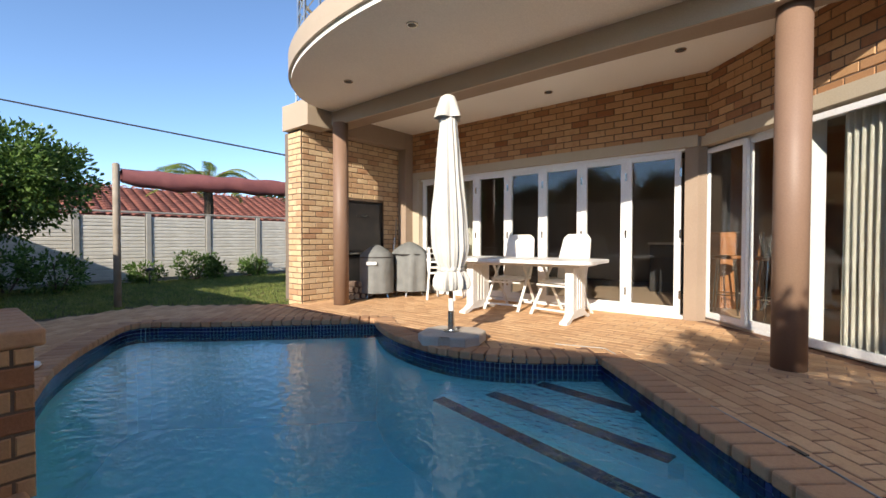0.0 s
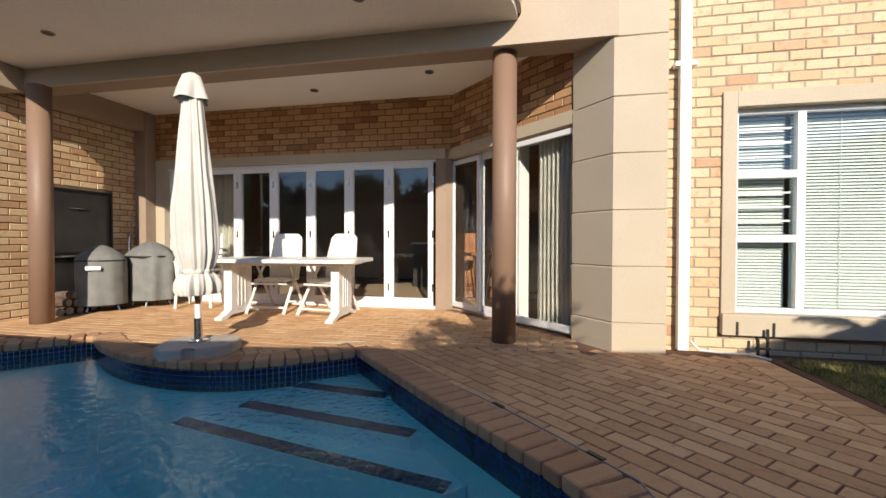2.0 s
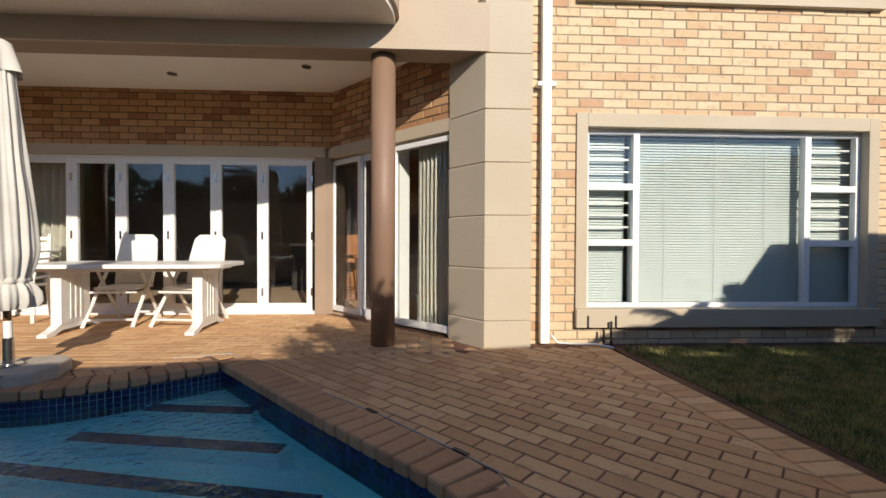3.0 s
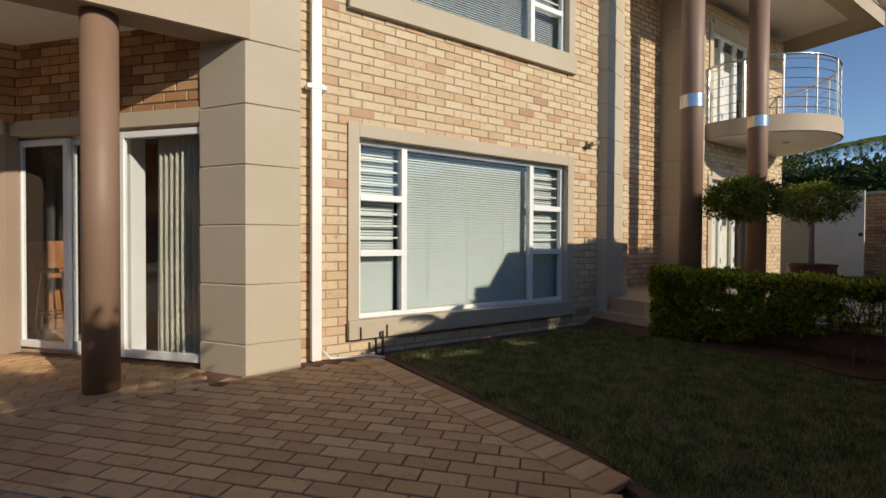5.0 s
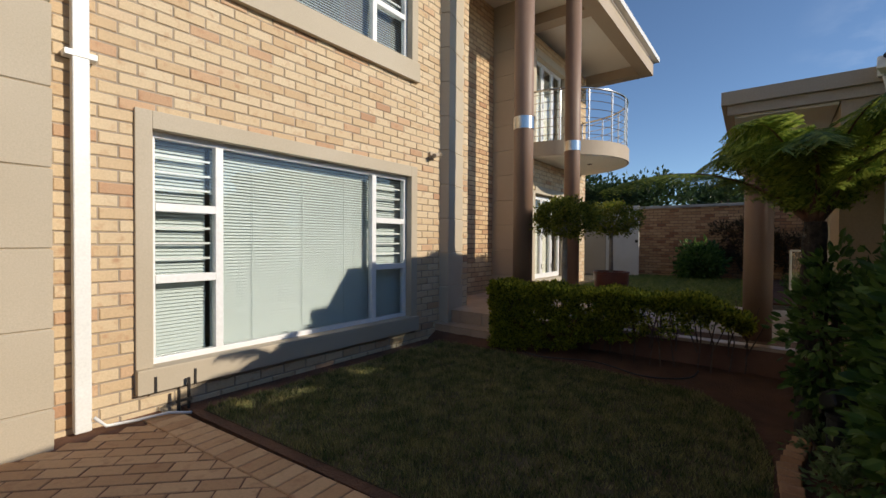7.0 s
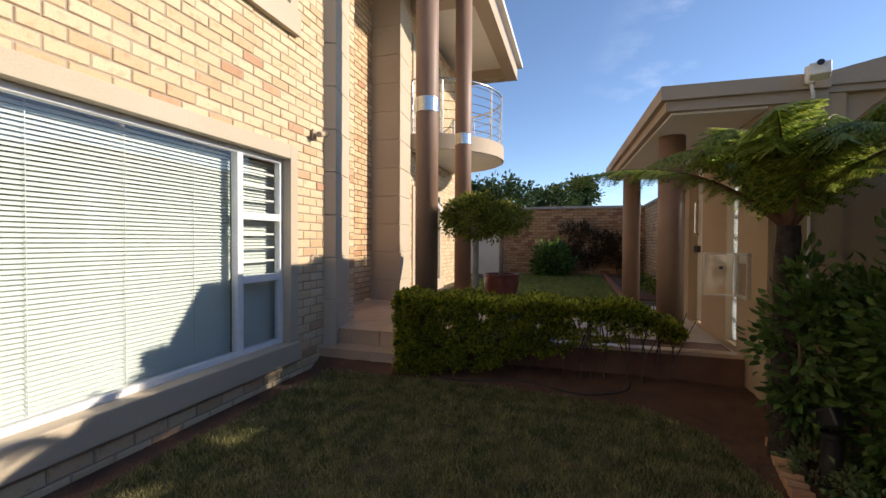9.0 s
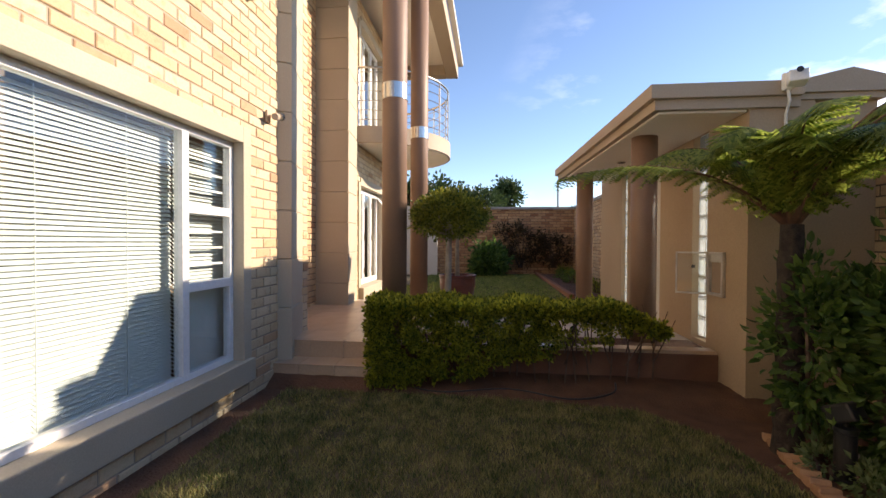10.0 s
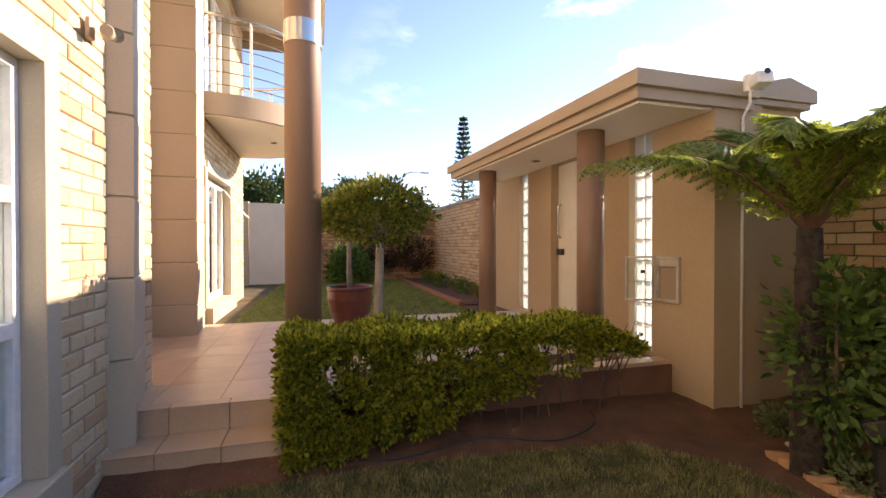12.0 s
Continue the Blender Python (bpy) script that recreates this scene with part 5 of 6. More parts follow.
tile_step("porch_step", 5.19, 5.44, 2.93, 3.93, 0.168, "tan tiled lower porch step")
tile_step("porch_step_upper", 5.44, 5.51, 2.93, 3.93, 0.331, "tan tiled upper porch step")
structure(part("planter_wall", box(5.475, 5.62, -0.14, 2.92, -0.05, 0.33, 0.008), M_TILE), "low tan tiled planter wall behind the hedge", "planter wall")
structure(part("planter_soil", box(5.62, 5.94, -0.10, 2.60, 0.25, 0.325), M_SOIL), "red soil in the planter", "soil")

# gate, glass blocks, meter box, camera
gate = empty("gate", pose(6.83, GATE_Y - 0.14, 0.30), "white painted solid steel pedestrian gate, closed", "gate")
part("leaf", box(0.01, 0.61, 0, 0.04, 0.02, 2.02, 0.004), M_GATE, gate)
part("rail", box(0.01, 0.61, 0.04, 0.048, 1.0, 1.015), M_GATE, gate)
part("handle", tube([(0.53, 0.05, 1.1), (0.53, 0.09, 1.12), (0.53, 0.09, 1.5), (0.53, 0.05, 1.52)], 0.012, 8), M_STEEL, gate)
part("lock", box(0.46, 0.58, 0.04, 0.085, 0.88, 0.96, 0.006), M_BLACK, gate, "black lock box")
block_mesh = None
for x0, x1 in ((5.71, 5.99), (8.09, 8.35)):
    ob = empty("glass_block_window", pose((x0 + x1) / 2, GATE_Y - 0.09, 0.37), "tall window of clear glass blocks in mortar", "glass blocks", "glass block windows", "structure")
    bm = bmesh.new()
    for i in range(11):
        add_box(bm, -(x1 - x0) / 2, (x1 - x0) / 2, -0.03, 0.03, i * 0.197, i * 0.197 + 0.010)
    add_box(bm, -0.006, 0.006, -0.03, 0.03, 0.01, 1.97)
    part("mortar", bm, M_PALEMORTAR, ob)
    for i in range(10):
        for s in (-1, 1):
            if not block_mesh:
                bm = box(-0.064, 0.064, -0.04, 0.04, -0.092, 0.092, 0.012)
                block_mesh = mesh_of("glass_block", bm, M_BLOCK)
            o = new("glass_block", block_mesh)
            o.parent, o.location = ob, (s * 0.071, 0, i * 0.197 + 0.103)
mb = empty("meter_box", pose(5.37, GATE_Y, 0.82), "steel-framed meter box with its glazed door open", "meter box")
bm = bmesh.new()
for a, b, c, d in ((0, 0.25, 0, 0.025), (0, 0.25, 0.365, 0.39), (0, 0.025, 0.025, 0.365), (0.225, 0.25, 0.025, 0.365)):
    add_box(bm, a, b, 0.001, 0.03, c, d, 0.003)
part("frame", bm, M_DULLSTEEL, mb)
part("back", box(0.025, 0.225, 0.001, 0.006, 0.025, 0.30), M_BEAM, mb)
part("panel", box(0.025, 0.225, 0.002, 0.02, 0.30, 0.364, 0.003), M_DULLSTEEL, mb)
bm = bmesh.new()
for a, b, c, d in ((0, 0.26, 0, 0.015), (0, 0.26, 0.375, 0.39), (0, 0.015, 0.015, 0.375), (0.245, 0.26, 0.015, 0.375)):
    add_box(bm, a, b, 0.0, 0.012, c, d)
door = part("door", bm, M_DULLSTEEL, mb, "open door frame")
door.matrix_basis = pose(0.25, 0.03, 0, 0, 0, 68)
dp_ = part("pane", box(0.015, 0.245, 0.004, 0.008, 0.015, 0.375), M_GLASS, door)
dp_.visible_shadow = False
part("latch", box(0.10, 0.13, 0.012, 0.022, 0.24, 0.27), M_BLACK, door)
tagged(part("socket_plate", box(5.52, 5.62, GATE_Y + 0.001, GATE_Y + 0.018, 0.25, 0.32, 0.004), M_PVC), "white plastic cover plate low on the wall", "cover plate")
cc = empty("security_camera", pose(4.968, -0.36, 2.45), "white security camera on a wall box with conduit", "security camera")
part("junction_box", box(-0.07, 0.02, -0.06, 0.06, -0.02, 0.10, 0.008), M_PVC, cc)
part("barrel", lathe([(0.03, 0), (0.034, 0.01), (0.034, 0.12), (0.03, 0.125)], 18), M_PVC, cc, smooth=False)
cc.children[-1].matrix_basis = pose(-0.03, -0.04, 0.08, 0, -80, -20)
part("lens", lathe([(0.022, 0.1255), (0.022, 0.129)], 16), M_BLACK, cc)
cc.children[-1].matrix_basis = pose(-0.03, -0.04, 0.08, 0, -80, -20)
tagged(part("conduit_pipe", tube([(4.955, -0.36, 2.45), (4.965, -0.38, 2.37), (5.040, -0.40, 2.29), (5.043, -0.40, 0.05)], 0.011, 8), M_PVC, smooth=True), "white conduit running down the tan wall", "pipe")
far_gate = empty("side_gate", pose(14.4, 3.45, 0.28), "white painted solid side gate in the far wall", "gate")
part("leaf", box(0, 0.05, 0, 0.95, 0.02, 2.1, 0.004), M_GATE, far_gate)
part("rail", box(-0.006, -0.001, 0, 0.95, 1.3, 1.32), M_GATE, far_gate)
part("lock", box(-0.03, -0.001, 0.02, 0.10, 1.0, 1.08), M_BLACK, far_gate)
structure(part("gate_wall_far", box(14.4, 14.6, 4.41, 5.2, 0.2, 2.42), M_PLASTER), "plastered wall beside the side gate", "wall")
structure(part("bed_edge", box(9.4, 15.3, 0.35, 0.45, 0.2, 0.36, 0.01), M_RED_S), "brick edging of the far flower bed", "edging")
structure(part("bed_soil", box(9.4, 15.3, -0.74, 0.35, 0.2, 0.31), M_SOIL), "soil of the far flower bed", "soil")

gl = empty("garden_light", pose(3.98, -0.07, -0.01, 0, 0, 25), "dark stubby garden light standing in the soil bed", "garden light")
part("post", lathe([(0.062, 0), (0.062, 0.02), (0.05, 0.025), (0.05, 0.27), (0.056, 0.275), (0.056, 0.30), (0.03, 0.305)], 24), M_BLACK, gl)
part("hood", box(-0.075, 0.075, -0.06, 0.06, -0.05, 0.05, 0.015, pose(0.01, 0.0, 0.375, 0, 28, 0)), M_BLACK, gl)
part("bracket", tube([(0, 0, 0.30), (0.0, 0, 0.36)], 0.014, 8), M_BLACK, gl)

# ---- plants ----
rng = random.Random(7)


def rand_dir(r):
    z, a = r.uniform(-1, 1), r.uniform(0, 2 * math.pi)
    s = math.sqrt(1 - z * z)
    return Vector((s * math.cos(a), s * math.sin(a), z))


def add_broad_leaf(V, F, p, d, up, length, width):
    """An oval leaf in three spans, folded along its midrib and drooping at the tip."""
    d = d.normalized()
    s = d.cross(up)
    s = s.normalized() if s.length > 1e-4 else Vector((1, 0, 0))
    n = s.cross(d)
    k = len(V)
    a, b, tip = p + d * length * 0.3, p + d * length * 0.7 - n * length * 0.05, p + d * length - n * length * 0.16
    lift = n * width * 0.16
    V += [tuple(p), tuple(a), tuple(b), tuple(tip), tuple(a + s * width * 0.48 + lift), tuple(b + s * width * 0.40 + lift), tuple(a - s * width * 0.48 + lift), tuple(b - s * width * 0.40 + lift)]
    F += [(k, k + 4, k + 1), (k + 1, k + 4, k + 5, k + 2), (k + 2, k + 5, k + 3), (k, k + 1, k + 6), (k + 1, k + 2, k + 7, k + 6), (k + 2, k + 3, k + 7)]


def add_leaf(V, F, p, d, up, length, width, fold=0.25):
    """A pointed leaf of four triangles, folded along its midrib."""
    d = d.normalized()
    s = d.cross(up)
    s = s.normalized() if s.length > 1e-4 else Vector((1, 0, 0))
    n = s.cross(d)
    k = len(V)
    mid = p + d * length * 0.5
    V += [tuple(p), tuple(mid + s * width / 2 + n * width * fold), tuple(p + d * length - n * length * 0.12), tuple(mid - s * width / 2 + n * width * fold), tuple(mid)]
    F += [(k, k + 1, k + 4), (k + 1, k + 2, k + 4), (k + 2, k + 3, k + 4), (k + 3, k, k + 4)]


def leaf_cloud(name, parent, centre, radii, count, length, mat, shape=None, seed=1, shell=0.55, label=""):
    """Leaves on many small clumps inside an ellipsoid, denser near its skin, with gaps."""
    r = random.Random(seed)
    V, F = [], []
    clumps = max(6, count // 26)
    for c in range(clumps):
        d = rand_dir(r)
        q = d * (shell + (1 - shell) * r.random() ** 0.6)
        q += 0.10 * rand_dir(r)
        cp = Vector((centre[0] + q.x * radii[0], centre[1] + q.y * radii[1], centre[2] + q.z * radii[2]))
        if shape and not shape(cp):
            continue
        size = r.uniform(1.4, 2.6) * length
        for i in range(26):
            o = rand_dir(r)
            out = (o + d * 0.8 + Vector((0, 0, 0.2))).normalized()
            grow = add_broad_leaf if length == 0.07 else add_leaf
            grow(V, F, cp + o * size * r.random(), out, rand_dir(r), length * r.uniform(0.7, 1.25), length * r.uniform(0.45, 0.68))
    ob = raw(name, V, F, mat, parent)
    return tagged(ob, label)


def limbs(parent, base, top, spread, mat, n, r0, seed, name="limb"):
    r = random.Random(seed)
    for i in range(n):
        a = 2 * math.pi * i / n + r.uniform(-0.4, 0.4)
        e = Vector(top) + Vector((math.cos(a) * spread[0], math.sin(a) * spread[0], r.uniform(0.3, 1.0) * spread[1]))
        m = Vector(top).lerp(e, 0.5) + Vector((0, 0, -0.1 * spread[1]))
        part(name, tube([tuple(top), tuple(m), tuple(e)], [r0, r0 * 0.6, r0 * 0.25], 6), mat, parent, smooth=True)


def topiary(m, crown_z, rx, rz, trunk_r, seed, label):
    ob = empty("topiary_tree", m, label, "topiary", "clipped topiary trees")
    part("trunk", tube([(0.0, 0, 0), (0.015, 0.01, crown_z * 0.4), (-0.01, 0.0, crown_z * 0.72), (0.0, 0.0, crown_z)], [trunk_r * 1.25, trunk_r, trunk_r * 0.9, trunk_r * 0.7], 10), M_PALEBARK, ob, smooth=True)
    limbs(ob, (0, 0, 0), (0, 0, crown_z - rz * 0.9), (rx * 0.6, rz * 0.9), M_PALEBARK, 6, trunk_r * 0.55, seed)
    leaf_cloud("crown", ob, (0, 0, crown_z), (rx, rx, rz), 6800, 0.037, M_LEAF2, seed=seed, shell=0.55)
    return ob


topiary(pose(5.78, 2.28, 0.296), 1.27, 0.37, 0.22, 0.035, 3, "clipped ball-headed topiary tree with pale trunk")
pot = empty("plant_pot", pose(7.92, 2.35, 0.317), "large oxblood glazed pot on the porch", "pot")
part("bowl", lathe([(0.15, 0), (0.18, 0.04), (0.245, 0.20), (0.27, 0.34), (0.268, 0.44), (0.28, 0.45), (0.28, 0.485), (0.245, 0.485), (0.24, 0.42), (0.02, 0.41)], 32), M_POT, pot)
part("soil", lathe([(0.2, 0.415), (0.235, 0.43)], 24), M_SOIL, pot)
topiary(pose(7.92, 2.35, 0.745), 0.92, 0.44, 0.25, 0.03, 5, "clipped topiary tree growing in the oxblood pot")

# hedge along the planter: dense at the porch end, thin and woody at the gate end
hedge = empty("hedge", pose(0, 0, 0), "clipped green hedge with yellow-green top, thinning to twigs", "hedge")
V, F = [], []
r = random.Random(11)
for c in range(5200):
    t = r.random() ** 1.3
    y = 2.91 - 2.51 * t
    x0, x1 = 5.08 + 0.12 * t, 5.58 + 0.06 * t
    zt = 0.735 - 0.03 * t - 0.14 * max(0.0, t - 0.86) / 0.14 + 0.02 * math.sin(9 * y)
    low = 0.05 + min(0.42, 0.62 * max(0.0, t - 0.2))
    side = r.random()
    if side < 0.44:
        p = Vector((x0 + r.uniform(-0.01, 0.06), y, r.uniform(low, zt)))
        d = Vector((-1, 0, 0.3))
    elif side < 0.80:
        p = Vector((r.uniform(x0, x1), y, zt + r.uniform(-0.05, 0.015)))
        d = Vector((0, 0, 1))
    elif side < 0.92:
        p = Vector((r.uniform(x0, x1), y, r.uniform(low, zt)))
        d = rand_dir(r)
    else:
        p = Vector((r.uniform(x0, x1), 2.91 + r.uniform(-0.05, 0.03), r.uniform(0.12, zt)))
        d = Vector((0, 1, 0.2))
    if p.z < zt - 0.07 and r.random() < 0.95 * max(0.0, t - 0.28):
        continue
    if noise.noise(p * 7.0) > 0.10 - 0.12 * t and p.z < zt - 0.05:
        continue
    for i in range(16):
        o = rand_dir(r)
        add_leaf(V, F, p + o * 0.05 * r.random(), (o + d * 0.9), rand_dir(r), r.uniform(0.030, 0.050), r.uniform(0.019, 0.029))
tagged(raw("foliage", V, F, M_HEDGE, hedge), "dense small leaves", kind="stuff")
for i in range(20):
    y = 2.85 - 2.4 * i / 19 + r.uniform(-0.03, 0.03)
    x = 5.33 + r.uniform(-0.06, 0.08)
    part("stem", tube([(x, y, 0.0), (x + r.uniform(-0.05, 0.05), y + r.uniform(-0.05, 0.05), 0.35), (x + r.uniform(-0.14, 0.14), y + r.uniform(-0.12, 0.12), 0.74)], [0.008, 0.006, 0.003], 5), M_BARK, hedge)
    for k in range(2):
        part("twig", tube([(x, y, 0.22 + 0.1 * k), (x + r.uniform(-0.2, 0.1), y + r.uniform(-0.2, 0.2), 0.62 + 0.08 * k)], [0.007, 0.003], 4), M_BARK, hedge)


def frond(bm_v, bm_f, base, way, length, rise, droop, seed, pinna=0.23, pairs=36):
    """A feathery frond: an arching rachis with paired pinnae, each of small leaflets."""
    r = random.Random(seed)
    way = Vector(way).normalized()
    sway = r.uniform(-0.3, 0.3) * length
    pts = []
    for i in range(pairs + 1):
        f = i / pairs
        h = rise * (1 - (1 - f) ** 3.0) - droop * f ** 2.4
        pts.append(Vector(base) + Vector((way.x, way.y, 0)) * length * f + Vector((0, 0, h)) + Vector((-way.y, way.x, 0)) * sway * f * f)
    side = (Vector((-way.y, way.x, 0)) + Vector((0, 0, r.uniform(-0.5, 0.5)))).normalized()
    for i in range(3, pairs):
        f = i / pairs
        t = (pts[i + 1] - pts[i]).normalized()
        size = pinna * math.sin(math.pi * (0.10 + 0.86 * f)) ** 0.7 * r.uniform(0.88, 1.1)
        for s in (-1, 1):
            pd = (side * s + t * r.uniform(0.35, 0.6) - Vector((0, 0, r.uniform(0.1, 0.4)))).normalized()
            steps = max(5, int(size / 0.018))
            bend = r.uniform(0.02, 0.06)
            for k in range(steps):
                g = k / steps
                q = pts[i] + pd * size * g - Vector((0, 0, bend * g * g))
                ll = 0.055 * (1 - 0.65 * g) * r.uniform(0.8, 1.2)
                for e in (-1, 1):
                    ld = (t * e + pd * 0.55 - Vector((0, 0, 0.25))).normalized()
                    n = len(bm_v)
                    w = pd * 0.0120
                    bm_v += [tuple(q - w), tuple(q + w), tuple(q + ld * ll + w * 0.6)]
                    bm_f += [(n, n + 1, n + 2)]
    return pts


def tree_fern(m, trunk_h, trunk_r, fronds, seed, label, name="tree_fern", mat=None, trunk_mat=None):
    ob = empty(name, m, label, "tree fern")
    r = random.Random(seed)
    prof = []
    for i in range(19):
        f = i / 18
        prof.append((trunk_r * (1.15 - 0.35 * f + 0.03 * math.sin(i * 2.4)), trunk_h * f))
    bm = lathe(prof, 14)
    for v in bm.verts:
        v.co += Vector((noise.noise(v.co * 14), noise.noise(v.co * 14 + Vector((5, 0, 0))), 0)) * trunk_r * 0.2
    part("trunk", bm, trunk_mat or M_FERNTRUNK, ob)
    V, F = [], []
    for a, length, rise, droop in fronds:
        rise, droop = rise * 0.86, droop * 0.50
        way = (math.cos(radians(a)), math.sin(radians(a)))
        pts = frond(V, F, (0, 0, trunk_h - 0.02), way, length, rise, droop, r.randint(0, 999))
        part("rachis", tube([tuple(p) for p in pts[::3]], [0.027, 0.022, 0.017, 0.013, 0.010, 0.008, 0.006, 0.004, 0.003][:len(pts[::3])], 6), M_RACHIS, ob, smooth=True)
    raw("fronds", V, F, mat or M_FERN, ob)
    return ob


FRONDS = [(76, 1.40, 0.58, 0.36), (64, 0.9, 0.76, 0.40), (151, 0.95, 0.75, 0.30), (30, 0.80, 0.80, 0.30), (104, 0.55, 0.74, 0.42), (140, 0.72, 0.66, 0.40), (166, 1.0, 0.66, 0.45), (196, 1.1, 0.82, 0.36),
          (228, 1.1, 0.88, 0.38), (258, 1.0, 1.0, 0.40), (292, 1.15, 0.98, 0.36), (325, 1.1, 0.92, 0.40), (352, 0.95, 0.95, 0.36), (122, 0.55, 0.8, 0.45), (242, 0.85, 0.98, 0.36),
          (306, 0.85, 1.0, 0.36), (275, 1.1, 0.66, 0.42), (212, 1.05, 0.58, 0.42), (8, 0.9, 0.75, 0.34), (338, 1.15, 0.66, 0.40), (182, 0.95, 0.60, 0.36)]
tree_fern(pose(4.28, 0.03, -0.015), 1.42, 0.075, FRONDS, 21, "tree fern with dark fibrous trunk and spreading fronds")


def shrub(name, x, y, z, radii, count, leaf, mat, seed, label, stems=7, shape=None, shell=0.4):
    ob = empty(name, pose(x, y, z), label, "shrub")
    r = random.Random(seed)
    for i in range(stems):
        a = r.uniform(0, 6.28)
        part("stem", tube([(0.05 * math.cos(a), 0.05 * math.sin(a), 0), (radii[0] * 0.4 * math.cos(a), radii[1] * 0.4 * math.sin(a), radii[2] * 0.9), (radii[0] * 0.7 * math.cos(a), radii[1] * 0.7 * math.sin(a), radii[2] * 1.6)], [0.016, 0.011, 0.005], 5), M_BARK, ob)
    leaf_cloud("foliage", ob, (0, 0, radii[2] * 1.0), radii, count, leaf, mat, seed=seed, shell=shell)
    return ob


shrub("leafy_shrub", 3.98, -0.36, 0.0, (0.34, 0.26, 0.66), 2200, 0.07, M_LEAF, 31, "dark broad-leaved shrub under the tree fern")
shrub("leafy_shrub", 3.74, -0.45, 0.0, (0.36, 0.30, 0.72), 3000, 0.07, M_LEAF, 32, "tall dark broad-leaved shrub by the boundary wall")
shrub("leafy_shrub", 3.08, -0.40, 0.0, (0.48, 0.32, 0.65), 4200, 0.07, M_LEAF, 33, "dark leafy shrub in the bed")
shrub("leafy_shrub", 2.45, -0.55, 0.0, (0.38, 0.30, 0.55), 3000, 0.07, M_LEAF, 34, "dark leafy shrub by the boundary wall")
shrub("leafy_shrub", 4.20, -0.06, 0.22, (0.24, 0.20, 0.52), 1300, 0.07, M_LEAF, 36, "leafy stems climbing round the tree fern trunk", 4)
for k, (x, y) in enumerate(((4.05, -0.02), (3.82, -0.08), (4.32, -0.22), (3.55, -0.06), (4.72, -0.38))):
    shrub("bedding_plant", x, y, 0.0, (0.10, 0.10, 0.06), 260, 0.045, M_PALE, 50 + k, "small pale green bedding plant in the soil", 2)
shrub("strap_leaf_plant", 14.6, 1.9, 0.28, (0.55, 0.5, 0.45), 2400, 0.14, M_LEAF, 61, "dark green shrub against the far wall")
shrub("dry_creeper", 15.2, 0.9, 0.5, (0.2, 0.9, 0.75), 2600, 0.08, M_DRY, 62, "brownish creeper on the far brick wall")
shrub("dry_creeper", 15.2, -0.1, 0.5, (0.2, 0.5, 0.55), 1200, 0.08, M_DRY, 63, "brownish creeper on the far brick wall")
for k in range(7):
    shrub("flower_plant", 10.2 + 0.7 * k, -0.25 + 0.1 * (k % 2), 0.3, (0.2, 0.2, 0.14), 500, 0.05, M_LEAF if k % 2 else M_LEAF2, 70 + k, "low leafy plant in the far flower bed", 3)
shrub("low_shrub", 6.7, 2.0, 0.29, (0.3, 0.3, 0.12), 900, 0.06, M_LEAF, 90, "low dark plant by the pot", 3)

# left garden
fence = empty("precast_fence", pose(-12.3, 0, 0), "pale precast concrete panel fence with posts", "fence", kind="structure")
post_mesh = mesh_of("fence_post", box(-0.06, 0.06, -0.055, 0.055, -0.05, 1.60, 0.008), M_CONCRETE)
panel_mesh = mesh_of("fence_panel", box(-0.025, 0.025, -0.62, 0.62, 0, 0.245, 0.004), M_FENCE)
rib_bm = bmesh.new()
for k in range(3):
    add_box(rib_bm, 0.025, 0.036, -0.61, 0.61, 0.012 + 0.078 * k, 0.078 + 0.078 * k, 0.006)
rib_mesh = mesh_of("panel_relief", rib_bm, M_FENCE)
for i in range(-5, 9):
    y = 1.78 + i * 1.37
    o = new("fence_post", post_mesh)
    o.parent, o.location = fence, (0, y, 0)
    for k in range(6):
        o = new("fence_panel", panel_mesh)
        o.parent, o.location = fence, (0, y + 0.685, 0.02 + k * 0.25)
        q = new("panel_relief", rib_mesh)
        q.parent, q.location = o, (0, 0, 0)
part("fence_cap", box(-0.07, 0.07, -5.1, 13.0, 1.60, 1.64, 0.008), M_CONCRETE, fence)

sail = empty("shade_canopy", pose(-7.73, 1.47, 0), "rolled maroon shade cloth on weathered timber posts", "canopy")
part("post", lathe([(0.05, -0.03), (0.048, 2.06), (0.03, 2.08)], 12), M_TIMBER, sail, "", True)
part("post", lathe([(0.05, -0.03), (0.048, 2.06), (0.03, 2.08)], 12), M_TIMBER, sail)
sail.children[-1].location = (0.25, 2.9, 0)
part("wire", tube([(0, 0, 2.0), (0.12, 1.45, 1.985), (0.25, 2.9, 1.99)], 0.008, 5), M_STEEL, sail)
bm = bmesh.new()
rows = []
for i in range(25):
    f = i / 24
    c = Vector((0.25 * f, 0.06 + 2.8 * f, 2.0 + 0.06 * f))
    sag = 0.20 + 0.10 * math.sin(math.pi * f) + 0.03 * math.sin(9 * f)
    row = []
    for k in range(12):
        a = 2 * math.pi * k / 12
        row.append(bm.verts.new(c + Vector((0.09 * math.cos(a) * (1 + 0.3 * math.sin(5 * f)), 0, -sag * 0.5 + sag * 0.5 * math.sin(a) + 0.012 * math.sin(30 * f + k)))))
    rows.append(row)
for a, b in zip(rows, rows[1:]):
    for k in range(12):
        bm.faces.new((a[k], a[(k + 1) % 12], b[(k + 1) % 12], b[k]))
part("cloth", bm, M_SAIL, sail, "sagging maroon shade cloth", True)


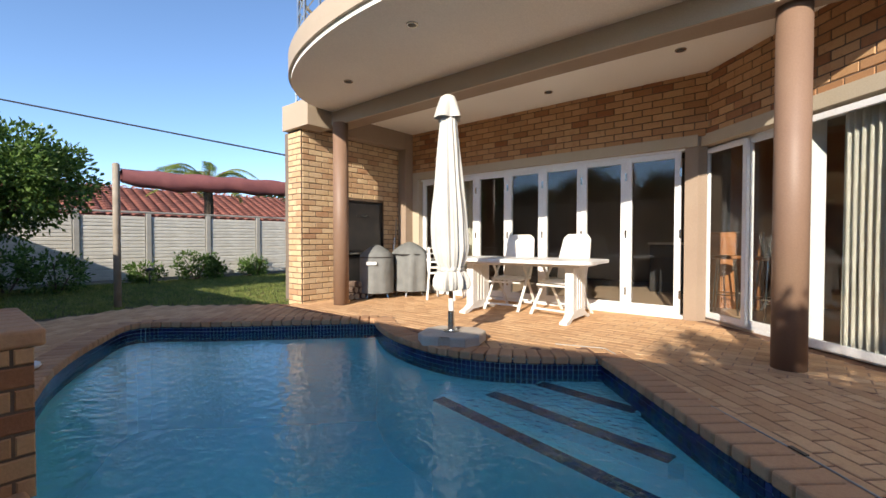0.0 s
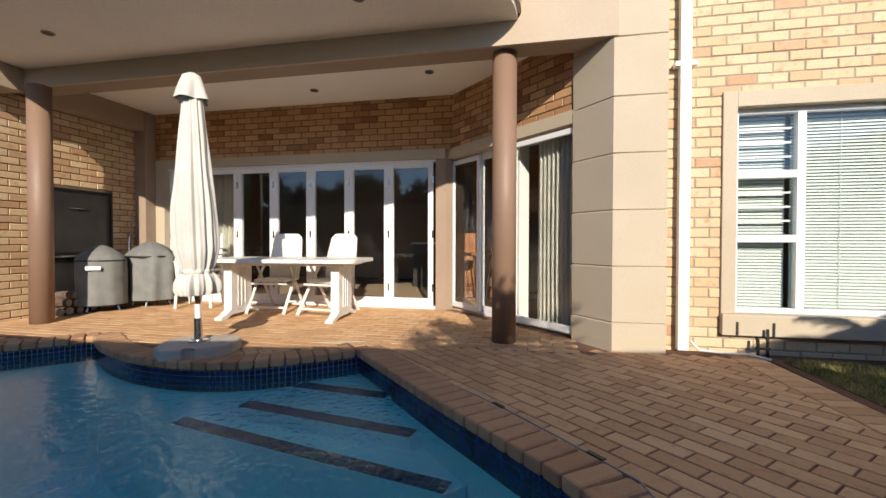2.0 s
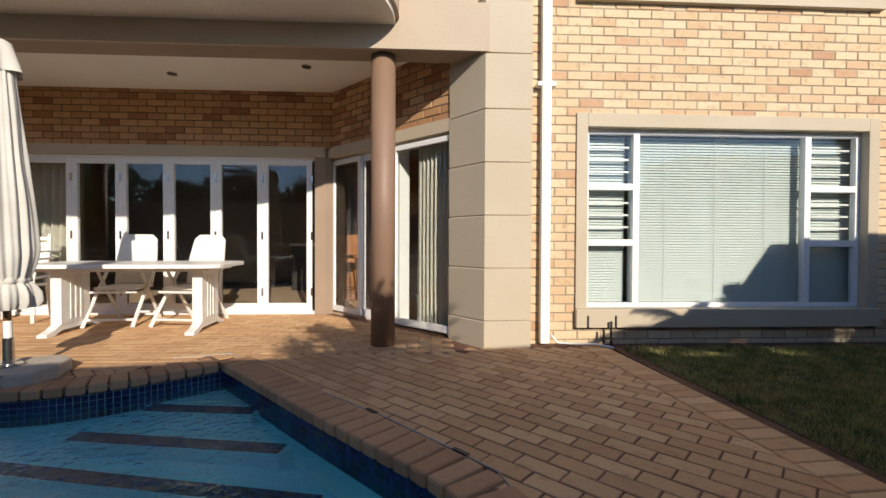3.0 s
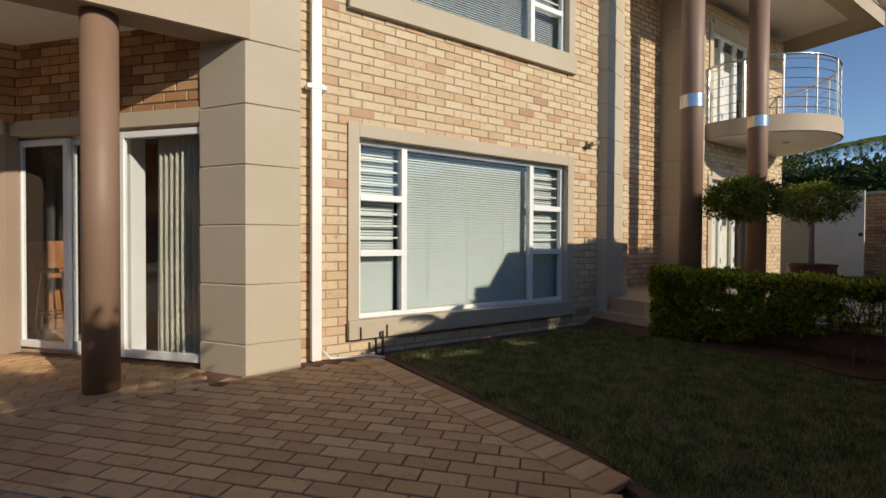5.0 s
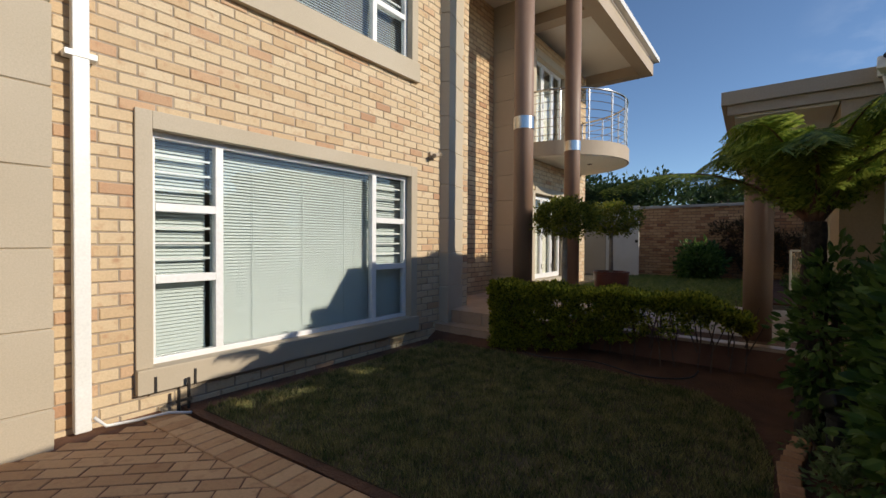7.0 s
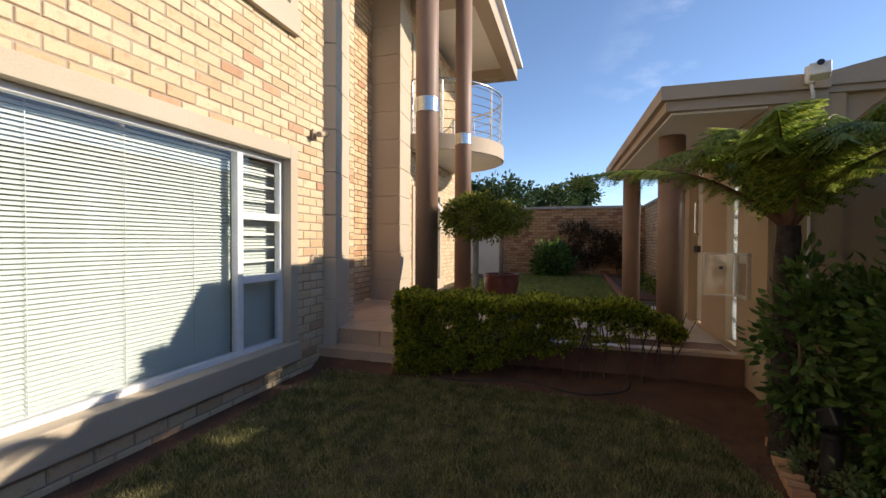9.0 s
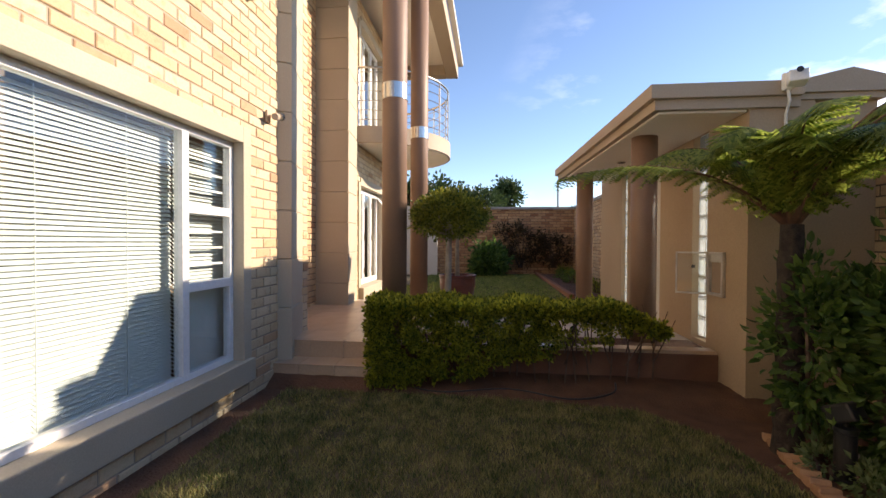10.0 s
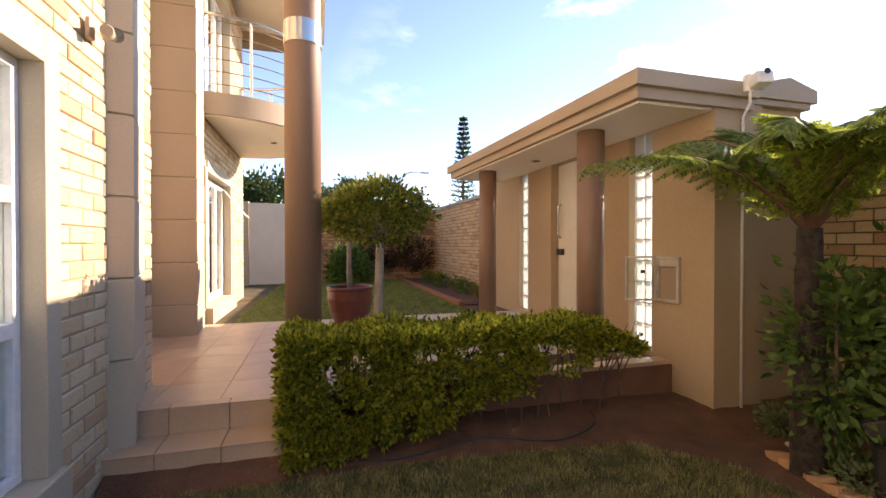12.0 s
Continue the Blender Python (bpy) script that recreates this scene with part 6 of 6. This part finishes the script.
def garden_tree(m, height, crown, count, leaf, mat, seed, label, trunk_r=0.09, name="garden_tree", category="tree"):
    ob = empty(name, m, label, category)
    part("trunk", tube([(0, 0, -0.03), (0.05, 0.02, height * 0.3), (0.0, 0.08, height * 0.55), (0.06, 0.0, height * 0.8)], [trunk_r * 1.2, trunk_r, trunk_r * 0.8, trunk_r * 0.5], 9), M_BARK, ob, smooth=True)
    limbs(ob, (0, 0, 0), (0.02, 0.05, height * 0.5), (crown[0] * 0.75, crown[2] * 1.0), M_BARK, 8, trunk_r * 0.5, seed)
    n = 5
    r = random.Random(seed)
    for k in range(n):
        a = 2 * math.pi * k / n
        c = (crown[0] * 0.5 * math.cos(a), crown[1] * 0.5 * math.sin(a), height * 0.72 + r.uniform(-0.3, 0.35) * crown[2])
        leaf_cloud("crown", ob, c, (crown[0] * r.uniform(0.5, 0.72), crown[1] * r.uniform(0.5, 0.72), crown[2] * r.uniform(0.5, 0.8)), count // n, leaf, mat, seed=seed + k, shell=0.35)
    return ob


# Out-of-view tree, placed and raised to throw leaf shadows on the column foot.
garden_tree(pose(1.7, -1.85, -0.05), 3.85, (0.75, 0.45, 0.6), 3600, 0.07, M_LEAF, 44, "unseen leafy tree added for the leaf shadows on the terrace column", 0.05)
garden_tree(pose(-9.2, 0.18, -0.05), 2.65, (1.3, 1.35, 0.95), 17000, 0.085, M_LEAF, 101, "dense dark green leafy tree on the lawn")
for k, (x, y, s) in enumerate(((-11.8, 2.9, 0.35), (-11.7, 4.0, 0.5), (-11.8, 4.5, 0.3), (-11.9, 5.6, 0.4), (-10.6, 1.2, 0.5), (-11.4, 0.6, 0.6), (-9.0, -0.4, 0.6))):
    shrub("border_shrub", x, y, -0.03, (s, s, s * 0.7), int(2400 * s), 0.07, M_LEAF, 120 + k, "dark shrub along the concrete fence", 4)
tree_fern(pose(-13.3, 4.95, -0.05), 2.50, 0.14, [(a + 9 * (i % 3), 1.5, 0.45 + 0.26 * (i % 3), 1.3 - 0.3 * (i % 2)) for i, a in enumerate(range(0, 360, 19))], 140, "tall tree fern in the neighbouring garden")
pl = empty("garden_lamp", pose(-11.2, 2.85, -0.04), "small black garden path lamp", "lamp")
part("stake", tube([(0, 0, 0), (0, 0, 0.32)], 0.012, 6), M_BLACK, pl)
part("shade", lathe([(0.02, 0.30), (0.09, 0.32), (0.085, 0.35), (0.02, 0.38)], 16), M_BLACK, pl)

# neighbouring house beyond the fence
nb = empty("neighbour_house", pose(-24, 4, 0), "neighbouring house with red clay tile roof", "house")
part("wall", box(-3, 3, -12, 16, -0.05, 2.0), M_PLASTER, nb)
rows = []
bm = bmesh.new()
for k in range(14):
    f0, f1 = k / 14, (k + 1) / 14
    for j in range(70):
        y0 = -12.6 + j * 0.41
        a = Vector((3.5 - 3.5 * f0, y0, 1.9 + 1.5 * f0 + 0.03))
        b = Vector((3.5 - 3.5 * f1 - 0.03, y0, 1.9 + 1.5 * f1 + 0.0))
        vs = []
        for q in (a, b):
            for dy, dz in ((0, 0), (0.1, 0.05), (0.2, 0.06), (0.3, 0.05), (0.40, 0)):
                vs.append(bm.verts.new((q.x, q.y + dy, q.z + dz)))
        for i in range(4):
            bm.faces.new((vs[i], vs[i + 1], vs[i + 6], vs[i + 5]))
tagged(part("roof_tiles", bm, M_ROOFTILE, nb), "red clay roof tiles", kind="stuff")
part("roof", prism([(3.5, -12.6), (3.5, 16.2), (-3.5, 16.2), (-3.5, -12.6)], 1.84, 1.9), M_ROOFTILE, nb)
bm = bmesh.new()
add_prism(bm, [(3.45, 1.9), (0, 3.36), (-3.45, 1.9)], -16.1, 12.5)
bmesh.ops.transform(bm, matrix=Matrix.Rotation(radians(90), 4, "X"), verts=bm.verts[:])
part("gable", bm, M_ROOFTILE, nb)
part("chimney", box(-0.4, 0.4, -6.6, -5.8, 3.0, 4.0, 0.02), M_PLASTER, nb)
tagged(part("overhead_cable", tube([(-20, -5.2, 5.75), (-14.2, 0.76, 4.18), (-9.6, 5.5, 2.98), (-7, 8.2, 2.6)], 0.02, 5), M_BLACK), "thin dark overhead service cable", "cable")

# distant trees and street lamp
def far_tree(m, height, crown, count, leaf, seed, label, mat=None):
    return garden_tree(m, height, crown, count, leaf, mat or M_FAR, seed, label, 0.2, "distant_tree", "tree")


far_tree(pose(22, 5.5, 0), 4.4, (2.2, 2.4, 1.5), 5000, 0.22, 201, "dark leafy tree beyond the garden wall")
far_tree(pose(21, 8.5, 0), 5.0, (2.4, 2.4, 1.8), 5000, 0.22, 206, "dark leafy tree beyond the garden wall")
far_tree(pose(27, 2.6, 0), 4.7, (1.6, 1.5, 1.3), 3600, 0.22, 211, "bushy tree beyond the garden wall")
far_tree(pose(30, 0.9, 0), 5.7, (0.9, 0.9, 1.5), 2600, 0.22, 216, "thin tree beyond the garden wall")
for x, y, h, s in ((-20, -6, 4.2, 221), (-26, 14, 4.0, 226), (-16, 12, 4.5, 231), (-15, -9, 4.5, 236), (34, 10, 5.5, 241), (36, -6, 4.5, 246)):
    far_tree(pose(x, y, 0), h, (2.2, 2.2, 1.4), 2600, 0.25, s, "leafy tree in a neighbouring garden")
for k, (x, h) in enumerate(((-10.5, 3.9), (-7.5, 4.3), (-4.6, 3.8), (-1.6, 4.2), (1.2, 3.9), (4.4, 4.2))):
    far_tree(pose(x, -8.0, 0), h, (1.7, 1.2, 1.0), 3000, 0.2, 260 + 7 * k, "leafy tree across the boundary, mirrored in the doors")
pine = empty("norfolk_pine", pose(46, -12.1, 0), "tall slender dark conifer far away", "tree")
part("trunk", tube([(0, 0, 0), (0, 0, 15)], [0.25, 0.05], 8), M_BARK, pine)
V, F = [], []
r = random.Random(301)
for k in range(26):
    z = 1.8 + k * 0.51
    reach = 1.75 * (1 - k / 27) + 0.15
    for b in range(7):
        a = 2 * math.pi * b / 7 + k * 0.5
        d = Vector((math.cos(a), math.sin(a), 0.15))
        for s in range(9):
            q = Vector((0, 0, z)) + d * reach * (s + 1) / 9
            for e in range(3):
                add_leaf(V, F, q, d + rand_dir(r) * 0.8, rand_dir(r), 0.3, 0.12)
raw("foliage", V, F, M_FAR, pine)
lamp = empty("street_lamp", pose(32, -2.75, 0), "grey curved street lamp beyond the wall", "street lamp")
part("pole", tube([(0, 0, 0), (0, 0, 5.6), (0.1, -0.25, 6.15), (0.2, -0.8, 6.4), (0.3, -1.5, 6.42)], [0.08, 0.06, 0.05, 0.045, 0.04], 8), M_CONCRETE, lamp, "", True)
part("head", box(0.2, 0.4, -2.1, -1.5, 6.36, 6.45, 0.02), M_CONCRETE, lamp)

# brick plinth beside the pool and pool fittings
pp = brick_wall("plinth_pool", pose(-3.05, -0.58, 0, 0, 0, 0), 0.0, 0.78, -0.02, 0.55, [], "low brick plinth beside the pool", thick=0.52, near=(0.5, 0.3), loose=30, mats=(M_RED, M_RED_S))
brick_wall("plinth_pool_side", pose(-2.22, -0.58, 0, 0, 0, 90), 0.0, 0.52, -0.02, 0.55, [], "low brick plinth side beside the pool", thick=0.05, near=(0.2, 0.3), loose=20, mats=(M_RED, M_RED_S))
cope_mesh = mesh_of("coping_brick", box(-0.052, 0.052, -0.035, 0.20, -0.055, 0.014, 0.014), M_COPE)
cap = structure(part("plinth_cap", box(-3.0, -2.24, -0.54, -0.10, 0.55, 0.552), M_MORTAR), "brick-capped top of the plinth", "capping")
for i in range(7):
    for j, rot in ((0, 0), (1, 180)):
        o = new("coping_brick", cope_mesh)
        o.parent = cap
        o.matrix_basis = pose(-2.95 + 0.115 * i, -0.58 if not j else -0.06, 0.607, 0, 0, rot)
sk = empty("pool_cleaner_lid", pose(-4.35, 0.05, 0.02, 0, 0, 30), "white plastic pool lid lying on the paving", "pool lid")
part("lid", lathe([(0.16, 0.0), (0.17, 0.01), (0.165, 0.025), (0.02, 0.03)], 28), M_PVC, sk)
part("strap", box(-0.25, 0.05, -0.02, 0.02, 0.03, 0.045, 0.005), M_PVC, sk)

pipe_line = smooth_line([(5.22, 2.75, 0.03), (5.08, 2.3, 0.005), (5.16, 1.7, 0.025), (5.05, 1.2, 0.0), (5.14, 0.85, 0.03), (5.28, 0.78, 0.075)], 6)
tagged(part("irrigation_pipe", tube([tuple(p) for p in pipe_line], 0.008, 6), M_BLACK, smooth=True), "thin black irrigation pipe lying on the soil", "pipe")
# lawn, soil and grass
soil = structure(part("soil_bed", prism([(2.05, 3.84), (2.05, 3.5), (2.15, 1.4), (2.03, 0.9), (2.03, -1.09), (5.06, -1.09), (5.06, -0.16), (5.45, -0.14), (5.45, 2.92), (5.15, 2.92), (5.15, 3.84)], -0.045, -0.012), M_SOIL), "bare red soil round the lawn", "soil")
bm = bmesh.new()
g = 40
grid = [[None] * (g + 1) for _ in range(g + 1)]
for i in range(g + 1):
    for j in range(g + 1):
        x, y = 4.62 + 0.83 * i / g, -1.08 + 4.91 * j / g
        near_wall = min(1.0, max(0.0, (0.7 - y) / 0.9))
        by_step = min(1.0, max(0.0, (y - 2.5) / 0.5))
        rise = min(1.0, max(0.0, (x - 5.0 + 0.32 * near_wall) / (0.42 - 0.2 * by_step)))
        grid[i][j] = bm.verts.new((x, y, -0.028 + (0.115 - 0.02 * near_wall) * rise ** 0.8 + 0.016 * noise.noise(Vector((x * 9, y * 9, 0))) * rise))
for i in range(g):
    for j in range(g):
        bm.faces.new((grid[i][j], grid[i + 1][j], grid[i + 1][j + 1], grid[i][j + 1]))
structure(part("soil_mound", bm, M_SOIL, smooth=True), "mounded red soil under the hedge", "soil")


def inside(p, poly):
    x, y = p
    hit = False
    for i in range(len(poly)):
        (x0, y0), (x1, y1) = poly[i], poly[i - 1]
        if (y0 > y) != (y1 > y) and x < (x1 - x0) * (y - y0) / (y1 - y0) + x0:
            hit = not hit
    return hit


LAWN = [(2.12, 3.62), (2.22, 1.5), (2.12, 0.9), (2.3, 0.35), (3.0, 0.22), (3.8, 0.22), (4.45, 0.36), (4.88, 0.72), (5.03, 2.2), (5.0, 2.9), (5.06, 3.62)]
structure(part("lawn", prism(LAWN, -0.04, -0.006), M_GRASSBASE), "mown lawn between the house and the hedge", "lawn")
FARLAWN = [(8.5, 0.5), (15.0, 0.5), (15.0, 3.6), (8.6, 3.8)]
LEFTLAWN = [(-12.0, -1.0), (-7.3, 0.0), (-7.4, 1.75), (-6.1, 3.3), (-6.6, 5.5), (-12.0, 6.5)]


def grass(name, poly, z, count, h, seed, label, mat=None):
    r = random.Random(seed)
    xs, ys = [p[0] for p in poly], [p[1] for p in poly]
    V, F = [], []
    while count:
        x, y = r.uniform(min(xs), max(xs)), r.uniform(min(ys), max(ys))
        if not inside((x, y), poly) or r.random() < 1.1 * noise.noise(Vector((x * 6.1, y * 6.1, 4.0))):
            continue
        count -= 1
        a, hh = r.uniform(0, 6.28), h * r.uniform(0.5, 1.3) * (1 + 0.5 * noise.noise(Vector((x * 2, y * 2, 0))))
        lean = r.uniform(0.1, 0.9) * hh
        c, s = math.cos(a), math.sin(a)
        w = r.uniform(0.0018, 0.0034) * (1 + h * 8)
        k = len(V)
        b = r.uniform(0, 6.28)
        V += [(x - s * w, y + c * w, z), (x + s * w, y - c * w, z), (x + math.cos(b) * lean, y + math.sin(b) * lean, z + hh)]
        F.append((k, k + 1, k + 2))
    return tagged(raw(name, V, F, mat or M_BLADE), label, "grass", kind="stuff")


grass("grass", LAWN, -0.008, 90000, 0.035, 5, "short green and straw-coloured lawn grass")
grass("grass", FARLAWN, 0.283, 50000, 0.05, 6, "short green grass of the far lawn", M_GREENBLADE)
grass("grass", LEFTLAWN, -0.05, 70000, 0.05, 8, "short green grass of the pool lawn", M_GREENBLADE)
for k in range(16):
    x, y = rng.uniform(3.3, 4.9), rng.uniform(-0.7, -0.05)
    s = rng.uniform(0.02, 0.05)
    bm = bmesh.new()
    bmesh.ops.create_icosphere(bm, subdivisions=2, radius=s)
    for v in bm.verts:
        v.co *= 1 + 0.5 * noise.noise(v.co * 30 + Vector((k, 0, 0)))
        v.co.z *= 0.6
    ob = part("stone", bm, M_CEMENT)
    ob.location = (x, y, -0.012 + s * 0.4)
    tagged(ob, "small rough grey stone in the soil bed", "stone", "bed stones")
edge = structure(part("bed_edging", box(2.5, 3.9, 0.10, 0.14, -0.04, 0.0), M_SAND), "buried brick edging of the bed", "edging")
edge_brick = mesh_of("edging_brick", box(-0.05, 0.05, -0.05, 0.05, 0, 0.055, 0.006), M_COPE)
for i in range(17):
    f = i / 16
    o = new("edging_brick", edge_brick)
    o.parent = edge
    o.matrix_basis = pose(3.0 + 1.45 * f, 0.12 + 0.03 * math.sin(3 * f) - 0.22 * max(0, f - 0.5) ** 1.0, -0.02, rng.uniform(-6, 6), 18, 5 - 25 * f)

# ---- pavers, coping and bricks ----
def resample(loop, step):
    out, carry = [], 0.0
    for i in range(len(loop)):
        a, b = Vector(loop[i]), Vector(loop[(i + 1) % len(loop)])
        d = (b - a).length
        s = carry
        while s < d:
            out.append((a + (b - a) * (s / d), (b - a).normalized()))
            s += step
        carry = s - d
    return out


coping = structure(part("coping", box(-0.4, -0.38, 3.2, 3.22, -0.04, -0.02), M_MORTAR), "bull-nosed brick coping round the pool", "coping")
for p, d in resample(OUTLINE, 0.113):
    nrm = Vector((-d.y, d.x))
    if inside((p.x + nrm.x * 0.03, p.y + nrm.y * 0.03), OUTLINE):
        nrm = -nrm
    o = new("coping_brick", cope_mesh)
    o.parent = coping
    o.matrix_basis = pose(p.x, p.y, 0.0, rng.uniform(-0.8, 0.8), 0, math.degrees(math.atan2(nrm.y, nrm.x)) - 90)

PL, PW = 0.222, 0.108
border = []
for i in range(23):
    f = i / 22
    border.append((1.87 + 0.15 * min(1.0, f * 1.12), 3.66 - 2.5 * f))


def paver_data(cx, cy, ang, l, w, z, c=0.006):
    ca, sa = math.cos(ang), math.sin(ang)
    v = []
    for h, zz in ((0.0, z - 0.03), (0.0, z - c * 0.7), (c, z)):
        for sx, sy in ((-1, -1), (1, -1), (1, 1), (-1, 1)):
            x, y = sx * (l / 2 - h), sy * (w / 2 - h)
            v.append((cx + x * ca - y * sa, cy + x * sa + y * ca, zz))
    f = [(8, 9, 10, 11)] + [(a + i, a + (i + 1) % 4, a + 4 + (i + 1) % 4, a + 4 + i) for a in (0, 4) for i in range(4)]
    return v, f


pavement = bpy.data.objects["pavement"]
v, f = paver_data(0, 0, 0, PL - 0.009, PW - 0.009, 0, 0.004)
paver_mesh = bpy.data.meshes.new("paver")
paver_mesh.from_pydata(v, [], f)
paver_mesh.materials.append(M_PAVE)
cells_p = []
AW = radians(-45)
for i in range(-60, 60):
    for j in range(-90, 90):
        u, w = (i + 0.5 * (j % 2)) * PL, j * PW
        x, y = u * math.cos(AW) - w * math.sin(AW) - 1.24, u * math.sin(AW) + w * math.cos(AW) + 3.0
        if not inside((x, y), PAVED) or inside((x, y), OUTLINE) or x > 1.85 + 0.15 * min(1.0, max(0.0, (3.66 - y) / 2.2)):
            continue
        if any((x - q[0]) ** 2 + (y - q[1]) ** 2 < 0.0324 for q in OUTLINE):
            continue
        if y > 3.52 - 0.5 * min(1.0, max(0.0, (-1.42 - x) / 0.5)) and x < 0.62:
            continue
        if y > 5.6 or (y > 3.45 and x > 0.55) and y - 3.3 > (1.5 - x) * 0 + 0.35:
            continue
        cells_p.append((x, y))
cells_p = [(x, y, -45.0) for x, y in cells_p]
for j in range(-6, 30):
    for i in range(-32, 16):
        x, y = (i + 0.5 * (j % 2)) * PL - 1.3, 3.575 + j * PW
        if x > 0.5 or y > 5.53 or y < 3.55 - 0.5 * min(1.0, max(0.0, (-1.42 - x) / 0.5)) or not inside((x, y), PAVED) or x + y > 4.56:
            continue
        if inside((x, y), OUTLINE) or any((x - q[0]) ** 2 + (y - q[1]) ** 2 < 0.0324 for q in OUTLINE):
            continue
        cells_p.append((x, y, 0.0))
cells_p.sort(key=lambda q: (round(q[0] - 1.0, 2)) ** 2 + (round(q[1] - 2.6, 2)) ** 2)
V, F = [], []
for n, (x, y, turn) in enumerate(cells_p):
    z = rng.uniform(-0.003, 0.0)
    if n < 300:
        o = new("paver", paver_mesh)
        o.parent = pavement
        o.matrix_basis = pose(x, y, z, rng.uniform(-0.5, 0.5), rng.uniform(-0.5, 0.5), turn + rng.uniform(-0.6, 0.6))
    else:
        v, f = paver_data(x, y, radians(turn) + rng.uniform(-0.01, 0.01), PL - 0.009, PW - 0.009, z, 0.004)
        k = len(V)
        V += v
        F += [tuple(a + k for a in q) for q in f]
for x, y in border:
    v, f = paver_data(x, y, radians(4), PL - 0.006, 0.108, 0.007)
    k = len(V)
    V += v
    F += [tuple(a + k for a in q) for q in f]
tagged(raw("pavers", V, F, M_PAVE_S, pavement), "rest of the clay pavers", kind="stuff")
structure(part("pavement_square", prism([(-5.75, 3.36), (-1.95, 3.05), (-1.42, 3.53), (0.57, 3.53), (0.55, 4.06), (-0.93, 5.53), (-5.75, 5.53)], -0.0055, -0.0045), M_PALESAND), "sandy bed of the square-laid terrace pavers", "pavement")
bm = bmesh.new()
slot = [(-1.75, 3.40), (-1.34, 3.53), (-0.80, 2.98), (-0.39, 2.58), (0.04, 2.17), (0.35, 1.83), (0.60, 1.54), (0.70, 1.15)]
add_tube(bm, [(x, y, 0.002) for x, y in slot], 0.0045, 6)
drain = structure(part("drain_channel", bm, M_CONCRETE), "narrow pale drain slot in the paving", "drain")
for x, y in ((0.0, 2.21), (0.46, 1.71)):
    part("grate", box(-0.045, 0.045, -0.012, 0.012, 0.003, 0.010, 0.002, pose(x, y, 0, 0, 0, -47)), M_BLACK, drain)

lay_bricks()
